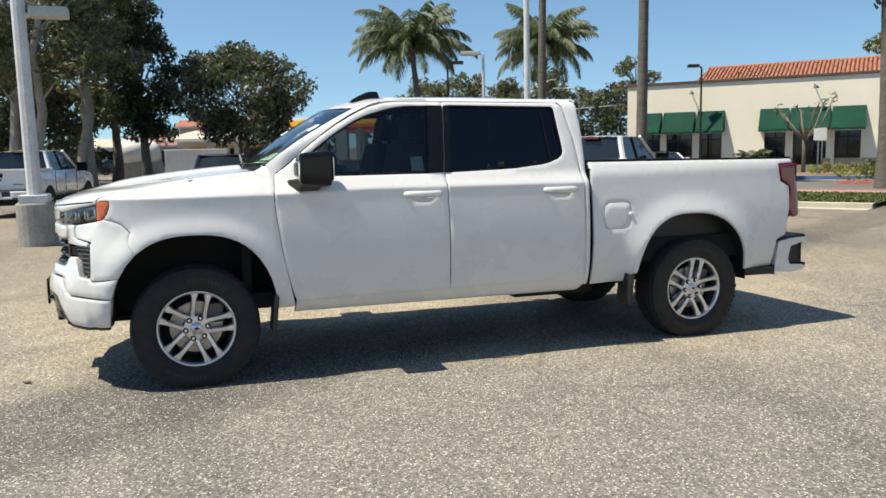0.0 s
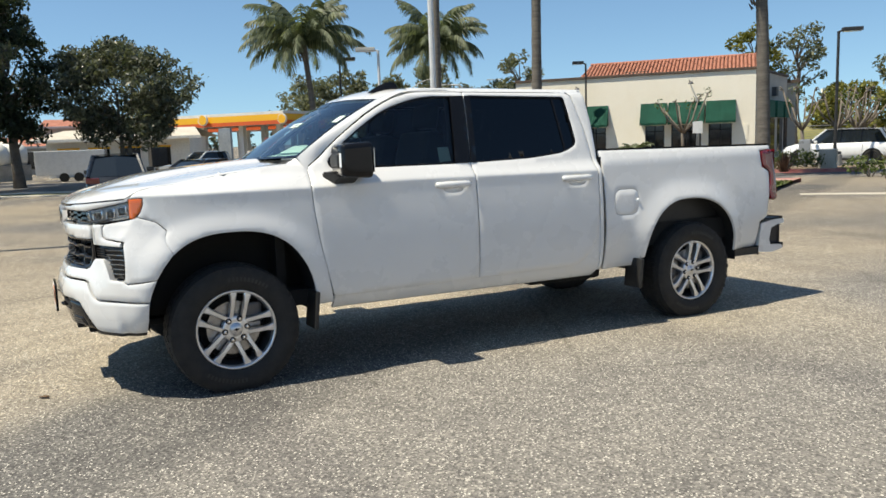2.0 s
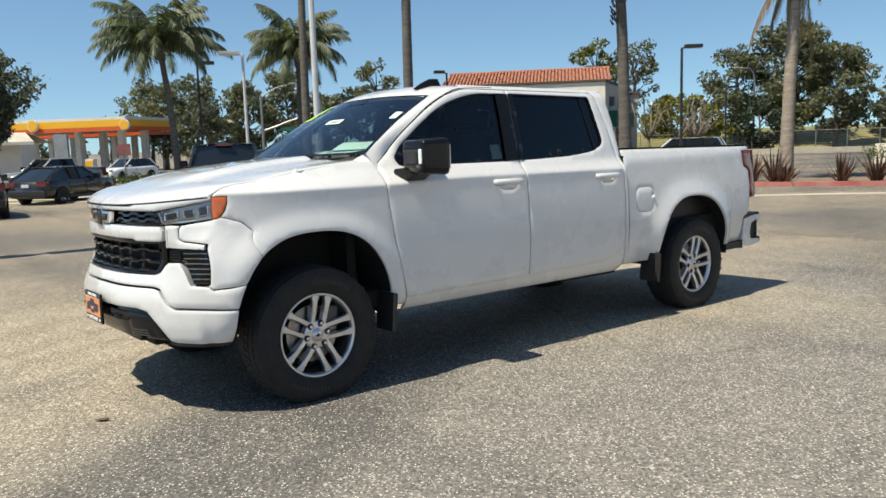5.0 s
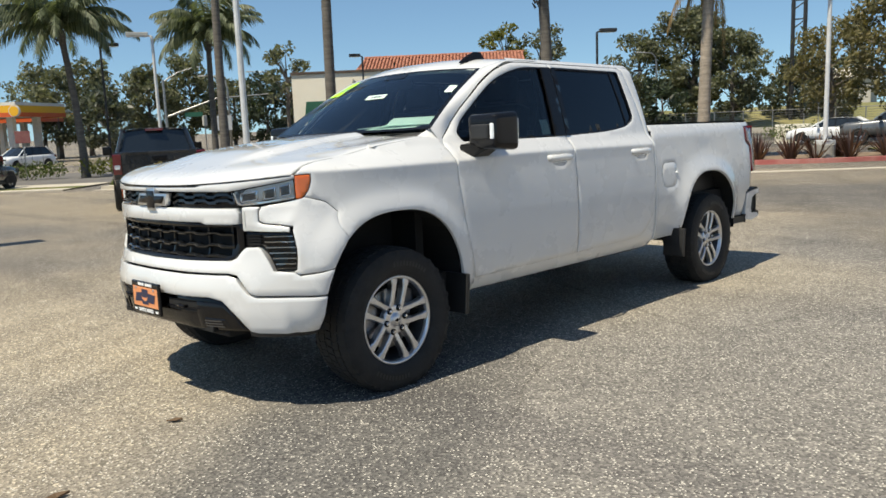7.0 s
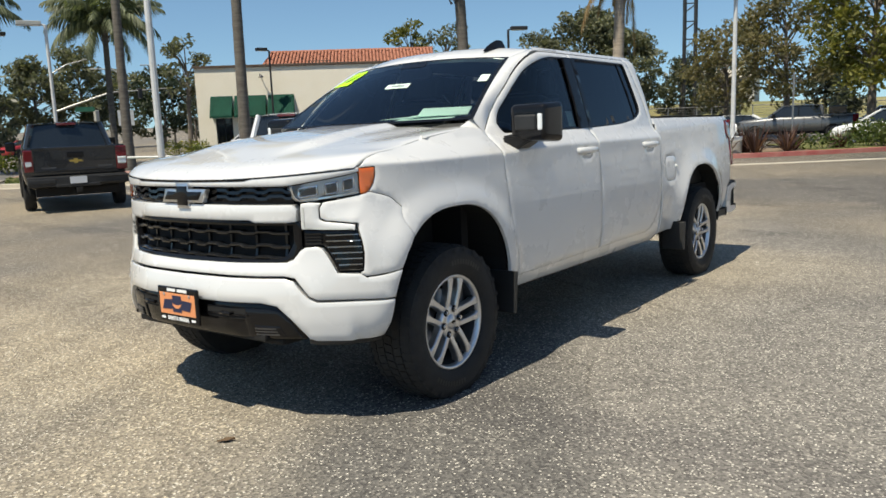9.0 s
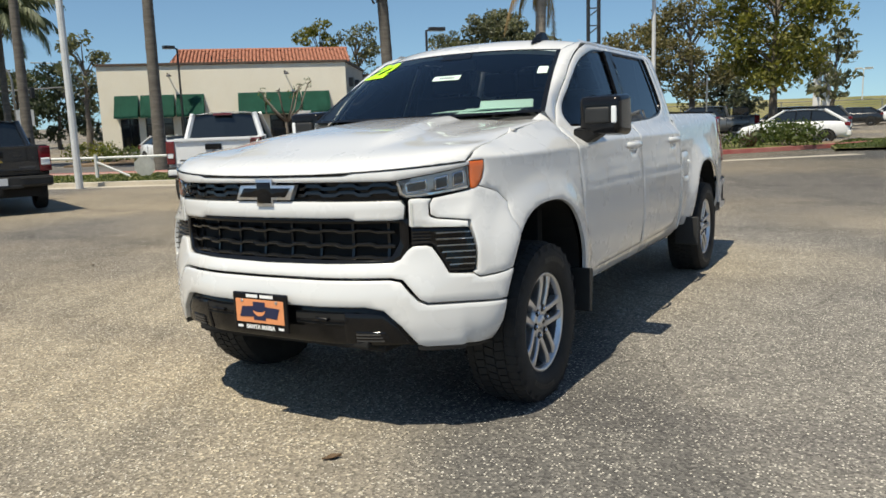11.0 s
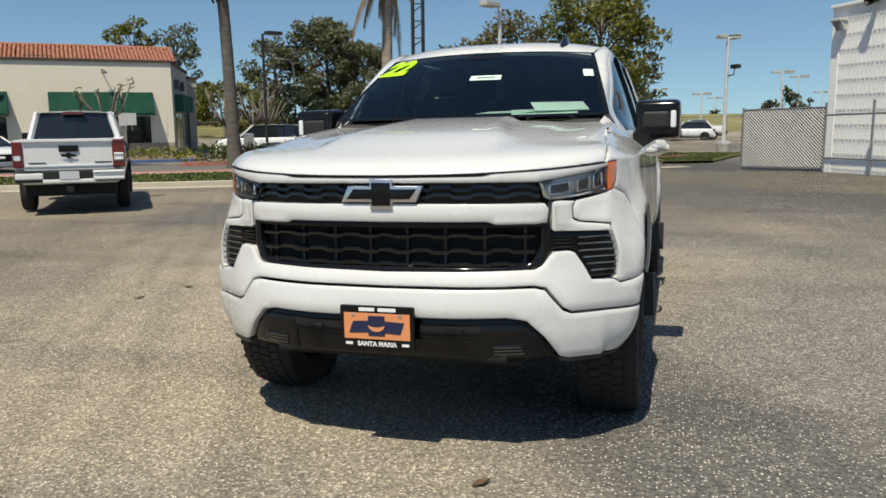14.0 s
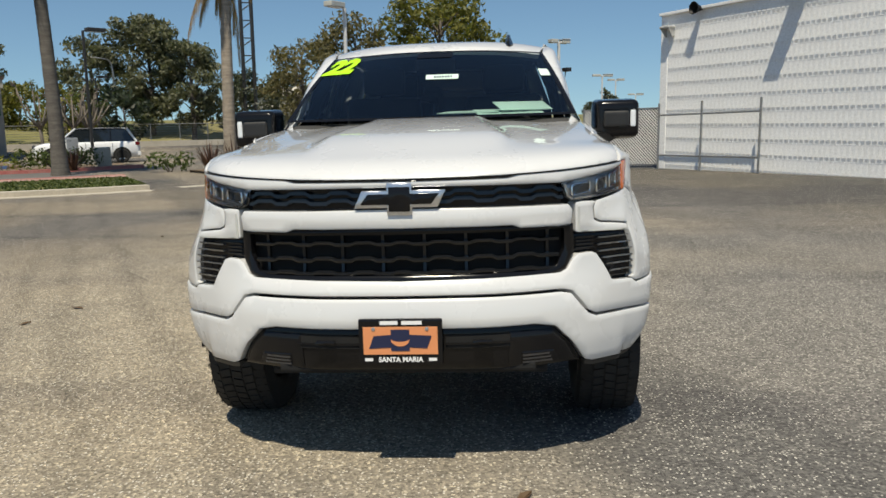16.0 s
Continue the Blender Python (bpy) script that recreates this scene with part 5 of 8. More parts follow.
# ---- mirrors, handles, aerial ----
for sgn in (-1, 1):
    mir = new("door_mirror")
    mir.parent = truck
    mir["label"] = "large black door mirror with a clear turn lamp"
    bm = box(0.655, -0.125, -0.116, 0.865, 0.125, 0.116, 0.040, seg=4)
    for v in bm.verts:
        k = (v.co.x - 0.655) / 0.21
        v.co.z *= 0.86 + 0.14 * k
        v.co.y = v.co.y * (0.93 + 0.07 * k)
        v.co.x += 0.04 * v.co.y * -1
        if v.co.x > 0.84 and abs(v.co.y) < 0.09 and abs(v.co.z) < 0.07:
            v.co.x -= 0.012
    part("mirror_shell", moved(bm, pose(0, 0, 0) @ Matrix.Diagonal((1, -sgn, 1, 1)) @ pose(0, 1.022, 1.372)), GLOSS, mir, smooth=True)
    bm = box(0.640, 0.945, 1.325, 0.70, 1.085, 1.415, 0.018, seg=3)
    part("mirror_cap", moved(bm, Matrix.Diagonal((1, sgn, 1, 1))), PLASTIC, mir)
    bm = box(0.648, 1.088, 1.325, 0.72, 1.120, 1.420, 0.012, seg=3)
    part("turn_lamp", moved(bm, Matrix.Diagonal((1, sgn, 1, 1))), LAMPWHITE, mir, "clear ribbed turn lamp")
    bm = box(0.648, 0.945, 1.422, 0.72, 1.080, 1.430, 0.003)
    part("mirror_trim", moved(bm, Matrix.Diagonal((1, sgn, 1, 1))), GLOSS, mir)
    bm = box(0.868, 0.94, 1.295, 0.872, 1.125, 1.44)
    part("mirror_glass", moved(bm, Matrix.Diagonal((1, sgn, 1, 1))), CHROME, mir)
    arm = loft([[(x, sgn * (y - 0.035), z + 0.010) for x, y, z in sec] for sec in (
        [(0.64, 0.93, 1.185), (0.80, 0.935, 1.185), (0.83, 0.93, 1.315), (0.60, 0.93, 1.290)],
        [(0.66, 0.985, 1.215), (0.80, 0.985, 1.215), (0.82, 0.985, 1.290), (0.64, 0.985, 1.285)],
        [(0.69, 1.05, 1.255), (0.81, 1.05, 1.255), (0.82, 1.05, 1.30), (0.68, 1.05, 1.30)],
        [(0.70, 1.12, 1.265), (0.80, 1.12, 1.265), (0.80, 1.12, 1.30), (0.70, 1.12, 1.30)])], closed=True)
    bmesh.ops.bevel(arm, geom=[e for e in arm.edges], offset=0.008, segments=2, affect="EDGES")
    part("mirror_arm", arm, PLASTIC, mir)
    for x0, nm in ((1.350, "front_door"), (2.398, "rear_door")):
        L = 0.280
        holder = doors[nm][0 if sgn < 0 else 1]
        bm = loft([[(fx(x), sgn * (side_w(x, z) - dp), z) for x, z in cup_line(x0, d)] for d, dp in ((-0.004, 0.004), (0.006, 0.016), (0.016, 0.026), (0.032, 0.032))], closed=True)
        bm.faces.new([v for v in bm.verts][-24:])
        part("handle_cup", bm, WHITE, holder, smooth=True)
        secs = []
        for i in range(13):
            u = i / 12
            x = x0 + L * u
            bulge = 0.042 * math.sin(math.pi * min(1, max(0, u))) ** 0.45 if 0 < u < 1 else 0.004
            h = 0.019 + 0.005 * math.sin(math.pi * u) ** 0.5
            w = side_w(x, 1.184)
            x = fx(x)
            secs.append([(x, sgn * (w + bulge - 0.016), 1.184 - h), (x, sgn * (w + bulge), 1.184 - h * 0.6), (x, sgn * (w + bulge + 0.003), 1.184), (x, sgn * (w + bulge - 0.002), 1.184 + h * 0.7), (x, sgn * (w + bulge - 0.018), 1.184 + h)])
        bm = loft(secs, closed=True)
        bm.faces.new([v for v in bm.verts][:5])
        bm.faces.new([v for v in bm.verts][-5:])
        part("door_handle", bm, WHITE, holder, smooth=True)

fin = loft([[(x, -0.437 + k * w, z) for x, w, z in sec] for sec in (
    [(1.125, 0.004, 1.838), (1.20, 0.030, 1.838), (1.355, 0.034, 1.838)],
    [(1.165, 0.004, 1.866), (1.23, 0.022, 1.866), (1.352, 0.026, 1.866)],
    [(1.215, 0.003, 1.892), (1.26, 0.014, 1.892), (1.345, 0.016, 1.892)],
    [(1.270, 0.002, 1.914), (1.30, 0.008, 1.916), (1.338, 0.009, 1.914)]) for k in (1,)])
half = [v.co.copy() for v in fin.verts]
fin = loft([[half[r * 3 + i] for i in range(3)] + [Vector((half[r * 3 + i].x, -0.874 - half[r * 3 + i].y, half[r * 3 + i].z)) for i in (2, 1, 0)] for r in range(4)], closed=True)
fin.verts.ensure_lookup_table()
fin.faces.new([fin.verts[18 + i] for i in range(6)])
part("roof_aerial", fin, GLOSS, truck, "black shark-fin aerial")

# ---- stickers and papers ----
def on_screen(u, v, off=0.004):
    return Vector(screen(u, v, off))


def screen_patch(name, u0, u1, v0, v1, mat_, parent=truck, off=0.004, label=""):
    bm = loft([[on_screen(u, v, off) for u in np.linspace(u0, u1, 4)] for v in (v0, (v0 + v1) / 2, v1)])
    return part(name, bm, mat_, parent, label)


screen_patch("screen_sticker", -0.95, -0.87, 0.55, 0.665, PAPER, label="small pale sticker")
screen_patch("stock_label", -0.21, 0.05, 0.515, 0.585, PAPER, label="pale stock label on the glass")
bm = bmesh.new()
for k in range(7):
    u = -0.16 + k * 0.022
    loft([[on_screen(q, v, 0.0055) for q in (u, u + 0.014)] for v in (0.535, 0.562)], bm)
part("label_bars", bm, NAVY, truck)
# the year in lime figures
bm = text_bm("22", 0.195, 0.0, 0.012)
for v in bm.verts:
    u = 0.83 - v.co.x / 0.22 * 0.29 - v.co.y * 0.35
    v.co = on_screen(u, 0.80 + v.co.y / 0.14 * 0.25, 0.005)
part("year_sticker", bm, LIME, truck, "lime green year figures on the windscreen")
# papers on the dashboard
for (x, y, z, rx, rz, w, d) in ((0.565, -0.42, 1.425, 8, 10, 0.36, 0.22), (0.60, -0.22, 1.430, 4, -14, 0.34, 0.18), (0.60, -0.50, 1.455, 20, 22, 0.30, 0.14)):
    bm = box(-d / 2, -w / 2, 0, d / 2, w / 2, 0.004)
    ob = part("dash_paper", moved(bm, pose(x, y, z, 0, -rx, rz)), PAPER, truck, "pale green papers lying on the dashboard")
bm = panel([(1.440, 1.340), (1.530, 1.342), (1.525, 1.440), (1.440, 1.438)], side_at(-1, -0.022), 0.06, 0, roll=0)
part("window_notice", bm, PAPER, truck, "pale green notice inside the window", recalc=False)

# ---- cabin ----
cabin = new("cabin")
cabin.parent = truck
part("dashboard", box(0.42, -0.78, 1.10, 0.92, 0.78, 1.385, 0.06, seg=3), CABIN, cabin)
for y in (-0.40, 0.40):
    for x in (1.42, 2.25):
        part("seat_back", moved(box(-0.08, -0.25, 0.0, 0.08, 0.25, 0.62, 0.05, seg=3), pose(x, y, 0.95, 0, 14, 0)), CABIN, cabin)
        part("headrest", moved(box(-0.05, -0.14, 0.0, 0.05, 0.14, 0.18, 0.04, seg=3), pose(x + 0.16, y, 1.58, 0, 10, 0)), CABIN, cabin)
        part("seat_cushion", box(x - 0.48, y - 0.26, 0.78, x + 0.04, y + 0.26, 0.98, 0.05), CABIN, cabin)
bm = bmesh.new()
ring = [Vector((0.19 * math.cos(a), 0.19 * math.sin(a), 0)) for a in np.linspace(0, 2 * math.pi, 33)]
tube(ring, 0.016, 8, bm, caps=False)
merge(bm, box(-0.17, -0.02, -0.01, 0.17, 0.02, 0.01))
part("steering_wheel", moved(bm, pose(0.98, -0.40, 1.27, 0, 62, 0)), CABIN, cabin)
part("inner_mirror", moved(box(-0.02, -0.12, -0.035, 0.02, 0.12, 0.035, 0.012), pose(0.98, 0, 1.72)), GLOSS, cabin)
part("roof_lining", loft([[(x, y, roof_z(x, y) - 0.045) for y in np.linspace(-0.62, 0.62, 9)] for x in (1.10, 1.6, 2.2, 2.76)]), CABIN, cabin)
for sgn in (-1, 1):
    part("door_lining", box(0.60, sgn * 0.83, 0.60, 2.70, sgn * 0.855, 1.28, 0.01), CABIN, cabin)
for sgn in (-1, 1):
    part("centre_pillar", tube([(1.62, sgn * 0.80, 1.28), (1.64, sgn * 0.72, 1.60), (1.66, sgn * 0.635, 1.80)], 0.035, 8), CABIN, cabin)

# ---- the cream shop with green awnings ----
STUCCO = mottled("cream_stucco", (0.83, 0.77, 0.64), (0.87, 0.82, 0.70), 0.5, 0.9, 0.35, 0.01, 30)
# cream stucco's darker copy: the shop end's shade is put into its colour
STUCCO_SHADE = mottled("shade_toned_stucco", (0.42, 0.40, 0.36), (0.50, 0.47, 0.42), 0.5, 0.9, 0.35, 0.01, 30)
BROWN = mottled("dark_brown_trim", (0.07, 0.045, 0.035), (0.10, 0.07, 0.05), 1.5, 0.7, 0.2, 0.005, 30)
AWNING = mottled("green_canvas", (0.006, 0.085, 0.055), (0.010, 0.115, 0.075), 0.8, 0.85, 0.25, 0.004, 40)
TILE = mottled("clay_roof_tile", (0.27, 0.095, 0.055), (0.40, 0.17, 0.11), 1.2, 0.85, 0.3, 0.01, 18)
WINDOW = Mat("dark_shop_glass", (0.012, 0.013, 0.015), 0.06, Specular_IOR_Level=0.6).m
CLAD = mottled("stone_cladding", (0.34, 0.26, 0.20), (0.46, 0.40, 0.34), 3.0, 0.85, 0.4, 0.01, 30)
DARKMETAL = Mat("dark_metal", (0.015, 0.015, 0.016), 0.5, 0.4).m

P0, P1 = Vector((39.9, 29.65, 0)), Vector((29.52, 41.2, 0))
U = (P1 - P0).normalized()
SHOP_Z = gz(36, 35)
shop_az = math.degrees(math.atan2(U.y, U.x))
# its axes: x along the front from the near corner, y out of the wall to the back, z up
shop = thing("shop_building", pose(P0.x, P0.y, SHOP_Z, 0, 0, shop_az), "single-storey cream stucco shop with a clay tile roof", "building")
LEN, TOP = (P1 - P0).length, 5.80
openings = [(14.40, 13.30, 2.52), (12.90, 11.20, 2.52), (10.72, 9.35, 2.52), (6.78, 5.55, 2.50), (5.12, 3.25, 2.50), (2.80, 1.38, 2.50)]
# front wall in pieces round the openings
def shop_box(name, x0, y0, z0, x1, y1, z1, mat_, parent=None, bevel=0.0, label=""):
    return part(name, box(x0, y0, z0, x1, y1, z1, bevel), mat_, parent or shop, label)


edges = [LEN]
cuts = sorted([(b, a, h) for a, b, h in openings])
x = 0.0
for a, b, h in cuts:
    shop_box("front_wall", x, -0.30, 0, a, 0, TOP, STUCCO)
    shop_box("lintel", a, -0.30, h, b, 0, TOP, STUCCO)
    shop_box("window_breast", a, -0.30, 0, b, 0, 0.42, STUCCO)
    x = b
shop_box("front_wall", x, -0.30, 0, LEN, 0, TOP, STUCCO)
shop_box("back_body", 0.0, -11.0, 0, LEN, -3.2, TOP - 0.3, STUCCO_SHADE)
shop_box("end_wall", -0.004, -11.0, 0, 0.30, -0.30, TOP, STUCCO)
shop_box("far_wall", LEN - 0.3, -11.0, 0, LEN + 0.004, -0.30, TOP, STUCCO)
shop_box("flat_roof", 0.3, -11.0, TOP - 0.35, LEN - 0.3, -0.30, TOP - 0.2, BROWN)
shop_box("cornice", -0.08, -0.42, TOP - 0.02, LEN + 0.08, 0.10, TOP + 0.14, BROWN, None, 0.02, "dark brown parapet cap")
shop_box("end_cornice", -0.12, -11.0, TOP - 0.02, 0.36, -0.42, TOP + 0.14, BROWN, None, 0.02)
for a, b, h in openings:
    w = new("window")
    w.parent = shop
    part("pane", box(b, -0.22, 0.42, a, -0.20, h), WINDOW, w, "dark reflecting shop window")
    for x0, x1 in ((b, b + 0.07), (a - 0.07, a), ((a + b) / 2 - 0.025, (a + b) / 2 + 0.025)):
        part("mullion", box(x0, -0.20, 0.42, x1, -0.13, h), DARKMETAL, w)
    part("transom", box(b, -0.195, 2.10, a, -0.14, 2.16), DARKMETAL, w)
    part("sill", box(b - 0.05, -0.2, 0.36, a + 0.05, 0.06, 0.44, 0.01), STUCCO, w)
def awning(x0, x1):
    o = new("awning")
    o.parent = shop
    o["label"] = "dark green canvas awning"
    zt, zb, out = 3.96, 2.68, 0.85
    bm = bmesh.new()
    n = 8
    top = [(x1 + (x0 - x1) * i / n, 0.01, zt) for i in range(n + 1)]
    low = [(x1 + (x0 - x1) * i / n, out, zb + 0.02 * math.sin(i * 2.1)) for i in range(n + 1)]
    mid = [((a[0] + b[0]) / 2, (a[1] + b[1]) / 2 , (a[2] + b[2]) / 2 - 0.03) for a, b in zip(top, low)]
    val = [(p[0], p[1] + 0.004, p[2] - 0.14) for p in low]
    loft([top, mid, low, val], bm)
    bmesh.ops.solidify(bm, geom=bm.faces[:], thickness=0.012)
    part("canvas", bm, AWNING, o)
    for x in (x0, x1):
        bm = bmesh.new()
        bm.faces.new([bm.verts.new(p) for p in ((x, 0.01, zt), (x, 0.01, zb - 0.05), (x, out, zb - 0.1), (x, out, zb))])
        bmesh.ops.solidify(bm, geom=bm.faces[:], thickness=0.01)
        part("side_flap", bm, AWNING, o)
        part("arm", tube([(x, 0.02, zb - 0.05), (x, out, zb - 0.02)], 0.015, 6), DARKMETAL, o)


for x0, x1 in ((13.20, 14.62), (11.02, 13.06), (9.18, 10.88), (5.38, 7.05), (3.06, 5.28), (1.16, 2.96)):
    awning(x0, x1)
for x0, x1 in ((0.0, 1.3), (1.35, 2.75), (5.1, 5.5), (9.9, 10.3), (12.2, 12.6), (3.0, 3.4)):
    shop_box("plinth_cladding", x0, 0.0, 0.0, x1, 0.05, 0.85, CLAD, None, 0.0, "sloping stone-clad plinth")
# tiled roof behind the parapet
tz0, tz1, ty0, ty1 = TOP + 0.05, TOP + 1.10, -0.55, -3.4
roof_ = new("tile_roof")
roof_.parent = shop
roof_["label"] = "low clay tile roof"
bm = bmesh.new()
pts = [[(-0.45, ty0, tz0), (11.3, ty0, tz0)], [(-0.45, ty1, tz1), (10.9, ty1, tz1)], [(-0.45, ty1 * 2, tz0), (11.3, ty1 * 2, tz0)]]
loft(pts, bm)
bmesh.ops.solidify(bm, geom=bm.faces[:], thickness=0.08)
part("roof_deck", bm, TILE, roof_)
def barrel(x, y0, z0, y1, z1, r=0.085):
    d = Vector((0, y1 - y0, z1 - z0))
    n = Vector((0, -d.z, d.y)).normalized()
    n = n if n.z > 0 else -n
    rows = []
    for i in range(7):
        a = math.pi * i / 6
        o = Vector((r * math.cos(a), 0, 0)) + n * (r * 0.9 * math.sin(a))
        rows.append([Vector((x, y0, z0)) + o * 1.06, Vector((x, y1, z1)) + o * 0.94])
    return loft(rows)


for i in range(49):
    x = -0.35 + i * 0.238
    for k in range(6):
        f0, f1 = k / 6, (k + 1.12) / 6
        lim = 11.2 - 0.40 * f1
        if x > lim:
            continue
        if i == 0 and k == 0:
            first_tile = bpy.data.meshes.new("roof_tile")
            bm = barrel(0, 0, 0, (ty1 - ty0) / 5.4, (tz1 - tz0) / 5.4)
            bm.to_mesh(first_tile)
            bm.free()
            first_tile.materials.append(TILE)
        o = new("roof_tile", first_tile)
        o.parent = roof_
        o.location = (x, ty0 + (ty1 - ty0) * f0, tz0 + 0.04 + (tz1 - tz0) * f0 + 0.012 * ((i * 7 + k * 5) % 3))
part("ridge", tube([(-0.5, ty1, tz1 + 0.05), (10.9, ty1, tz1 + 0.05)], 0.12, 8), TILE, roof_)
part("roof_vent", tube([(8.6, -1.2, tz0), (8.6, -1.2, tz0 + 0.55)], 0.05, 8), DARKMETAL, roof_)
part("roof_hatch", box(6.6, -1.2, tz0 + 0.1, 8.2, -0.9, tz0 + 0.30, 0.02), BROWN, roof_)
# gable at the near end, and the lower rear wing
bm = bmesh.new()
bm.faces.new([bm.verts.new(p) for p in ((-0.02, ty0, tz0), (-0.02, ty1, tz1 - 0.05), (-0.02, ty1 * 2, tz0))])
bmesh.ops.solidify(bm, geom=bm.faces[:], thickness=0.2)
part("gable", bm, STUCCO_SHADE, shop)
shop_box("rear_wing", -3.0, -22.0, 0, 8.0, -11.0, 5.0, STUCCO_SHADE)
shop_box("wing_fascia", -3.15, -22.1, 4.75, 8.1, -10.9, 5.35, STUCCO_SHADE, None, 0.02)
shop_box("wing_cap", -3.25, -22.2, 5.35, 8.2, -10.8, 5.55, BROWN)
# the end wall runs back at a slant
ex_, ey_ = -0.215, -0.977
def end_box(name, s0, s1, z0, z1, out, mat_, label=""):
    """A box on the slanted end wall from s0 to s1 along it, standing out by that much."""
    nx_, ny_ = ey_, -ex_
    lo = [(ex_ * a + nx_ * o, ey_ * a + ny_ * o) for a, o in ((s0, -0.05), (s1, -0.05), (s1, out), (s0, out))]
    bm = loft([[(x, y, z) for x, y in lo] for z in (z0, z1)], closed=True)
    bm.verts.ensure_lookup_table()
    bm.faces.new(bm.verts[0:4])
    bm.faces.new(bm.verts[4:8])
    return part(name, bm, mat_, shop, label)


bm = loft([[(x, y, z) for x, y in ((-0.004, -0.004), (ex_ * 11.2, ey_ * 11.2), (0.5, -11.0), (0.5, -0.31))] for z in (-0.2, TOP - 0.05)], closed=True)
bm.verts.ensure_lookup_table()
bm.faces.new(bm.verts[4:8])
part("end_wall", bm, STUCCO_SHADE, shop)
end_box("end_cap", 0.0, 11.2, TOP - 0.05, TOP + 0.12, 0.10, BROWN)
for a in (1.3, 4.3, 7.3):
    end_box("end_awning", a, a + 2.2, 2.8, 3.9, 0.55, AWNING, "dark green canvas awning on the shaded end")
for a in (1.4, 4.4, 7.4):
    end_box("end_window", a, a + 2.0, 0.4, 2.75, 0.02, WINDOW)
for a in (9.9, 10.5):
    end_box("end_post", a, a + 0.25, 0.0, 3.6, 0.12, BROWN)
for a in (1.6, 5.2):
    end_box("air_unit", a, a + 0.75, 4.25, 4.85, 0.30, ALLOY_DARK, "grey air-conditioning unit high on the end wall")
for y in (-12.5, -15.0, -17.5, -20.0):
    shop_box("end_window", -3.02, y - 1.7, 0.4, -2.98, y, 3.6, WINDOW)
for x in (11.3, 4.0):
    o = new("wall_light")
    o.parent = shop
    part("bracket", tube([(x, 0, 5.25), (x, 0.25, 5.30), (x - 0.1, 0.45, 5.22)], 0.03, 6), DARKMETAL, o)
    part("shade", moved(lathe([(0.04, 0.12), (0.16, 0.0), (0.17, -0.05)], 12), pose(x - 0.12, 0.48, 5.12)), ALLOY_DARK, o)
shop_box("shop_notice", 0.42, 0.0, 1.4, 0.95, 0.03, 2.4, STUCCO, None, 0.0, "pale notice board")

# ---- white relief-block wall, its lamp and the fence before it ----
BLOCK = mottled("white_painted_block", (0.89, 0.885, 0.865), (0.92, 0.915, 0.90), 0.7, 0.8, 0.25, 0.006, 22)
W0, W_AZ = Vector((20.75, -5.30, 0)), 209.5
wz = gz(20, -6)
wall_e = thing("wall_east", pose(W0.x, W0.y, wz, 0, 0, W_AZ), "tall white painted wall of ribbed relief blocks", "wall", kind="structure")
# its axes: x along the wall towards the lot, -y out of its face
part("wall_core", box(0.0, 0.0, -0.6, 34.0, 0.35, 4.50), BLOCK, wall_e)
part("wall_end", box(-0.30, -0.02, -0.6, 0.0, 0.37, 4.55, 0.01), BLOCK, wall_e)
part("wall_cap", box(-0.32, -0.10, 4.50, 34.0, 0.40, 4.58, 0.01), BLOCK, wall_e)
part("back_return", box(33.7, 0.35, -0.6, 34.0, 18.0, 4.50), BLOCK, wall_e)
part("roof_deck", box(0.0, 0.36, 4.2, 33.7, 18.0, 4.4), BLOCK, wall_e)
part("end_face", box(-0.30, 0.37, -0.6, 0.0, 18.0, 4.50), BLOCK, wall_e)
def block_mesh():
    """A block face with three tapering ribs that stand out towards the foot of it."""
    bm = bmesh.new()
    w, h = 0.455, 0.405
    for k in range(3):
        x0 = k * w / 3 + 0.004
        x1 = x0 + w / 3 * 0.74
        top, bot = h - 0.02, 0.095
        a = [(x0 + 0.045, 0.0, top), (x1 - 0.045, 0.0, top)]
        b = [(x0, -0.015, bot), (x1, -0.015, bot)]
        c = [(x0 + 0.012, 0.0, bot - 0.085), (x1 - 0.012, 0.0, bot - 0.085)]
        va, vb, vc = ([bm.verts.new(p) for p in q] for q in (a, b, c))
        bm.faces.new((va[0], va[1], vb[1], vb[0]))
        bm.faces.new((vb[0], vb[1], vc[1], vc[0]))
        bm.faces.new((va[0], vb[0], vc[0]))
        bm.faces.new((va[1], vc[1], vb[1]))
    box(0.0, -0.003, h - 0.010, w, 0.0, h, 0, bm)
    return bm


bm = block_mesh()
bmesh.ops.recalc_face_normals(bm, faces=bm.faces)
block_data = bpy.data.meshes.new("relief_block")
bm.to_mesh(block_data)
bm.free()
block_data.materials.append(BLOCK)
for r in range(11):
    for c in range(24):
        o = new("relief_block", block_data)
        o.parent = wall_e
        o.location = (0.02 + c * 0.457, -0.001, 0.02 + r * 0.4065)
HOUSING = mottled("pale_grey_casting", (0.42, 0.42, 0.40), (0.52, 0.52, 0.50), 3, 0.5, 0.1, 0.003, 30)
lamp_w = thing("wall_floodlight", wall_e.matrix_world @ pose(0.12, -0.02, 3.98), "pale grey wedge-shaped wall floodlight", "light")
part("housing", loft([[(-0.16, 0, 0.18), (0.16, 0, 0.18), (0.16, 0, -0.10), (-0.16, 0, -0.10)], [(-0.19, -0.26, 0.14), (0.19, -0.26, 0.14), (0.14, -0.08, -0.12), (-0.14, -0.08, -0.12)]], closed=True), HOUSING, lamp_w)
part("cover", box(-0.19, -0.28, 0.12, 0.19, 0.0, 0.19, 0.02), HOUSING, lamp_w)
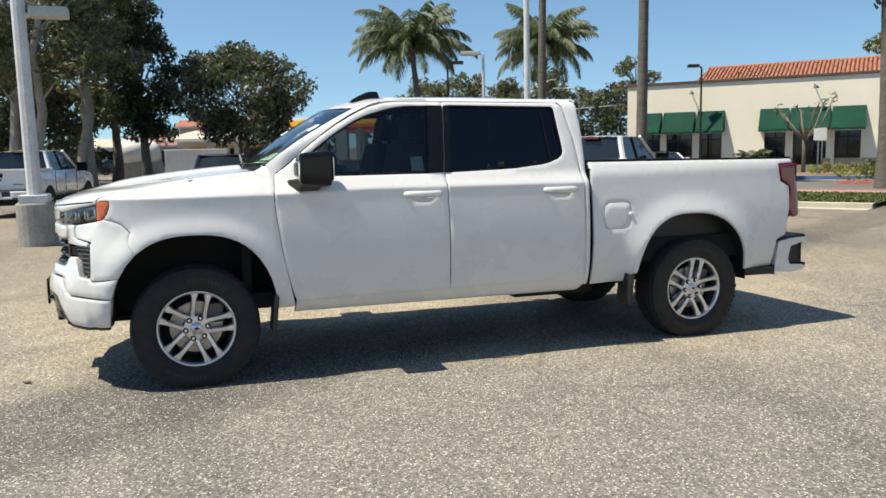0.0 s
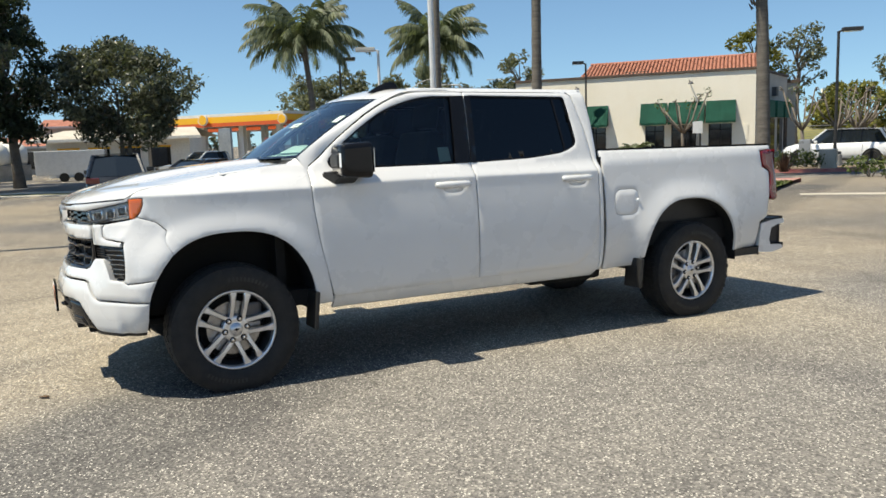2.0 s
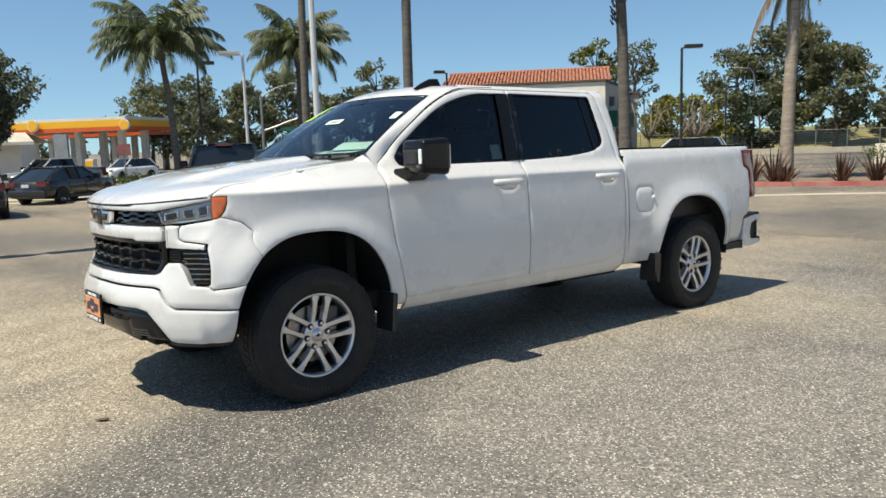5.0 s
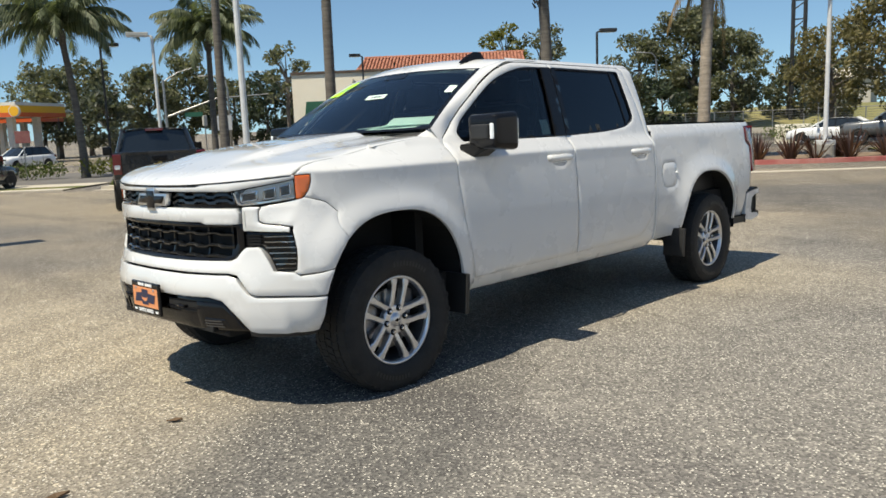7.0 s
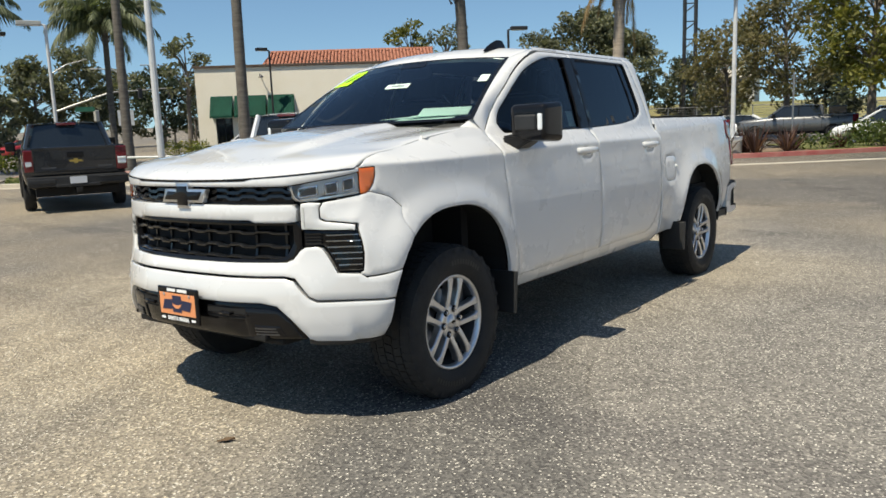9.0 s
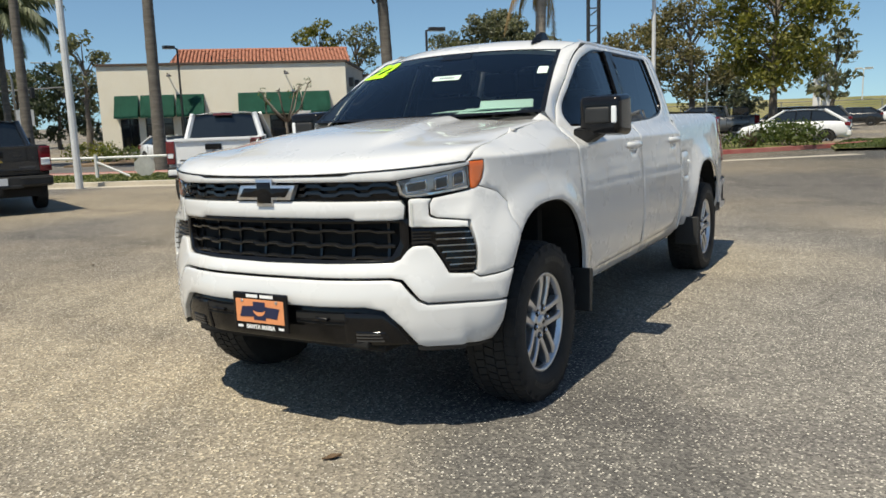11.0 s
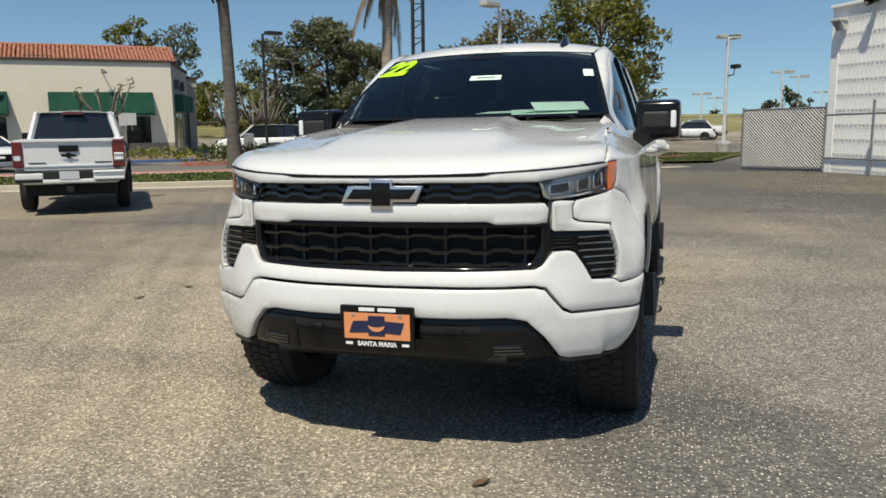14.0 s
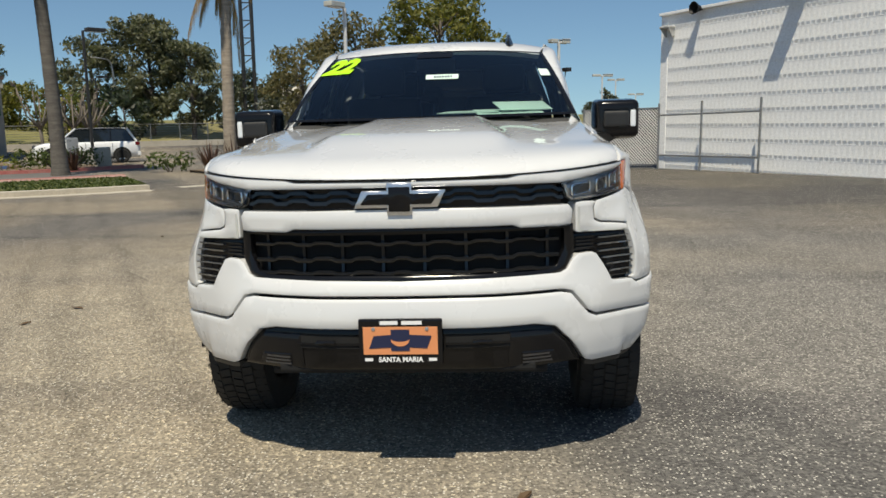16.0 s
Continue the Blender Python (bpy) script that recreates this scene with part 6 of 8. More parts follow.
horn = thing("wall_speaker", wall_e.matrix_world @ pose(1.36, -0.02, 4.52), "round dark loudspeaker under the wall cap", "loudspeaker")
part("bell", moved(lathe([(0.05, 0.0), (0.09, 0.12), (0.17, 0.30), (0.18, 0.31)], 16), pose(0, 0, 0, 90, 0, 0)), DARKMETAL, horn)
# unseen plate, its form made up to throw the slanting shadow down the wall
arm_ = thing("unseen_roof_plate", wall_e.matrix_world @ pose(4.75, -0.02, 4.50), "unseen flat plate at the wall top, placed for its shadow", "bracket")
part("plate", box(-0.23, -0.60, 0.06, 0.23, 0.02, 0.12), ALLOY_DARK, arm_)

fence = thing("pipe_fence", pose(0, 0, 0), "galvanised pipe rails before the white wall", "fence")
GALV = mottled("galvanised_pipe", (0.30, 0.30, 0.29), (0.40, 0.40, 0.39), 6, 0.45, 0.1, 0.002, 60, 0.8)
fl = [(20.45, -5.03), (18.92, -5.90), (17.10, -6.93)]
for x, y in fl:
    part("post", tube([(x, y, gz(x, y) - 0.1), (x, y, gz(x, y) + 1.95)], 0.032, 10), GALV, fence)
for h in (0.42, 1.60):
    part("rail", tube([(x, y, gz(x, y) + h) for x, y in fl], 0.027, 8), GALV, fence)
gate = thing("slatted_gate", pose(0, 0, 0), "chain-link gate woven with pale diagonal slats", "gate")
g0, g1 = Vector((22.75, -3.05, gz(22.7, -3) + 0.06)), Vector((21.30, -5.30, gz(21.3, -5.3) + 0.06))
gu = (g1 - g0).normalized()
gl = (g1 - g0).length
GH = 1.78
SLAT = mottled("pale_plastic_slat", (0.64, 0.63, 0.60), (0.74, 0.73, 0.69), 2, 0.6, 0.1, 0.003, 30)
for a in (0.0, gl):
    p = g0 + gu * a
    part("gate_post", tube([p - Vector((0, 0, 0.1)), p + Vector((0, 0, GH + 0.06))], 0.035, 10), GALV, gate)
for h in (0.04, GH):
    part("gate_rail", tube([g0 + Vector((0, 0, h)), g1 + Vector((0, 0, h))], 0.022, 8), GALV, gate)
part("gate_back", loft([[g0 + Vector((0.03, -0.02, 0.06)), g1 + Vector((0.03, -0.02, 0.06))], [g0 + Vector((0.03, -0.02, GH)), g1 + Vector((0.03, -0.02, GH))]]), ALLOY_DARK, gate)
k = -GH
while k < gl:
    s0, s1 = max(0.0, k), min(gl, k + GH)
    if s1 - s0 > 0.03:
        z0, z1 = s0 - k, s1 - k
        a, b = g0 + gu * (gl - s0), g0 + gu * (gl - s1)
        n = Vector((gu.y, -gu.x, 0))
        n = n if n.x < 0 else -n
        lift = Vector((0, 0, 0.028))
        bm = loft([[a + Vector((0, 0, z0)) - lift, b + Vector((0, 0, z1)) - lift], [a + n * 0.008 + Vector((0, 0, z0)), b + n * 0.008 + Vector((0, 0, z1))], [a + Vector((0, 0, z0)) + lift, b + Vector((0, 0, z1)) + lift]])
        part("slat", bm, SLAT, gate)
    k += 0.098

# ---- trees, palms and shrubs ----
def leaf_mat(name, dark, light, rough=0.55):
    m = Mat(name, dark, rough)
    g = m.node("NewGeometry")
    c = m.ramp(g.outputs["Random Per Island"], [(0.0, dark), (0.6, tuple((a + b) / 2 for a, b in zip(dark, light))), (1.0, light)])
    c = m.mix(0.6, c, m.ramp(m.noise(0.9, 3, 0.6), [(0.35, (0.65, 0.65, 0.65)), (0.65, (1.25, 1.25, 1.2))]), "MULTIPLY")
    m.colour(c)
    # leaves let some light through
    tr, mx = m.node("BsdfTranslucent"), m.t.nodes.new("ShaderNodeMixShader")
    m.link(m.mix(1.0, c, (1.25, 1.3, 0.8), "MULTIPLY"), tr.inputs["Color"])
    mx.inputs[0].default_value = 0.38
    m.link(m.b.outputs["BSDF"], mx.inputs[1])
    m.link(tr.outputs["BSDF"], mx.inputs[2])
    m.link(mx.outputs["Shader"], m.t.nodes["Material Output"].inputs["Surface"])
    return m.m


LEAF_EUC = leaf_mat("eucalyptus_leaves", (0.055, 0.066, 0.038), (0.215, 0.215, 0.125))
LEAF_OLIVE = leaf_mat("yellow_green_leaves", (0.07, 0.085, 0.015), (0.24, 0.22, 0.045))
LEAF_DARK = leaf_mat("dark_leaves", (0.018, 0.030, 0.018), (0.060, 0.080, 0.042))
LEAF_FICUS = leaf_mat("glossy_leaves", (0.028, 0.038, 0.024), (0.17, 0.18, 0.125), 0.35)
LEAF_MIXED = leaf_mat("brown_green_leaves", (0.080, 0.078, 0.032), (0.23, 0.19, 0.085))
LEAF_HEDGE = leaf_mat("hedge_leaves", (0.035, 0.060, 0.012), (0.12, 0.15, 0.035))
LEAF_YELLOW = leaf_mat("yellow_shrub_leaves", (0.12, 0.14, 0.02), (0.34, 0.33, 0.05))
LEAF_RED = leaf_mat("purple_flax_leaves", (0.045, 0.022, 0.020), (0.16, 0.085, 0.065))
FROND = leaf_mat("palm_fronds", (0.050, 0.070, 0.038), (0.20, 0.225, 0.135))
DEADFROND = leaf_mat("dry_palm_fronds", (0.20, 0.13, 0.06), (0.38, 0.27, 0.14), 0.8)
BARK = mottled("grey_bark", (0.12, 0.10, 0.08), (0.20, 0.17, 0.14), 1.5, 0.9, 0.6, 0.03, 12)
BARK_PALE = mottled("pale_bark", (0.26, 0.23, 0.19), (0.36, 0.33, 0.28), 1.5, 0.85, 0.5, 0.02, 9)
def palm_bark(name, a, b):
    m = Mat(name, a, 0.9)
    vec = m.coords((1, 1, 7))
    n = m.noise(1.3, 4, 0.6, vec)
    m.colour(m.mix(0.7, m.ramp(n, [(0.3, a), (0.7, b)]), m.ramp(m.noise(9, 5, 0.7), [(0.3, (0.7,) * 3), (0.7, (1.15,) * 3)]), "MULTIPLY"))
    m.bump(n, 0.7, 0.03)
    return m.m


PALMBARK = palm_bark("palm_bark", (0.085, 0.075, 0.065), (0.155, 0.14, 0.12))
PALMBARK_PALE = palm_bark("pale_palm_bark", (0.22, 0.18, 0.14), (0.36, 0.31, 0.25))


def leaves_mesh(name, clumps, per, size, seed, mat_, parent, flat=0.55, label="", kind=""):
    """Many small leaves in soft-edged clumps (x, y, z, radius, squash)."""
    rng = np.random.default_rng(seed)
    P, F = [], []
    base = 0
    for cx, cy, cz, r, sq in clumps:
        n = int(per * (r ** 2))
        d = rng.normal(size=(n, 3))
        d /= np.linalg.norm(d, axis=1)[:, None]
        rad = r * (0.45 + 0.60 * rng.random(n) ** 0.55) * (1 + 0.22 * np.sin(d[:, 0] * 5 + seed) * np.cos(d[:, 1] * 4 + d[:, 2] * 5))
        c = d * rad[:, None] * np.array((1, 1, sq)) + np.array((cx, cy, cz))
        nrm = d * flat + rng.normal(size=(n, 3)) * 0.75
        nrm /= np.linalg.norm(nrm, axis=1)[:, None]
        up = rng.normal(size=(n, 3))
        a = np.cross(nrm, up)
        a /= np.linalg.norm(a, axis=1)[:, None] + 1e-9
        b = np.cross(nrm, a)
        s = size * (0.55 + 0.9 * rng.random(n))[:, None]
        quad = np.stack([c - a * s, c - b * s * 0.42, c + a * s, c + b * s * 0.42], 1)
        P.append(quad.reshape(-1, 3))
        idx = np.arange(n)[:, None] * 4 + np.arange(4)[None] + base
        F.append(idx)
        base += n * 4
    P, F = np.concatenate(P), np.concatenate(F)
    me = bpy.data.meshes.new(name)
    me.from_pydata(P.tolist(), [], F.tolist())
    me.materials.append(mat_)
    ob = new(name, me)
    if parent:
        ob.parent = parent
    if label:
        ob["label"] = label
    return ob


def tree(name, x, y, height, spread, leaf, bark, seed, label, lean=0.0, base=0.32, dens=1.0, leaf_size=0.26, clumps=26, trunks=1, slim=1.0, squash=0.75, up=0.0):
    """A tree: tapered trunk, limbs that fork, leaves in uneven clumps at the limb ends with gaps between."""
    clumps = int(clumps * 1.35)
    rng = random.Random(seed)
    t = thing(name, at(x, y, rng.uniform(0, 360), up), label, "tree")
    bm = bmesh.new()
    tips = []
    for k in range(trunks):
        a0 = rng.uniform(0, 6.28)
        ofs = Vector((math.cos(a0), math.sin(a0), 0)) * (0.35 * k)
        top = Vector((rng.uniform(-1, 1) * lean + ofs.x * 3, rng.uniform(-1, 1) * lean + ofs.y * 3, height * 0.80))
        r0 = height * 0.022 * (1 if trunks == 1 else 0.7)
        pts = [ofs + (top - ofs) * f + Vector((rng.uniform(-1, 1), rng.uniform(-1, 1), 0)) * height * 0.018 * (f > 0) for f in (0, 0.12, 0.3, 0.5, 0.7, 0.88, 1.0)]
        pts[0].z = -0.4
        tube(pts, [r0 * 1.5, r0 * 1.1, r0 * 0.9, r0 * 0.7, r0 * 0.5, r0 * 0.3, r0 * 0.12], 8, bm)
        for i in range(clumps // trunks):
            f = base + (1 - base) * (i + rng.random()) / (clumps // trunks)
            root = ofs + (top - ofs) * min(0.95, f * 0.9)
            a = rng.uniform(0, 6.283) + i * 2.4
            env = math.sin(math.pi * min(1, max(0.08, (f - base * 0.75) / (1.06 - base * 0.75)))) ** 0.6
            reach = spread * 0.72 * env * rng.uniform(0.45, 1.0)
            tip = Vector((root.x + math.cos(a) * reach, root.y + math.sin(a) * reach, height * (f * 0.87 + 0.02) + rng.uniform(-0.02, 0.05) * height))
            midp = (root + tip) / 2 + Vector((0, 0, -0.04 * reach + 0.3))
            tube([root, midp, tip], [r0 * 0.30, r0 * 0.18, r0 * 0.05], 5, bm, caps=False)
            cr = spread * rng.uniform(0.14, 0.29) * slim
            tips.append((tip.x, tip.y, tip.z, cr, squash))
            if rng.random() < 0.6:
                tips.append((tip.x + rng.uniform(-1, 1) * cr, tip.y + rng.uniform(-1, 1) * cr, tip.z + rng.uniform(-0.3, 0.6) * cr, cr * 0.6, squash))
    part("trunk", bm, bark, t, smooth=True)
    leaves_mesh("crown", tips, 95 * dens * (0.26 / leaf_size) ** 1.4, leaf_size, seed, leaf, t)
    return t


def frond(bm, root, az, rise, length, droop, rng, leaf_len=0.62, n=26, hang=0.75, spread=0.5):
    """One feather frond: a bent rib with leaflets on both sides."""
    d = Vector((math.cos(az), math.sin(az), 0))
    s = Vector((-d.y, d.x, 0))
    rib = []
    for i in range(n + 1):
        f = i / n
        ang = rise - droop * f ** 1.35
        if i == 0:
            p = Vector(root)
        else:
            p = rib[-1] + (d * math.cos(ang) + Vector((0, 0, math.sin(ang)))) * (length / n)
        rib.append(p)
    for i in range(n):
        a, b = rib[i], rib[i + 1]
        w = 0.030 * (1 - i / n) + 0.006
        vs = [bm.verts.new(q) for q in (a - s * w, a + s * w, b + s * w * 0.9, b - s * w * 0.9)]
        bm.faces.new(vs)
        if i < 2:
            continue
        f = i / n
        L = leaf_len * (0.45 + 0.9 * math.sin(math.pi * min(1, f * 0.95 + 0.08))) * rng.uniform(0.8, 1.1)
        fw = (b - a).normalized()
        for sg in (-1, 1):
            for h in (0.0, 0.5):
                q0 = a + (b - a) * h
                out = (s * sg * spread + fw * 0.55 + Vector((0, 0, -hang * rng.uniform(0.4, 1.2)))).normalized()
                m = q0 + out * L * 0.5 + Vector((0, 0, 0.05 * L))
                e = q0 + out * L + Vector((0, 0, -0.25 * L * hang))
                wv = fw * 0.040
                vs = [bm.verts.new(q) for q in (q0 - wv, q0 + wv, m + wv * 1.1, m - wv * 1.1)]
                bm.faces.new(vs)
                v5 = bm.verts.new(e)
                bm.faces.new((vs[3], vs[2], v5))


def palm(x, y, trunk_h, r, seed, label, bark, lean=(0, 0), fronds=26, length=3.2, skirt=0, crown=True, name="palm_tree", leaf_len=0.62, boots=0.9):
    rng = random.Random(seed)
    t = thing(name, at(x, y), label, "palm tree")
    pts, rad = [], []
    for i in range(26):
        f = i / 25
        bend = f * f
        pts.append((lean[0] * bend, lean[1] * bend, -0.4 + (trunk_h + 0.4) * f))
        base_flare = 1 + 0.55 * math.exp(-f * 14)
        rad.append(r * base_flare * (1 - 0.28 * f) * (1 + 0.035 * (i % 2)))
    rad[-3], rad[-2], rad[-1] = r * 0.95, r * 1.05, r * 0.7
    part("trunk", tube(pts, rad, 14), bark, t, smooth=True)
    top = Vector(pts[-1])
    # old leaf bases below the crown
    bm = bmesh.new()
    count = int(boots * 24)
    for i in range(count):
        a = i * 2.4
        z = top.z - boots + (boots + 0.09) * i / count
        p = Vector((top.x + math.cos(a) * r * 0.75, top.y + math.sin(a) * r * 0.75, z))
        tube([p, p + Vector((math.cos(a) * 0.14, math.sin(a) * 0.14, 0.22))], [0.06, 0.02], 5, bm)
    part("leaf_base_ring", bm, bark, t)
    if crown:
        bm = bmesh.new()
        for i in range(fronds):
            f = i / fronds
            frond(bm, top, i * 2.399 + rng.uniform(-0.2, 0.2), 1.45 - 1.30 * f + rng.uniform(-0.1, 0.1), length * rng.uniform(0.85, 1.1), 1.30 + 0.45 * f + rng.uniform(-0.2, 0.2), rng, leaf_len)
        part("frond_crown", bm, FROND, t)
    if skirt:
        bm = bmesh.new()
        for i in range(skirt):
            a = rng.uniform(0, 6.28)
            frond(bm, top + Vector((0, 0, rng.uniform(-0.9, -0.2))), a, -1.0 + rng.uniform(-0.3, 0.2), 4.2 * rng.uniform(0.6, 1.1), 0.55, rng, 0.5, 20, 1.2, 0.3)
        part("dry_skirt", bm, DEADFROND, t, "dry brown hanging fronds")
    return t


# palms along the street: two full queen palms, and tall bare trunks
palm(13.6, 37.3, 7.5, 0.20, 3, "queen palm with a full arching green crown", PALMBARK, (-0.5, 0.1), 34, 3.9, leaf_len=0.78)
palm(22.1, 39.0, 7.8, 0.20, 5, "queen palm with a full arching green crown", PALMBARK, (0.2, 0.2), 34, 3.8, leaf_len=0.75)
palm(18.3, 31.5, 13.5, 0.23, 7, "tall palm with a slender grey ringed trunk", PALMBARK, (0.25, 0.1), 26, 3.0)
palm(20.37, 25.4, 12.5, 0.26, 9, "tall palm with a dark grey ringed trunk", PALMBARK, (0.10, -0.05), 26, 3.0)
palm(24.94, 16.33, 9.4, 0.27, 11, "tall palm with a dark trunk flaring at its foot", PALMBARK, (-0.15, 0.25), 26, 3.0, boots=2.9)
palm(27.38, 10.55, 9.2, 0.25, 13, "tall palm with a pale trunk and a dry brown skirt", PALMBARK_PALE, (0.5, -0.1), 26, 3.0, skirt=9, boots=2.4)


def polar(ex, ey, az, d):
    return ex + d * math.cos(radians(az)), ey + d * math.sin(radians(az))


# big trees: behind the lot to the left, along the street, behind the shop and the drive
TREES = [
    # eye x, y, azimuth, distance, height, spread, leaf, bark, seed, label, options
    (0, -6, 99.0, 46, 17.0, 5.5, LEAF_EUC, BARK_PALE, 21, "tall eucalyptus with several pale trunks", dict(trunks=3, clumps=36, lean=1.2, leaf_size=0.16, base=0.35)),
    (0, -6, 95.2, 50, 18.0, 5.2, LEAF_EUC, BARK_PALE, 22, "tall eucalyptus with pale forked trunks", dict(trunks=2, clumps=34, lean=1.0, leaf_size=0.16, base=0.40)),
    (0, -6, 91.6, 55, 12.6, 3.6, LEAF_DARK, BARK, 23, "dense dark evergreen with a straight trunk", dict(clumps=34, base=0.25, dens=1.4, leaf_size=0.16, slim=1.15)),
    (0, -6, 93.6, 60, 14.0, 3.6, LEAF_EUC, BARK, 24, "tall feathery tree among the eucalyptus", dict(clumps=26, base=0.3)),
    (0, -6, 85.5, 52, 8.7, 5.3, LEAF_FICUS, BARK, 25, "broad round-headed tree with forked dark limbs", dict(trunks=2, clumps=34, base=0.36, dens=1.25, leaf_size=0.15, squash=0.7)),
    (0, -6, 98.6, 60, 9.5, 4.6, LEAF_EUC, BARK, 52, "dense low eucalyptus behind the parked pickup", dict(clumps=30, leaf_size=0.20, base=0.05, dens=1.3)),
    (0, -6, 101.0, 52, 10.0, 4.2, LEAF_DARK, BARK, 53, "dark bushy tree behind the parked pickup", dict(clumps=28, leaf_size=0.20, base=0.05, dens=1.3)),
    (0, -6, 95.8, 68, 8.0, 3.6, LEAF_DARK, BARK, 54, "dark bushy tree between pale trunks", dict(clumps=24, leaf_size=0.20, base=0.10, dens=1.2)),
    (-1.7, -5.3, 71.3, 105, 11.5, 5.0, LEAF_EUC, BARK, 26, "open eucalyptus beyond the street", dict(clumps=22, dens=0.7, leaf_size=0.26)),
    (-1.7, -5.3, 68.6, 110, 12.5, 5.5, LEAF_EUC, BARK, 27, "open eucalyptus beyond the street", dict(clumps=24, dens=0.8, leaf_size=0.26)),
    (-1.7, -5.3, 73.9, 120, 8.0, 2.2, LEAF_DARK, BARK, 28, "small dark conifer behind the station", dict(clumps=14, dens=1.0, leaf_size=0.26, base=0.1)),
    (-1.7, -5.3, 75.8, 125, 7.2, 1.9, LEAF_DARK, BARK, 29, "small dark conifer behind the station", dict(clumps=12, dens=1.0, leaf_size=0.26, base=0.1)),
    (-2.9, -3.8, 63.9, 90, 9.8, 4.6, LEAF_EUC, BARK, 30, "round grey-green eucalyptus across the street", dict(clumps=26, leaf_size=0.24, base=0.2, dens=1.1)),
    (-2.9, -3.8, 61.2, 96, 11.8, 4.4, LEAF_EUC, BARK, 31, "round grey-green eucalyptus across the street", dict(clumps=26, leaf_size=0.24, base=0.2, dens=1.2)),
    (-2.9, -3.8, 58.4, 100, 9.5, 4.6, LEAF_EUC, BARK, 32, "grey-green eucalyptus across the street", dict(clumps=26, leaf_size=0.24, base=0.15)),
    (-2.9, -3.8, 56.2, 92, 9.0, 4.0, LEAF_DARK, BARK, 33, "dark tree beyond the junction", dict(clumps=22, leaf_size=0.24, base=0.12)),
    (-2.9, -3.8, 54.6, 74, 10.3, 3.0, LEAF_EUC, BARK, 34, "slender open eucalyptus beside the shop", dict(clumps=15, dens=0.7, leaf_size=0.22, base=0.50)),
    (-2.9, -3.8, 66.6, 84, 7.8, 3.6, LEAF_FICUS, BARK, 35, "bushy green tree across the street", dict(clumps=22, leaf_size=0.30, base=0.1)),
    (-2.9, -3.8, 69.6, 100, 10.0, 4.4, LEAF_EUC, BARK, 36, "grey-green eucalyptus across the street", dict(clumps=22, leaf_size=0.26, base=0.2)),
    (-3.6, -2.0, 37.9, 86, 13.0, 3.7, LEAF_OLIVE, BARK, 37, "yellow-green tree behind the tile roof", dict(clumps=18, dens=1.1, leaf_size=0.22, base=0.4)),
    (-3.6, -2.0, 35.4, 88, 13.2, 3.6, LEAF_EUC, BARK, 38, "open grey-green tree behind the tile roof", dict(clumps=16, dens=0.8, leaf_size=0.22, base=0.4)),
    (-3.8, -0.9, 28.2, 96, 12.6, 4.6, LEAF_EUC, BARK, 39, "large eucalyptus behind the fence", dict(clumps=26, leaf_size=0.24, base=0.25)),
    (-3.8, -0.9, 24.6, 96, 14.8, 5.8, LEAF_EUC, BARK, 40, "large round eucalyptus behind the fence", dict(clumps=40, leaf_size=0.24, base=0.2, dens=1.3)),
    (-3.8, -0.9, 21.9, 92, 11.6, 4.6, LEAF_EUC, BARK, 41, "large eucalyptus behind the fence", dict(clumps=30, leaf_size=0.24, base=0.15, dens=1.2)),
    (-3.8, -0.9, 18.6, 100, 8.6, 4.4, LEAF_FICUS, BARK, 42, "green tree behind the fence", dict(clumps=26, leaf_size=0.24, base=0.1)),
    (-3.8, -0.9, 32.4, 100, 7.4, 4.4, LEAF_OLIVE, BARK, 43, "yellow-green tree behind the fence", dict(clumps=22, leaf_size=0.24, base=0.1)),
    (-3.8, -0.9, 29.9, 84, 6.4, 3.4, LEAF_OLIVE, BARK, 44, "yellow-green shrubby tree on the bank", dict(clumps=20, leaf_size=0.30, base=0.1)),
    (-3.8, -0.9, 26.4, 86, 6.4, 3.4, LEAF_DARK, BARK, 45, "dark shrubby tree on the bank", dict(clumps=20, leaf_size=0.30, base=0.05)),
    (-3.8, -0.9, 15.6, 90, 7.8, 4.2, LEAF_FICUS, BARK, 46, "green tree behind the fence", dict(clumps=24, leaf_size=0.24, base=0.1)),
    (-3.6, -2.0, 15.8, 56, 8.0, 3.6, LEAF_MIXED, BARK, 47, "thin brownish-green street tree", dict(clumps=24, dens=0.75, leaf_size=0.16, base=0.3)),
    (-3.6, -2.0, 12.0, 52, 8.9, 3.7, LEAF_MIXED, BARK, 48, "thin brownish-green street tree", dict(clumps=28, dens=0.75, leaf_size=0.16, base=0.3)),
    (-3.6, -2.0, 6.6, 43, 9.2, 4.3, LEAF_OLIVE, BARK, 49, "leafy yellow-green tree beside the drive", dict(clumps=36, dens=0.95, leaf_size=0.14, base=0.33)),
    (-3.6, -2.0, 3.2, 62, 7.6, 2.6, LEAF_EUC, BARK, 50, "grey-green tree near the white sign", dict(clumps=16, dens=0.8, leaf_size=0.26, base=0.3)),
    (-3.6, -2.0, 9.3, 80, 6.8, 3.8, LEAF_FICUS, BARK, 51, "green tree behind the parked cars", dict(clumps=22, leaf_size=0.30, base=0.1)),
]
for ex, ey, az_, d, h, sp, leaf, bark, seed, label, opt in TREES:
    x, y = polar(ex, ey, az_, d)
    tree("tree", x, y, h, sp, leaf, bark, seed, label, **opt)
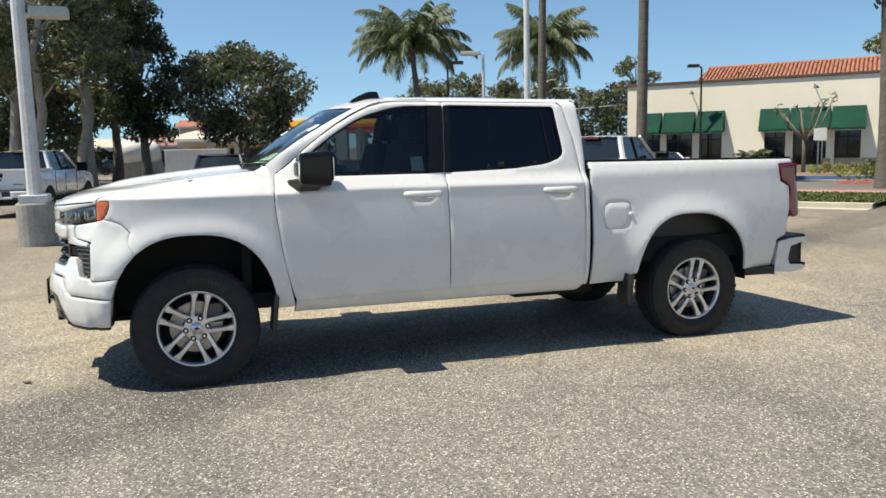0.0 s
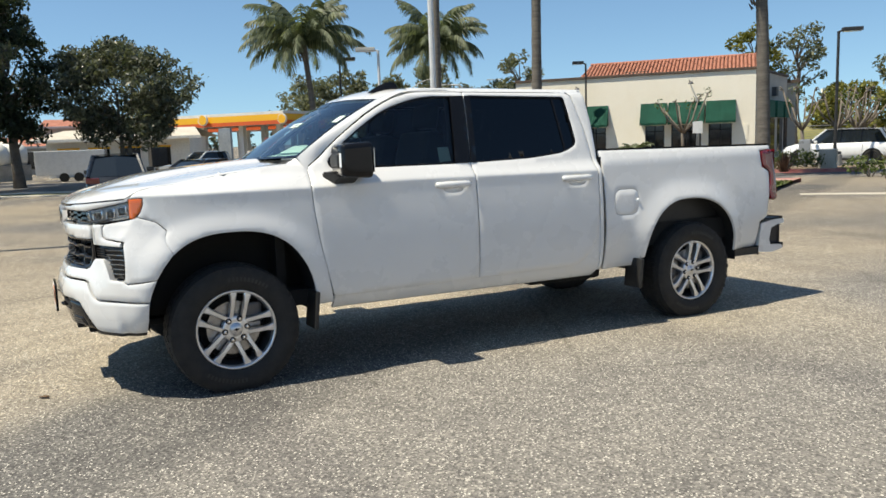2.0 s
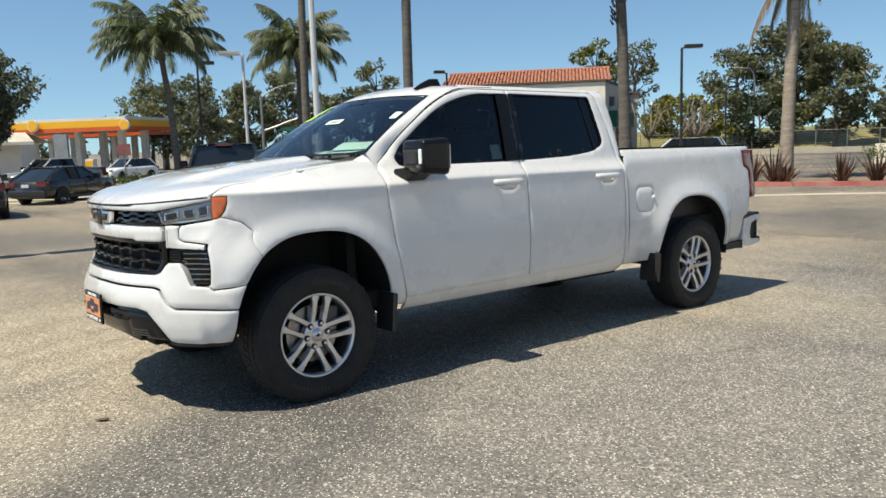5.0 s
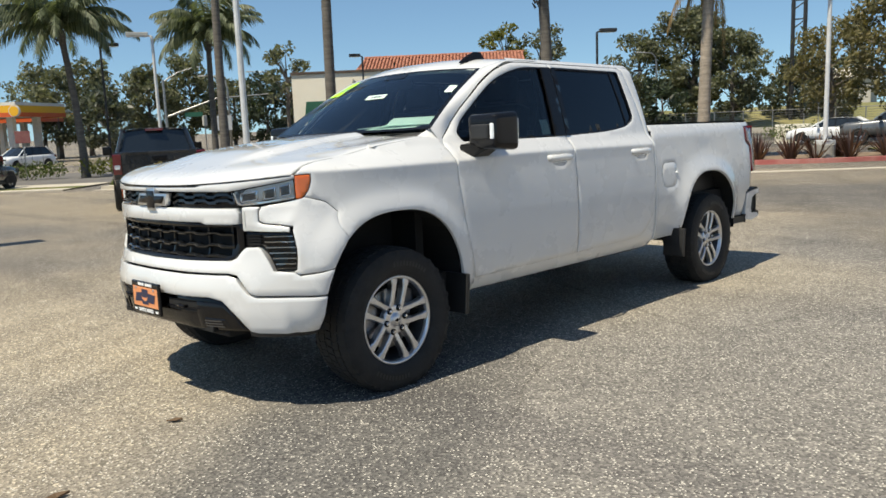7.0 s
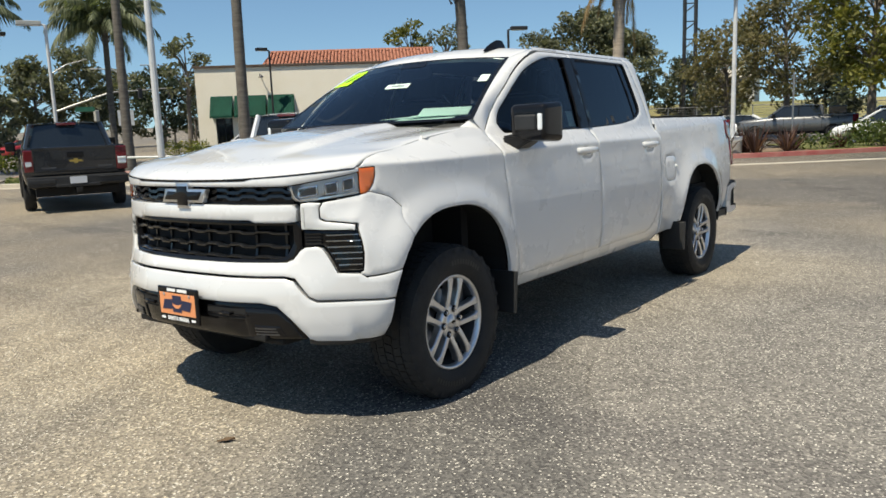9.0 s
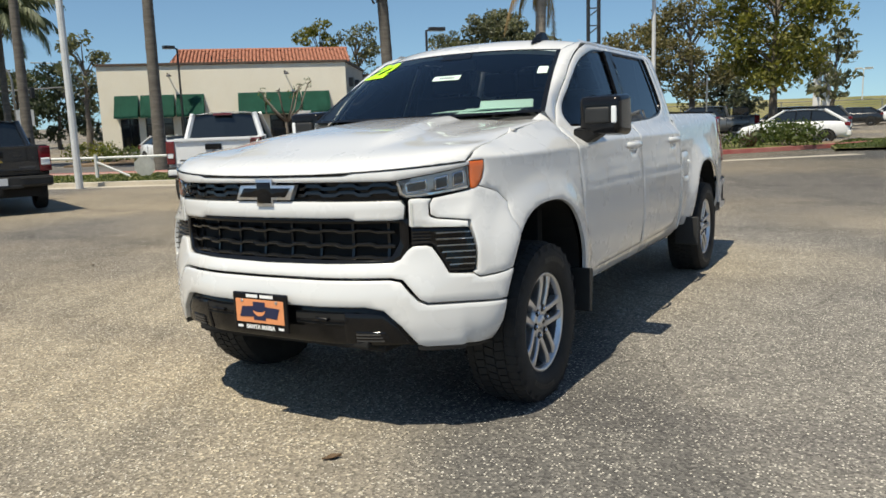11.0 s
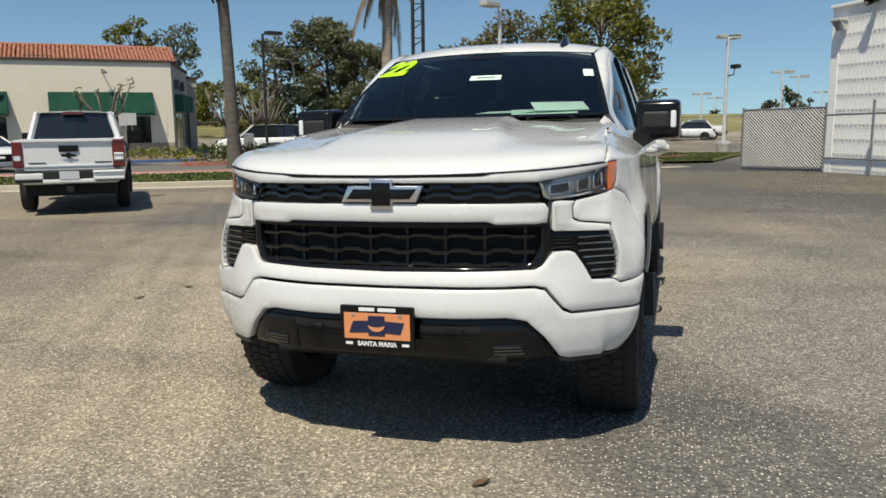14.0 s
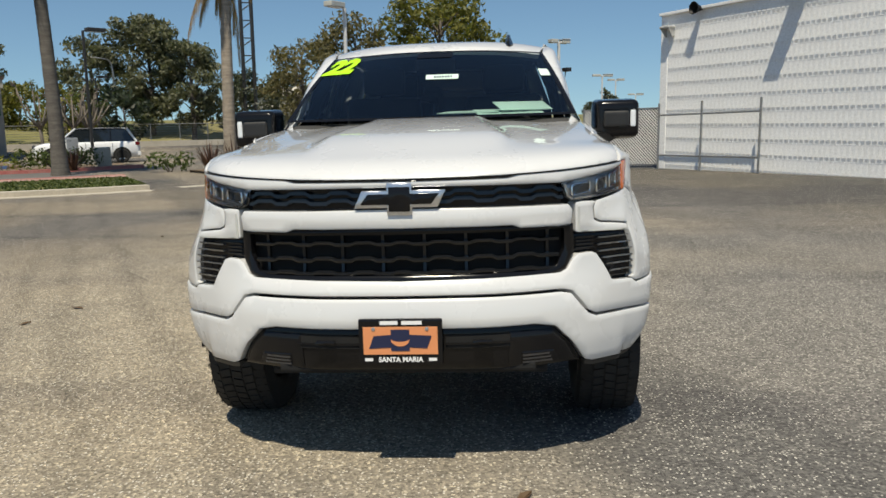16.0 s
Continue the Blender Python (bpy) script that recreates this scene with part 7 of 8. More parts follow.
for az_, d, h in ((2.6, 150, 4.0), (0.6, 170, 3.2), (-6.6, 90, 5.2), (-8.2, 110, 4.4), (-2.6, 120, 3.6), (88.0, 110, 6), (80.0, 125, 6), (77.5, 130, 6.5), (65.0, 125, 8), (53.0, 110, 7), (50.5, 120, 6), (34, 120, 8)):
    x, y = polar(-3.6, -1, az_, d)
    tree("tree", x, y, h, h * 0.55, LEAF_FICUS, BARK, int(d * 7 + h), "small far green tree", clumps=12, leaf_size=0.4, base=0.1, dens=1.0)


def shrub(x, y, w, d, h, leaf, seed, label, az=0.0, name="shrub", per=420, size=0.09):
    t = thing(name, at(x, y, az), label, "shrub")
    rng = random.Random(seed)
    cl = []
    nx, ny = max(1, int(w / 0.5)), max(1, int(d / 0.5))
    for i in range(nx):
        for j in range(ny):
            cl.append(((i + 0.5) / nx * w - w / 2, (j + 0.5) / ny * d - d / 2, h * 0.55, 0.42 * max(h, 0.6) * rng.uniform(0.85, 1.15), 0.95))
    leaves_mesh("foliage", cl, per, size, seed, leaf, t)
    bm = bmesh.new()
    for i in range(5):
        a = i * 1.3
        tube([(0, 0, -0.1), (w * 0.2 * math.cos(a), d * 0.2 * math.sin(a), h * 0.5)], [0.03, 0.01], 5, bm)
    part("stem_cluster", bm, BARK, t)
    return t


def flax(x, y, h, seed, leaf=None, n=46, label="spiky reddish-brown flax clump in dry earth"):
    """A clump of sword leaves."""
    rng = random.Random(seed)
    t = thing("flax", at(x, y, rng.uniform(0, 360), 0.1), label, "plant")
    bm = bmesh.new()
    for i in range(n):
        a = rng.uniform(0, 6.28)
        tilt = rng.uniform(0.1, 1.0)
        L = h * rng.uniform(0.7, 1.25)
        d = Vector((math.cos(a) * math.sin(tilt), math.sin(a) * math.sin(tilt), math.cos(tilt)))
        s = Vector((-math.sin(a), math.cos(a), 0)) * 0.028
        p0 = Vector((math.cos(a), math.sin(a), 0)) * rng.uniform(0, 0.18)
        p1, p2 = p0 + d * L * 0.55, p0 + d * L + Vector((0, 0, -0.12 * L * tilt))
        v = [bm.verts.new(q) for q in (p0 - s, p0 + s, p1 + s * 1.1, p1 - s * 1.1)]
        bm.faces.new(v)
        bm.faces.new((v[3], v[2], bm.verts.new(p2)))
    part("blade_clump", bm, leaf or LEAF_RED, t)["kind"] = "stuff"


# planting along the drive
for i, (x, y, h) in enumerate(((24.6, 7.2, 0.95), (24.9, 6.2, 1.05), (25.6, 5.6, 0.95), (26.2, 4.7, 1.15), (26.8, 5.2, 1.0), (27.4, 3.9, 1.05), (28.6, 4.0, 0.9), (24.0, 9.2, 1.2), (24.3, 10.2, 1.1), (23.6, 8.6, 0.8), (29.6, 2.6, 0.8), (26.9, 16.9, 0.9))):
    flax(x, y, h, 60 + i)
shrub(29.0, 3.0, 2.2, 1.0, 0.75, LEAF_HEDGE, 80, "low rounded green shrub in earth", 110)
shrub(30.4, 1.35, 3.6, 1.0, 1.15, LEAF_HEDGE, 81, "clipped green hedge beside the drive", 37)
shrub(26.2, 12.6, 1.6, 1.0, 0.8, LEAF_HEDGE, 84, "rounded green shrub by the palm", 110)
shrub(28.9, 18.7, 3.2, 1.0, 1.0, LEAF_HEDGE, 85, "clipped green hedge on a red kerb", 128)
shrub(27.4, 20.2, 1.2, 0.9, 0.7, LEAF_YELLOW, 86, "yellow-green low shrub on earth", 120)
shrub(32.6, 25.6, 3.4, 1.0, 0.8, LEAF_YELLOW, 87, "yellow-flowered shrubs before the shop", 130)
shrub(30.2, 28.6, 2.6, 1.0, 0.8, LEAF_HEDGE, 88, "green shrubs before the shop", 130)
shrub(26.4, 33.6, 4.6, 1.2, 1.0, LEAF_HEDGE, 89, "green shrubs before the shop", 130)
shrub(25.0, 36.2, 2.4, 1.4, 1.3, LEAF_YELLOW, 90, "yellow-green bush at the shop corner", 130)
shrub(15.0, 36.5, 3.6, 1.4, 1.0, LEAF_YELLOW, 91, "yellow-green planting beside the street", 150)
shrub(11.5, 39.5, 3.6, 1.4, 0.9, LEAF_HEDGE, 92, "low green planting beside the street", 150)


def fan_palm(x, y, h, seed):
    rng = random.Random(seed)
    t = thing("low_palm", at(x, y), "low bushy palm beside the shop wall", "palm tree")
    bm = bmesh.new()
    for i in range(34):
        frond(bm, (0, 0, h * 0.35), i * 2.4, 1.4 - 1.3 * i / 34, 1.25 * rng.uniform(0.8, 1.1), 1.3, rng, 0.35, 12, 0.4, 0.6)
    part("frond_crown", bm, FROND, t)
    part("trunk", tube([(0, 0, -0.2), (0, 0, h * 0.4)], [0.18, 0.15], 8), PALMBARK, t)


fan_palm(32.4, 32.2, 2.0, 4)


def pollard(x, y, h, seed):
    """A hard-pruned, almost leafless tree with knuckled limbs."""
    rng = random.Random(seed)
    t = thing("pollarded_tree", at(x, y, rng.uniform(0, 360)), "hard-pruned bare street tree with knobbly limbs", "tree")
    bm = bmesh.new()
    tube([(0, 0, -0.3), (0.05, 0, h * 0.3), (0, 0.05, h * 0.48)], [0.13, 0.10, 0.09], 8, bm)
    cl = []
    for i in range(7):
        a = i * 0.9 + rng.uniform(-0.2, 0.2)
        r = h * rng.uniform(0.16, 0.34)
        z = h * rng.uniform(0.75, 1.0)
        m = Vector((math.cos(a) * r * 0.6, math.sin(a) * r * 0.6, h * 0.62))
        e = Vector((math.cos(a) * r, math.sin(a) * r, z))
        tube([(0, 0, h * 0.44), m, e], [0.065, 0.05, 0.04], 6, bm)
        for k in range(3):
            b = a + rng.uniform(-1, 1)
            tube([e, e + Vector((math.cos(b) * 0.22, math.sin(b) * 0.22, 0.22 * rng.random()))], [0.045, 0.028], 5, bm)
        if rng.random() < 0.5:
            cl.append((e.x, e.y, e.z, 0.32, 1.0))
    part("branching_limb", bm, BARK, t, smooth=True)
    leaves_mesh("foliage", cl or [(0, 0, h * 0.7, 0.3, 1)], 240, 0.09, seed, LEAF_HEDGE, t)["kind"] = "stuff"


pollard(34.0, 29.9, 4.4, 1)
pollard(38.6, 25.2, 4.2, 2)
pollard(40.6, 24.4, 4.2, 3)
pollard(42.6, 24.6, 4.0, 4)
pollard(44.4, 25.4, 4.2, 5)

# tufts of grass on the verges
def tufts(name, line_a, line_b, count, seed, h=0.045, label="short uneven grass blades"):
    rng = np.random.default_rng(seed)
    A, B = smooth_line(line_a, 8), smooth_line(line_b, 8)
    P, F = [], []
    for i in range(count):
        k = rng.random() * (len(A) - 1.001)
        j, f = int(k), k - int(k)
        g = rng.random()
        a = A[j] + (A[j + 1] - A[j]) * f
        b = B[j] + (B[j + 1] - B[j]) * f
        x, y = a + (b - a) * g
        z = gz(x, y) + 0.11
        an = rng.random() * 6.28
        dx, dy = 0.05 * math.cos(an), 0.05 * math.sin(an)
        hh = h * (0.5 + rng.random())
        n = len(P)
        P += [(x - dx, y - dy, z), (x + dx, y + dy, z), (x + dy * 0.5, y - dx * 0.5, z + hh)]
        F.append((n, n + 1, n + 2))
    me = bpy.data.meshes.new(name)
    me.from_pydata(P, [], F)
    me.materials.append(LEAF_HEDGE)
    tagged(new(name, me), label, "grass", kind="stuff")


tufts("grass", offset_line(verge_edge, 0.5), offset_line(red_line, -0.95), 9000, 5)
tufts("grass", [(27.5, -2.3), (30.5, -2.9), (36.0, -4.1)], [(27.0, -0.7), (31.5, -0.3), (37.0, -0.7)], 2500, 6)

# a few dry leaves on the lot
rng_ = random.Random(8)
DRYLEAF = Mat("dry_leaf", (0.10, 0.06, 0.03), 0.8).m
for i in range(16):
    x, y = rng_.uniform(1.5, 9.5), rng_.uniform(1.6, 7.5)
    if i > 9:
        x, y = rng_.uniform(-2.4, -0.9), rng_.uniform(-1.5, 2.2)
    s = rng_.uniform(0.03, 0.06)
    bm = loft([[(-s, -s * 0.1, 0.004), (0, -s * 0.5, 0.012), (s, 0, 0.006)], [(-s, 0.0, 0.012), (0, 0.0, 0.003), (s, 0.0, 0.018)], [(-s, s * 0.1, 0.004), (0, s * 0.5, 0.014), (s, 0.0, 0.006)]])
    o = part("fallen_leaf", bm, DRYLEAF)
    o.matrix_world = at(x, y, rng_.uniform(0, 360), 0.002)
    tagged(o, "small curled dry brown leaf on the asphalt", "leaf", "fallen leaves")

# ---- posts, lamps and signs ----
POLE_WHITE = mottled("white_pole_paint", (0.55, 0.56, 0.56), (0.66, 0.67, 0.67), 2.5, 0.5, 0.1, 0.003, 30)
POLE_BLACK = mottled("black_pole_paint", (0.012, 0.012, 0.013), (0.03, 0.03, 0.03), 2.5, 0.5, 0.1, 0.003, 30)
PIER = mottled("rough_concrete", (0.26, 0.25, 0.23), (0.36, 0.35, 0.32), 3.0, 0.9, 0.4, 0.01, 22)
HEADGREY = mottled("lamp_head_grey", (0.40, 0.40, 0.37), (0.50, 0.50, 0.46), 3, 0.5, 0.1, 0.003, 30)


def lot_lamp(x, y, h, az, pier=0.0, r=0.085, heads=1, label="white lamp post on a concrete pier", mat_=None, head_len=0.75):
    t = thing("lamp_post", at(x, y, az), label, "lamp post")
    mt = mat_ or POLE_WHITE
    if pier:
        part("pier", lathe([(0.0, pier), (0.31, pier), (0.33, pier - 0.03), (0.34, 0.0), (0.34, -0.5)], 20), PIER, t, "round concrete pier")
        part("base_cover", box(-0.24, -0.24, pier - 0.002, 0.24, 0.24, pier + 0.14, 0.02), mt, t)
    part("pole", tube([(0, 0, pier - 0.3), (0, 0, h)], [r, r * 0.8], 10), mt, t)
    for k in range(heads):
        s = 1 if k == 0 else -1
        hd = part("head", box(s * 0.16, -0.20, h - 0.02, s * (0.16 + head_len), 0.20, h + 0.17, 0.03), HEADGREY if mat_ is None else mt, t)
        part("arm", tube([(0, 0, h - 0.02), (s * 0.3, 0, h + 0.06)], 0.045, 8), mt, t)
        part("glass", box(s * 0.22, -0.15, h - 0.035, s * (0.10 + head_len), 0.15, h - 0.018), LAMPWHITE, hd)
    return t


ll = lot_lamp(-2.45, 9.7, 6.4, 180, 0.78, 0.13, 2, "white lamp post on a round concrete pier")
part("side_arm", tube([(0, 0, 4.02), (-0.22, 0, 4.08)], 0.045, 8), POLE_WHITE, ll)
part("side_head", box(-0.80, -0.19, 4.02, -0.18, 0.19, 4.20, 0.03), HEADGREY, ll)
lot_lamp(11.5, 18.7, 11.0, 60, 0.0, 0.11, 2, "tall white post at the lot's edge")
lot_lamp(26.0, 5.45, 5.9, 150, 0.58, 0.085, 1, "white lamp post on a concrete pier in a bed")
lot_lamp(15.6, 32.8, 6.7, 155, 0.0, 0.09, 1, "pale grey shoebox street lamp", None, 1.0)
lot_lamp(16.2, 40.1, 7.0, -20, 0.0, 0.075, 1, "slim black shoebox lamp post", POLE_BLACK, 0.8)
lot_lamp(32.05, 36.67, 6.7, 155, 0.0, 0.075, 1, "slim black shoebox lamp post", POLE_BLACK, 0.7)
lot_lamp(34.5, 20.1, 6.55, -40, 0.6, 0.08, 1, "slim black shoebox lamp post", POLE_BLACK, 0.9)
lot_lamp(60.0, 33.0, 6.0, -40, 0.0, 0.08, 1, "slim black lamp post beside the shop", POLE_BLACK, 0.8)
d_ = lot_lamp(40.0, -3.4, 5.8, 120, 0.45, 0.10, 2, "lamp post with paired heads and a small floodlight", None, 0.42)
part("floodlight_arm", tube([(0, 0, 3.9), (-0.1, 0.45, 3.95), (-0.1, 0.52, 4.25)], 0.035, 6), POLE_BLACK, d_)
part("floodlight", box(-0.25, 0.35, 4.25, 0.05, 0.85, 4.45, 0.03), POLE_BLACK, d_)
for az_, d, h in ((-6.6, 78, 6.0), (-7.6, 95, 6.4), (-9.0, 105, 5.0), (-1.6, 88, 4.6), (-2.4, 120, 5.0), (1.2, 110, 6.0)):
    x, y = polar(-3.8, -0.9, az_, d)
    lot_lamp(x, y, h - 0.1, 100, 0.0, 0.09, 2, "far white lamp post with paired heads", None, 0.8)

# curved street lamps
def arm_lamp(x, y, h, az, reach=2.0, label="galvanised street lamp with a curved arm"):
    t = thing("street_lamp", at(x, y, az), label, "street lamp")
    part("pole", tube([(0, 0, -0.2), (0, 0, h - 1.2), (0.15, 0, h - 0.5), (0.6, 0, h - 0.1), (reach, 0, h)], [0.13, 0.10, 0.09, 0.07, 0.05], 8), GALV, t, smooth=True)
    part("head", box(reach - 0.1, -0.12, h - 0.06, reach + 0.6, 0.12, h + 0.06, 0.04), HEADGREY, t)


arm_lamp(75.3, 39.1, 8.8, 160)
x, y = polar(-2.9, -3.8, 55.6, 95)
arm_lamp(x, y, 9.0, 150, 2.4)
x, y = polar(-1.7, -5.3, 60.0, 80)
arm_lamp(x, y, 7.6, 140, 2.0)
x, y = polar(0, -6, 83.6, 60)
arm_lamp(x, y, 7.2, 30, 1.6)

# traffic signal with a long arm and a green name board
sig = thing("traffic_signal", at(34.8, 69.8), "traffic signal post with a long mast arm and a street light", "traffic signal")
part("mast", tube([(0, 0, -0.2), (0, 0, 7.5)], [0.16, 0.11], 10), GALV, sig)
ax, ay = 0.888, -0.459
part("mast_arm", tube([(0, 0, 3.9), (ax * 4.9, ay * 4.9, 5.6), (ax * 10.4, ay * 10.4, 5.95)], [0.11, 0.08, 0.05], 8), GALV, sig)
part("light_arm", tube([(0, 0, 7.3), (ax * 1.4, ay * 1.4, 8.2), (ax * 3.0, ay * 3.0, 8.65)], [0.07, 0.05, 0.04], 8), GALV, sig)
part("light_head", moved(box(-0.35, -0.12, -0.06, 0.35, 0.12, 0.06, 0.03), Matrix.Translation((ax * 3.2, ay * 3.2, 8.68)) @ pose(0, 0, 0, 0, 0, -27)), HEADGREY, sig)
part("name_board", moved(box(-0.85, -0.03, -0.22, 0.85, 0.03, 0.22), Matrix.Translation((ax * 2.6, ay * 2.6, 4.1)) @ pose(0, 0, 0, 0, 0, -27)), mottled("green_sign", (0.02, 0.12, 0.07), (0.03, 0.15, 0.09), 2, 0.5, 0), sig, "green street-name board")
for k in (7.6, 10.4):
    part("signal_head", box(ax * k - 0.18, ay * k - 0.18, 5.0, ax * k + 0.18, ay * k + 0.18, 5.95, 0.05), POLE_BLACK, sig)
x, y = polar(-2.9, -3.8, 60.4, 88)
s2 = thing("traffic_signal", at(x, y), "small traffic signal on a grey post", "traffic signal")
part("post", tube([(0, 0, -0.2), (0, 0, 3.6)], 0.07, 8), GALV, s2)
part("signal_head", box(-0.2, -0.2, 3.0, 0.2, 0.2, 4.1, 0.05), HEADGREY, s2)

# tall lattice mast and sign panel
mast = thing("lattice_mast", at(89.1, 29.4), "tall dark twin-post sign mast", "sign")
for dx in (-0.55, 0.55):
    part("leg", tube([(dx * 0.5, -dx, -0.3), (dx * 0.5, -dx, 22.0)], 0.22, 8), POLE_BLACK, mast)
for z in range(9, 22, 1):
    part("rung", tube([(-0.28, 0.55, z), (0.28, -0.55, z + (0.9 if z % 2 else 0.0))], 0.07, 6), POLE_BLACK, mast)

# drive barrier: a low pole on a raking brace, with the back of an octagonal sign hung on it
OCT = mottled("bare_sign_back", (0.66, 0.66, 0.63), (0.74, 0.74, 0.71), 3, 0.5, 0.1, 0.002, 20, 0.1)
so = thing("barrier_pole", at(14.3, 21.6), "white drive barrier pole with the back of a stop sign", "barrier")
part("post", tube([(0, 0, -0.2), (0, 0, 0.92)], [0.07, 0.06], 8), POLE_WHITE, so)
part("pole", tube([(-1.5, 2.4, 0.82), (0, 0.06, 0.80), (1.80, -2.50, 0.80)], 0.045, 8), POLE_WHITE, so)
part("brace", tube([(0, 0, 0.67), (0.50, -1.0, 0.17), (0.56, -1.1, -0.05)], 0.040, 8), POLE_WHITE, so)
bm = bmesh.new()
ring = [bm.verts.new((0.37 * math.cos(a), 0.37 * math.sin(a), 0)) for a in [math.pi / 8 + k * math.pi / 4 for k in range(8)]]
bm.faces.new(ring)
bmesh.ops.solidify(bm, geom=bm.faces[:], thickness=0.012)
part("sign_back", moved(bm, Matrix.Translation((0.85, -1.42, 0.47)) @ pose(0, 0, 0, 90, 0, -55)), OCT, so, "bare metal back of an octagonal sign")


def sign_post(x, y, h, w, hh, az, face, label, category="sign"):
    t = thing("sign_post", at(x, y, az), label, category)
    part("post", tube([(0, 0, -0.2), (0, 0, h)], 0.032, 6), GALV, t)
    if w:
        part("board", box(0.03, -w / 2, h - hh, 0.05, w / 2, h + 0.02, 0.004), face, t)


sign_post(31.4, 26.2, 2.5, 0.45, 0.6, 220, POLE_WHITE, "small white notice on a post")
sign_post(35.0, 29.6, 2.6, 0.45, 0.7, 220, POLE_WHITE, "small white notice on a post")
sign_post(29.3, 4.2, 3.0, 0, 0, 0, POLE_WHITE, "bare square sign post in a bed", "post")
sign_post(19.5, 33.4, 2.9, 0.75, 0.75, 240, POLE_WHITE, "white street notice on a post")
sign_post(11.6, 39.8, 2.5, 0.7, 0.6, 250, REDKERB, "red and white street notice on a post")
x, y = polar(-3.8, -0.9, 16.0, 70)
sign_post(x, y, 4.2, 0.0, 0, 0, GALV, "slim grey steel post beside the street", "post")

# pale twin-slab sign near the drive
ws = thing("monument_sign", at(60.5, 2.42, 95), "tall white twin-panel monument sign", "sign")
for dy in (-0.31, 0.31):
    part("slab", box(dy - 0.28, -0.2, -0.3, dy + 0.28, 0.2, 4.85, 0.03), WHITE_FAR, ws)

# low kerbside boxes: utility box and pale wall behind the drive
ub = thing("utility_box", at(30.6, 17.6, 30), "beige utility box beside a hedge", "utility box")
part("cabinet", box(-0.4, -0.35, -0.1, 0.4, 0.35, 0.95, 0.03), CONCRETE, ub)
mb = thing("mail_box", at(31.4, 19.4, 30), "grey street mail box", "mail box")
part("cabinet", box(-0.3, -0.25, 0.5, 0.3, 0.25, 1.4, 0.04), SILVER_PAINT, mb)
part("stand", box(-0.06, -0.06, -0.1, 0.06, 0.06, 0.52), GALV, mb)
lw = thing("low_wall", at(47.0, 12.6, 100), "low cream wall with a clipped hedge behind", "wall")
part("panel", box(-2.6, -0.1, -0.3, 2.6, 0.1, 1.15, 0.02), STUCCO, lw)
shrub(46.2, 13.0, 5.0, 0.9, 1.25, LEAF_HEDGE, 95, "clipped green hedge before a low wall", 100)

# far chain-link fence and the dry grass bank behind it
BANK = mottled("dry_grass_bank", (0.15, 0.15, 0.05), (0.27, 0.24, 0.11), 0.10, 0.95, 0.8, 0.2, 2.0)
bank_a = [(58, 62), (74, 44), (84, 28), (90, 10), (100, -20), (110, -60)]
bank_b = [(70, 72), (88, 52), (100, 32), (108, 12), (120, -22), (132, -62)]
bm = loft([[(x, y, gz(x, y) + h) for x, y in smooth_line([(a[0] + (b[0] - a[0]) * f, a[1] + (b[1] - a[1]) * f) for a, b in zip(bank_a, bank_b)], 6)] for f, h in ((0, 0.0), (0.3, 1.0), (0.7, 2.2), (1.0, 2.7), (3.0, 2.8))])
tagged(part("bank", bm, BANK, smooth=True), "dry grassy road bank", "bank", kind="structure")
ff = thing("chain_fence", pose(0, 0, 0), "long grey chain-link fence along the bank", "fence")
MESH = Mat("chain_link", (0.22, 0.23, 0.23), 0.6, 0.5).m
fl_ = smooth_line([(54, 58), (70, 40), (79, 25), (85, 8), (94, -22)], 12)
for h in np.arange(0.25, 2.2, 0.24):
    part("wire", tube([(x, y, gz(x, y) + h) for x, y in fl_], 0.018, 3, caps=False), MESH, ff)
for p in fl_[::2]:
    part("post", tube([(p[0], p[1], gz(*p) - 0.1), (p[0], p[1], gz(*p) + 2.25)], 0.05, 6), GALV, ff)
for h in (2.2,):
    part("top_rail", tube([(x, y, gz(x, y) + h) for x, y in fl_], 0.035, 5), GALV, ff)
fw = thing("far_low_wall", pose(0, 0, 0), "long pale low wall at the foot of the fence", "wall", kind="structure")
part("wall", loft([[(x - 1.0, y - 0.5, gz(x, y) + h) for x, y in fl_] for h in (-0.2, 0.55)] + [[(x - 0.8, y - 0.4, gz(x, y) + 0.55) for x, y in fl_]]), CONCRETE, fw)

# ---- fuel station ----
YELLOW = Mat("yellow_fascia", (0.80, 0.42, 0.02), 0.45).m
ORANGE_F = Mat("orange_fascia", (0.60, 0.10, 0.02), 0.45).m
WHITE_F = mottled("white_fascia", (0.66, 0.65, 0.60), (0.74, 0.73, 0.68), 0.6, 0.6, 0.1, 0.01, 8)
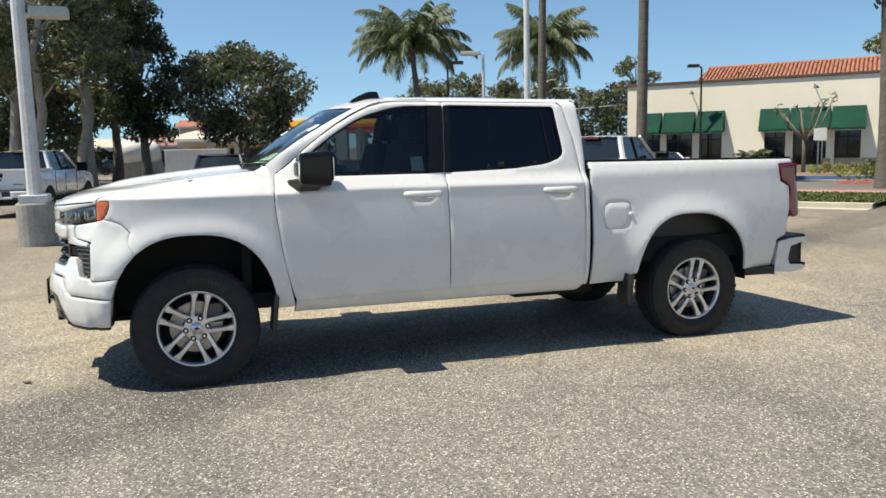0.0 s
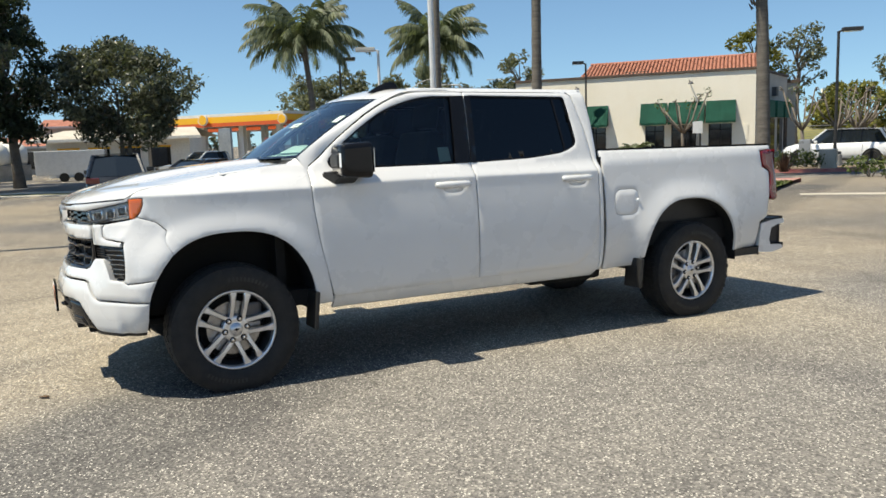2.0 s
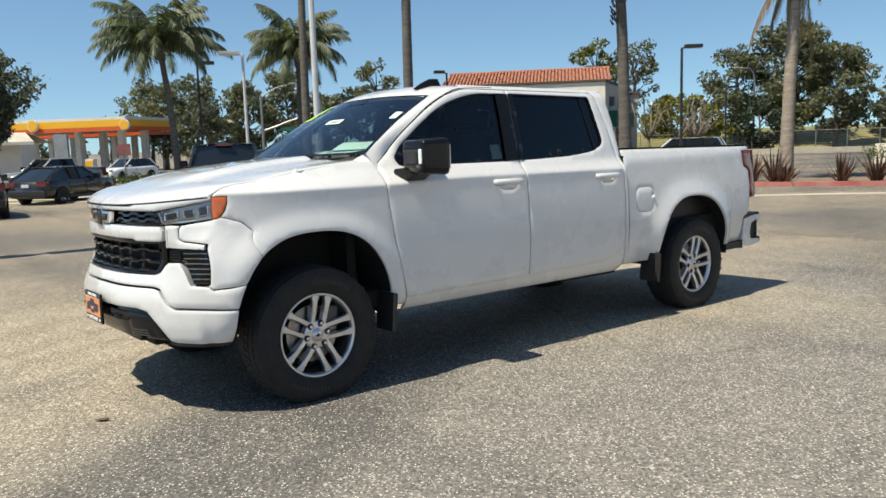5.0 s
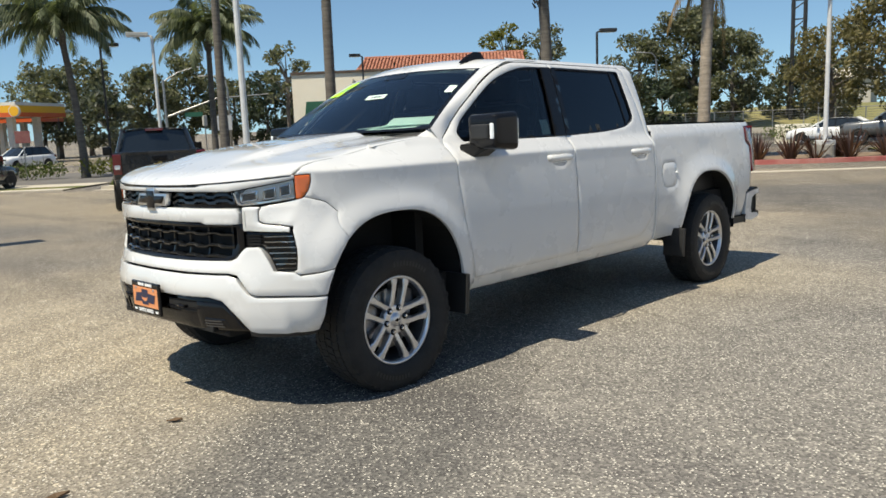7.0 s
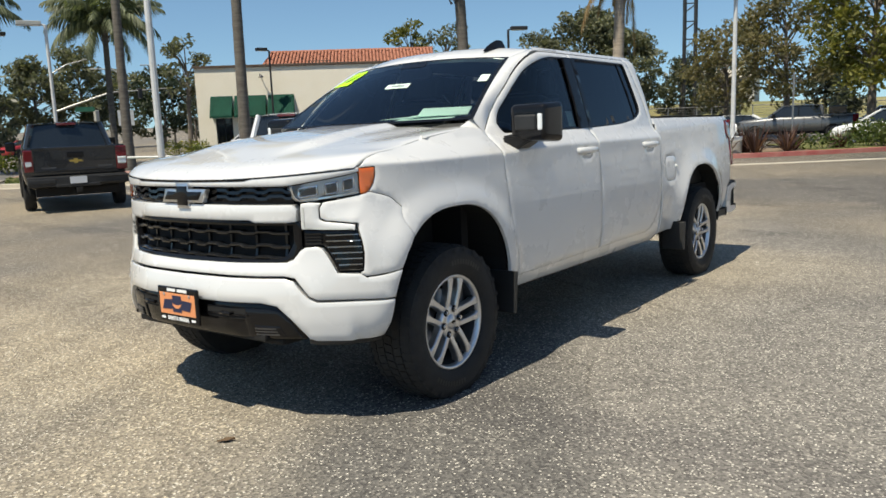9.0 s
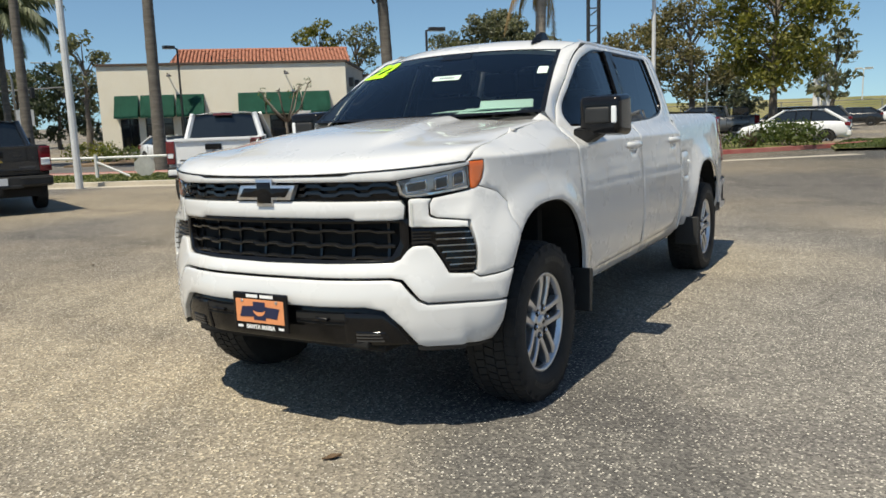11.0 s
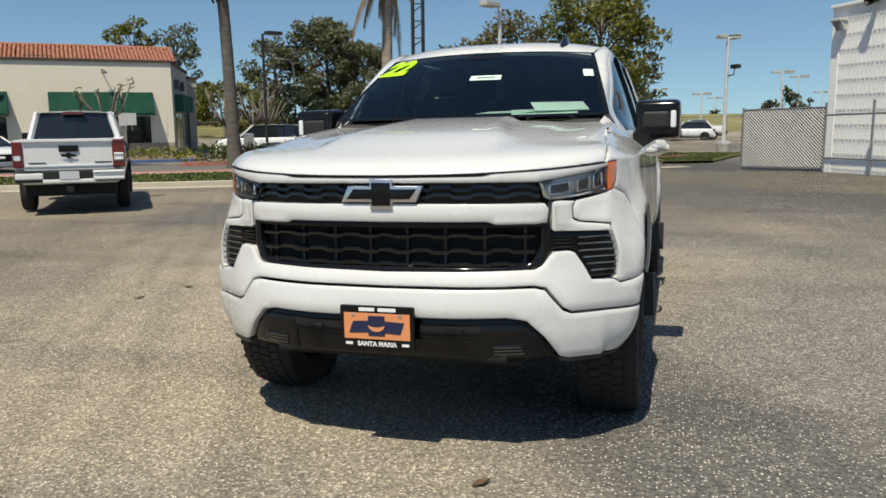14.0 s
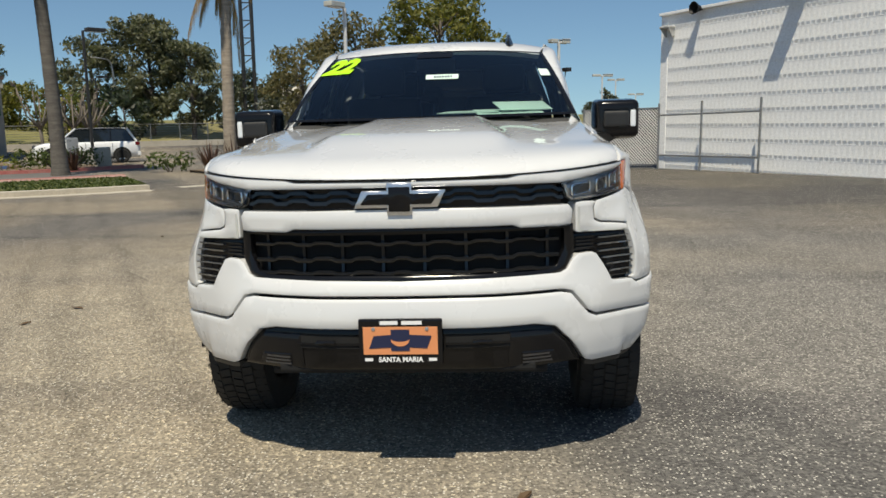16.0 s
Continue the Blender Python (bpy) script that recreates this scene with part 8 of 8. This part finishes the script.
def canopy(x, y, az, L, D, z0, z1, label):
    t = thing("fuel_canopy", at(x, y, az), label, "canopy")
    part("deck", box(0, 0.05, z0 + 0.1, L, D, z1 - 0.05), WHITE_F, t)
    h = z1 - z0
    for y0, y1 in ((0, 0.06), (D, D + 0.06)):
        part("white_band", box(-0.05, y0, z1 - h * 0.22, L + 0.05, y1, z1), WHITE_F, t)
        part("yellow_band", box(-0.05, y0 - 0.01, z0 + h * 0.30, L + 0.05, y1 + 0.01, z1 - h * 0.22), YELLOW, t)
        part("orange_band", box(-0.05, y0 - 0.015, z0, L + 0.05, y1 + 0.015, z0 + h * 0.30), ORANGE_F, t)
    for x0, x1 in ((-0.06, 0.0), (L, L + 0.06)):
        part("white_band", box(x0, 0, z1 - h * 0.22, x1, D, z1), WHITE_F, t)
        part("yellow_band", box(x0 - 0.01, 0, z0 + h * 0.30, x1 + 0.01, D, z1 - h * 0.22), YELLOW, t)
        part("orange_band", box(x0 - 0.015, 0, z0, x1 + 0.015, D, z0 + h * 0.30), ORANGE_F, t)
    for fx in (0.10, 0.36, 0.64, 0.90):
        for fy in (0.25, 0.75):
            part("pillar", box(L * fx - 0.3, D * fy - 0.3, -0.2, L * fx + 0.3, D * fy + 0.3, z0 + 0.15, 0.02), WHITE_F, t)
    return t


def disc(parent, p, r, az):
    bm = lathe([(0.0, 0.0), (r, 0.0), (r, 0.25), (0.0, 0.25)], 24)
    ob = part("fascia_disc", moved(bm, Matrix.Translation(p) @ pose(0, 0, 0, 90, 0, az)), YELLOW, parent, "round yellow disc on the fascia")
    bm = lathe([(r, 0.0), (r * 1.16, 0.0), (r * 1.16, 0.22), (r, 0.22)], 24)
    part("disc_rim", moved(bm, Matrix.Translation(p) @ pose(0, 0, 0, 90, 0, az)), WHITE_F, ob)


x0, y0 = polar(-1.7, -5.3, 73.0, 84)
x1, y1 = polar(-1.7, -5.3, 82.4, 96)
caz = math.degrees(math.atan2(y1 - y0, x1 - x0))
cl_ = math.hypot(x1 - x0, y1 - y0)
can = canopy(x0, y0, caz, cl_, -8.0, 4.4, 5.75, "yellow and orange banded fuel station canopy")
disc(can, Vector((cl_ * 0.53, 0.35, 5.15)), 0.52, 180)
disc(can, Vector((-0.2, 0.35, 4.9)), 0.45, 180)
x2, y2 = polar(-1.7, -5.3, 71.6, 98)
canopy(x2, y2, caz, 16.0, -8.0, 4.2, 5.5, "second yellow banded fuel canopy behind")
GREYPANEL = mottled("grey_panel", (0.22, 0.25, 0.28), (0.30, 0.33, 0.36), 1, 0.6, 0)
x3, y3 = polar(-1.7, -5.3, 77.0, 80)
pr = thing("price_sign", at(x3, y3, caz), "grey slab sign beside the pumps", "sign")
part("slab", box(-0.7, -0.15, -0.2, 0.7, 0.15, 4.0, 0.03), GREYPANEL, pr)
for az_, d in ((73.4, 88), (75.3, 86), (77.8, 90), (80.2, 94)):
    x, y = polar(-1.7, -5.3, az_, d)
    pu = thing("fuel_pump", at(x, y, caz), "yellow and white fuel pump", "fuel pump")
    part("cabinet", box(-0.45, -0.3, -0.1, 0.45, 0.3, 1.7, 0.04), WHITE_F, pu)
    part("panel", box(-0.40, -0.32, 0.9, 0.40, 0.32, 1.5), YELLOW, pu)

def low_house(x, y, az, L, D, h, wall_m, roof_m, label, over=1.2, rise=0.9, windows=True):
    t = thing("low_building", at(x, y, az), label, "building")
    part("wall", box(0, 0, -0.3, L, D, h), wall_m, t)
    part("roof", loft([[(-over, -over, h), (L + over, -over, h)], [(0.2, D / 2, h + rise), (L - 0.2, D / 2, h + rise)], [(-over, D + over, h), (L + over, D + over, h)]]), roof_m, t)
    part("roof_edge", box(-over, -over, h - 0.22, L + over, -over + 0.08, h + 0.02), WHITE_F, t)
    part("eave_side", box(-over, -over, h - 0.2, -over + 0.08, D + over, h + 0.02), WHITE_F, t)
    if windows:
        k = 1.0
        while k < L - 2.0:
            w = new("window")
            w.parent = t
            part("pane", box(k, -0.05, 0.6, k + 1.7, 0.03, 2.4), WINDOW, w)
            part("frame", box(k - 0.08, -0.09, 2.4, k + 1.78, 0.02, 2.55), YELLOW if wall_m is WHITE_F else WHITE_F, w)
            k += 2.6
    return t


PALE_ROOF = mottled("pale_roof", (0.44, 0.40, 0.33), (0.54, 0.50, 0.42), 0.5, 0.9, 0.2, 0.01, 6)
x, y = polar(0, -6, 89.6, 78)
low_house(x, y, -20, 12.2, 9.0, 3.3, WHITE_F, PALE_ROOF, "white low shop with a wide pale roof at the fuel station")
x, y = polar(0, -6, 96.3, 92)
low_house(x, y, 0, 7.0, 6.0, 2.8, mottled("blue_grey_board", (0.28, 0.31, 0.33), (0.36, 0.39, 0.41), 0.6, 0.8, 0.1, 0.01, 6), PALE_ROOF, "small grey-blue house with a low gable", 0.4, 1.0)
x, y = polar(0, -6, 92.8, 96)
low_house(x, y, 0, 16.0, 8.0, 3.0, STUCCO_SHADE, TILE, "long low house with a red tile roof", 0.5, 1.1)
x, y = polar(0, -6, 89.4, 108)
low_house(x, y, 0, 14.0, 8.0, 5.4, STUCCO_SHADE, TILE, "two-level house with a red tile roof", 0.6, 1.0)
x, y = polar(-3.1, -3.2, 15.0, 130)
low_house(x, y, 100, 8.0, 8.0, 6.2, STUCCO_SHADE, PALE_ROOF, "pale house among far trees", 0.5, 1.5)
# pale tanks and boxes by the street
for az_, d in ((92.7, 74), (91.6, 75)):
    x, y = polar(0, -6, az_, d)
    tk = thing("storage_tank", at(x, y, 10), "pale plastic storage tank on a grey block", "tank")
    bm = lathe([(0.0, 1.1), (0.7, 1.05), (1.05, 0.6), (1.1, -0.6), (0.7, -1.05), (0.0, -1.1)], 16)
    part("vessel", moved(bm, pose(0, 0, 2.1, 0, 90, 0)), WHITE_F, tk, smooth=True)
    part("block", box(-1.2, -0.8, -0.2, 1.2, 0.8, 1.3), PIER, tk)
x, y = polar(-0.8, -5.8, 87.6, 66)
bx = thing("box_trailer", at(x, y, -10), "white box trailer beside the station", "trailer")
part("body", box(-2.4, -1.0, 0.5, 2.4, 1.0, 2.3, 0.04), WHITE_FAR, bx)
for wx in (-0.5, 0.5):
    part("wheel", moved(lathe([(0, -0.1), (0.33, -0.1), (0.35, 0.0), (0.33, 0.1), (0, 0.1)], 16, "Y"), pose(wx, -0.95, 0.33)), RUBBER, bx)

# ---- parked vehicles; their axes: x ahead, y to the left, z up, origin under the middle ----
PLATE = Mat("pale_plate", (0.55, 0.57, 0.60), 0.5).m
CARGLASS = Mat("dark_car_glass", (0.012, 0.016, 0.020), 0.04, Specular_IOR_Level=0.7).m


def wheel_at(parent, x, y, r, side, rim_mat=ALLOY):
    w = new("wheel")
    w.parent = parent
    w.location = (x, y, r)
    s = side
    bm = lathe([(r * 0.62, s * 0.08), (r * 0.68, s * 0.115), (r * 0.92, s * 0.115), (r, s * 0.085), (r, -s * 0.085), (r * 0.92, -s * 0.115), (r * 0.62, -s * 0.08)], 28, "Y")
    part("tyre", bm, RUBBER, w, smooth=True)
    rim = part("rim", lathe([(r * 0.63, s * 0.10), (r * 0.60, s * 0.105), (r * 0.56, s * 0.08), (r * 0.5, s * 0.03), (0, s * 0.03)], 24, "Y"), ALLOY_DARK, w)
    for k in range(5):
        a = k * 1.2566 + 0.3
        bm = loft([[(r * f * math.cos(a + d), s * yy, r * f * math.sin(a + d)) for d in (-wd, wd)] for f, wd, yy in ((0.06, 0.5, 0.085), (0.25, 0.22, 0.088), (0.60, 0.11, 0.095))])
        part("spoke", bm, rim_mat, rim)
    return w


def rings(stations, zb):
    out = []
    for x, w, zt in stations:
        h = zt - zb
        half = [(w * 0.86, zb), (w * 0.97, zb + h * 0.12), (w, zb + h * 0.38), (w * 0.995, zb + h * 0.62), (w * 0.96, zb + h * 0.86), (w * 0.90, zb + h * 0.965), (w * 0.74, zt)]
        out.append([(x, y, z) for y, z in half] + [(x, 0.0, zt + 0.012)] + [(x, -y, z) for y, z in half[::-1]])
    return out


def lower_body(parent, stations, zb, paint_, arches, r):
    """The body below the windows: a loft with dark wheel openings laid over it."""
    bm = loft(rings(stations, zb), closed=True)
    vs = list(bm.verts)
    k = 15
    bm.faces.new(vs[:k][::-1])
    bm.faces.new(vs[-k:])
    b = part("body", bm, paint_, parent, smooth=True)
    for x in arches:
        for sg in (-1, 1):
            w = np.interp(x, [s[0] for s in stations], [s[1] for s in stations])
            bm = bmesh.new()
            pts = [(x + (r + 0.07) * math.cos(a), sg * (w + 0.004), max(zb - 0.02, r + (r + 0.07) * math.sin(a))) for a in np.linspace(-0.5, math.pi + 0.5, 20)]
            bm.faces.new([bm.verts.new(p) for p in pts])
            part("wheel_arch", bm, DARK, b)
            wheel_at(parent, x, sg * (w - 0.10), r, sg)
    return b


def glasshouse(parent, xs, z0, z1, w0, w1, paint_, split=(0.5,), rear_split=()):
    """Windows and roof. xs: foot of windscreen, its top, top of the rear glass, its foot (from front to back)."""
    a, b, c, d = xs
    g = part("glass", loft([[(a, w0 * 0.93, z0), (b, w1 * 0.93, z1 - 0.03), (c, w1 * 0.93, z1 - 0.03), (d, w0 * 0.93, z0)], [(a + 0.10, 0.0, z0 + 0.01), (b + 0.08, 0.0, z1 - 0.02), (c - 0.05, 0, z1 - 0.02), (d - 0.06, 0, z0 + 0.01)], [(a, -w0 * 0.93, z0), (b, -w1 * 0.93, z1 - 0.03), (c, -w1 * 0.93, z1 - 0.03), (d, -w0 * 0.93, z0)]]), CARGLASS, parent, "dark glass")
    bm = bmesh.new()
    for sg in (-1, 1):
        f = bm.faces.new([bm.verts.new(p) for p in ((a, sg * w0 * 0.93, z0), (b, sg * w1 * 0.93, z1 - 0.03), (c, sg * w1 * 0.93, z1 - 0.03), (d, sg * w0 * 0.93, z0))])
    part("side_glass", bm, CARGLASS, parent)
    n = 7
    rows = []
    for i in range(n):
        x = b + 0.10 + (c - b - 0.18) * i / (n - 1)
        crown = 0.035 * math.sin(math.pi * (i + 0.6) / (n + 0.2))
        rows.append([(x, w1 * f, z1 - 0.055 + crown + 0.05 * (1 - abs(f) ** 3)) for f in (-1.0, -0.9, -0.6, 0, 0.6, 0.9, 1.0)])
    bm = loft(rows)
    bmesh.ops.solidify(bm, geom=bm.faces[:], thickness=0.05)
    part("roof", bm, paint_, parent, smooth=True)
    for sg in (-1, 1):
        for (x0, zz0, ww0), (x1, zz1, ww1), rr in (((a, z0, w0), (b, z1 - 0.02, w1), 0.045), ((d, z0, w0), (c, z1 - 0.02, w1), 0.065)):
            part("pillar", tube([(x0, sg * ww0 * 0.94, zz0 - 0.02), (x1, sg * ww1 * 0.95, zz1)], rr, 6), paint_, parent)
        for f in split:
            x = b + (c - b) * f
            part("pillar", tube([(x + 0.03, sg * w0 * 0.935, z0), (x, sg * w1 * 0.94, z1 - 0.03)], 0.03, 6), GLOSS, parent)


def lamp(parent, x0, y0, z0, x1, y1, z1, mat_, name="lamp", label=""):
    for sg in (-1, 1):
        part(name, box(x0, sg * y0, z0, x1, sg * y1, z1, 0.02), mat_, parent, label)


def door_lines(parent, xs, w, z0, z1):
    for x in xs:
        for sg in (-1, 1):
            part("door_gap", box(x - 0.008, sg * (w - 0.01), z0, x + 0.008, sg * (w + 0.003), z1), DARK, parent)


def pickup(x, y, az, paint_, label, L=5.8, W=1.98, lift=0.0, rear_chrome=False, r=0.39, short=1.45):
    """A crew-cab pickup. The origin is on the ground under the middle of its tail."""
    t = thing("pickup_truck", at(x, y, az), label, "pickup truck")
    w = W / 2
    lower_body(t, [(0.10, w * 0.96, 1.30), (0.6, w, 1.30), (2.0, w, 1.29), (3.9, w, 1.27), (4.7, w * 0.99, 1.20), (L - 0.25, w * 0.95, 1.12), (L - 0.02, w * 0.86, 1.00)], 0.50 + lift, paint_, (1.15, L - 0.95), r)
    part("bed_floor", box(0.12, -w * 0.80, 1.28, short + 0.10, w * 0.80, 1.322), DARK, t)
    for sg in (-1, 1):
        part("bed_rail", box(0.05, sg * w * 0.78, 1.27, short + 0.15, sg * w * 0.95, 1.345, 0.015), paint_, t)
    glasshouse(t, (L - 1.60, L - 2.35, short + 0.32, short + 0.15), 1.27, 1.86, w * 0.93, w * 0.74, paint_, (0.42,))
    gate_ = part("tailgate", box(0.02, -w * 0.80, 0.78, 0.12, w * 0.80, 1.345, 0.02), paint_, t)
    part("gate_spoiler", box(-0.02, -w * 0.80, 1.30, 0.12, w * 0.80, 1.36, 0.012), paint_, gate_)
    part("gate_handle", box(-0.01, -0.16, 1.13, 0.04, 0.16, 1.24, 0.015), GLOSS, gate_)
    bt = [(-0.01, yy, 1.06 + zz) for yy, zz in bowtie(0.28, 0.10)]
    bm = bmesh.new()
    bm.faces.new([bm.verts.new(p) for p in bt])
    part("gate_emblem", bm, GLOSS if not rear_chrome else Mat("gold_emblem", (0.50, 0.36, 0.10), 0.3, 0.8).m, gate_)
    part("gate_crease", box(0.005, -w * 0.78, 0.86, 0.025, w * 0.78, 0.90, 0.008), paint_, gate_)
    for yy in (-0.56, 0.52):
        part("gate_bars", box(0.012, yy - 0.14, 0.92, 0.022, yy + 0.14, 0.945), ALLOY_DARK, gate_)
    lamp(t, -0.01, w * 0.80, 0.86, 0.26, w * 0.975, 1.31, REDLENS, "tail_lamp", "dark red tail lamp")
    lamp(t, -0.014, w * 0.83, 0.98, 0.0, w * 0.955, 1.08, LAMPWHITE, "reverse_lamp")
    bump_mat = CHROME if rear_chrome else paint_
    bp = part("rear_bumper", box(-0.16, -w * 0.95, 0.55 + lift, 0.10, w * 0.95, 0.76 + lift, 0.03), PLASTIC, t)
    for sg in (-1, 1):
        part("bumper_end", box(-0.175, sg * 0.42, 0.60 + lift, 0.0, sg * w * 0.94, 0.72 + lift, 0.03), bump_mat if not rear_chrome else PLASTIC, bp)
    part("bumper_sill", box(-0.178, -0.44, 0.53 + lift, 0.0, 0.44, 0.60 + lift, 0.02), bump_mat if not rear_chrome else PLASTIC, bp)
    part("plate", box(-0.185, -0.16, 0.60 + lift, -0.16, 0.16, 0.74 + lift), PLATE, bp)
    part("stop_lamp", box(short + 0.16, -0.20, 1.80, short + 0.24, 0.20, 1.855, 0.01), REDLENS, t, "red high stop lamp")
    part("hitch", box(-0.20, -0.06, 0.42, 0.2, 0.06, 0.52), DARK, t)
    part("underside", box(0.10, -w * 0.80, 0.34, L - 0.4, w * 0.80, 0.55), DARK, t)
    for sg in (-1, 1):
        part("door_mirror", box(L - 1.95, sg * (w + 0.02), 1.22, L - 1.78, sg * (w + 0.24), 1.44, 0.03), GLOSS, t)
    door_lines(t, (short + 0.25, 2.55, 3.55), w, 0.62, 1.24)
    lamp(t, L - 0.30, w * 0.55, 0.86, L + 0.0, w * 0.90, 1.02, LENS, "head_lamp")
    return t


def suv(x, y, az, paint_, label, L=4.7, W=1.88, H=1.72, hatch=0.35, kind="suv", r=0.36, bonnet=1.05, belt=1.08, hood=1.02):
    """A passenger car. The origin is on the ground under its middle."""
    t = thing("parked_car" if kind == "car" else "parked_suv", at(x, y, az), label, "car")
    w, f = W / 2, L / 2
    lower_body(t, [(-f, w * 0.84, belt * 0.93), (-f + 0.18, w * 0.95, belt), (-f + 0.9, w, belt + 0.02), (0.2, w, belt), (f - bonnet - 0.15, w, belt - 0.01), (f - 0.6, w * 0.97, hood), (f - 0.15, w * 0.88, hood - 0.12), (f, w * 0.74, hood - 0.26)], 0.30, paint_, (-f + 0.90, f - 0.88), r)
    glasshouse(t, (f - bonnet - 0.10, f - bonnet - 0.95, -f + 0.35 + hatch, -f + 0.14), belt - 0.02, H, w * 0.93, w * 0.72, paint_, (0.30, 0.68))
    lamp(t, -f - 0.01, w * 0.52, belt - 0.22, -f + 0.22, w * 0.93, belt - 0.05, REDLENS, "tail_lamp", "red tail lamp")
    lamp(t, f - 0.25, w * 0.48, hood - 0.24, f - 0.02, w * 0.80, hood - 0.12, LENS, "head_lamp")
    part("grille", box(f - 0.06, -w * 0.45, 0.48, f + 0.01, w * 0.45, hood - 0.24, 0.03), GLOSS, t)
    part("rear_bumper", box(-f - 0.05, -w * 0.90, 0.36, -f + 0.3, w * 0.90, 0.60, 0.05), PLASTIC if paint_ is BLACK_PAINT else paint_, t)
    part("plate", box(-f - 0.065, -0.16, 0.72, -f + 0.02, 0.16, 0.84), PLATE, t)
    part("sill", box(-f + 0.5, -w * 0.98, 0.24, f - 0.5, w * 0.98, 0.36, 0.03), PLASTIC, t)
    door_lines(t, (-f + 1.35, 0.05, f - bonnet - 0.25), w, 0.45, belt - 0.06)
    for sg in (-1, 1):
        part("door_mirror", box(f - bonnet - 0.60, sg * (w - 0.02), belt, f - bonnet - 0.44, sg * (w + 0.16), belt + 0.14, 0.03), paint_, t)
        part("roof_bar", tube([(f - bonnet - 1.0, sg * w * 0.66, H - 0.02), (-f + 0.6 + hatch, sg * w * 0.66, H - 0.01)], 0.018, 6), ALLOY_DARK, t)
    return t


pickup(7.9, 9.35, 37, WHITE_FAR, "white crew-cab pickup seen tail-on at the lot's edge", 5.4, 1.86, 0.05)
pickup(5.5, 12.75, 66, BLACK_PAINT, "black crew-cab pickup seen tail-on with a dark tailgate", 5.8, 2.0, 0.0, True)
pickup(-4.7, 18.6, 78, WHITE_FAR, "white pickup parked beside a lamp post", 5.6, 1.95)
suv(1.65, 22.9, 83, BLACK_PAINT, "black estate car parked tail-on", 4.7, 1.90, 1.72)
suv(6.2, 30.2, 40, BLACK_PAINT, "dark saloon parked at the lot's edge", 4.7, 1.82, 1.46, 0.75, "car", 0.33, 1.15, 0.98, 0.92)
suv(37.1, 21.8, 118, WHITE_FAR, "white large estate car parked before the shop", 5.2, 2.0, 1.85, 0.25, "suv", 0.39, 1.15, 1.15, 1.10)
t_ = pickup(43.6, 4.3, 103, GREY_PAINT, "dark grey crew-cab pickup with a bed rack", 5.9, 2.0)
part("bed_rack", box(0.55, -0.92, 1.33, 1.40, 0.92, 1.78, 0.04), CARGLASS, t_)
suv(44.6, 11.2, 103, WHITE_FAR, "white saloon behind the planting", 4.7, 1.82, 1.46, 0.75, "car", 0.33, 1.15, 0.98, 0.92)
suv(35.0, 1.6, 94, WHITE_FAR, "white hatchback behind a hedge", 4.5, 1.76, 1.50, 0.65, "car", 0.31, 0.95, 1.0, 0.90)
suv(74.0, -2.0, 92, WHITE_FAR, "white estate car across the drive", 4.7, 1.85, 1.70)
suv(71.0, 0.9, 92, BLACK_PAINT, "dark car across the drive", 4.6, 1.8, 1.5, 0.6, "car")
pickup(77.0, -5.4, 95, WHITE_FAR, "white far pickup beside the gate", 5.6, 1.95)
suv(47.5, 3.4, 100, BLACK_PAINT, "dark estate car in the shade", 4.7, 1.85, 1.70)
suv(51.0, 2.4, 100, GREY_PAINT, "grey estate car in the shade", 4.7, 1.85, 1.70)
suv(17.6, 58.5, 205, WHITE_FAR, "white estate car on the street", 4.6, 1.85, 1.68)
pickup(10.6, 41.8, 200, SILVER_PAINT, "grey pickup on the street", 5.4, 1.85)
suv(30.0, 66.0, 190, RED_PAINT, "red car on the far street", 4.5, 1.8, 1.5, 0.6, "car")
suv(22.3, 26.6, 250, WHITE_FAR, "white saloon nosing out of the side road", 4.8, 1.85, 1.45, 0.7, "car")
suv(15.0, 76.0, 20, GREY_PAINT, "grey car at the fuel pumps", 4.6, 1.8, 1.5, 0.6, "car")
suv(-5.2, 82.0, 10, BLACK_PAINT, "dark car beside the station shop", 4.6, 1.8, 1.5, 0.6, "car")
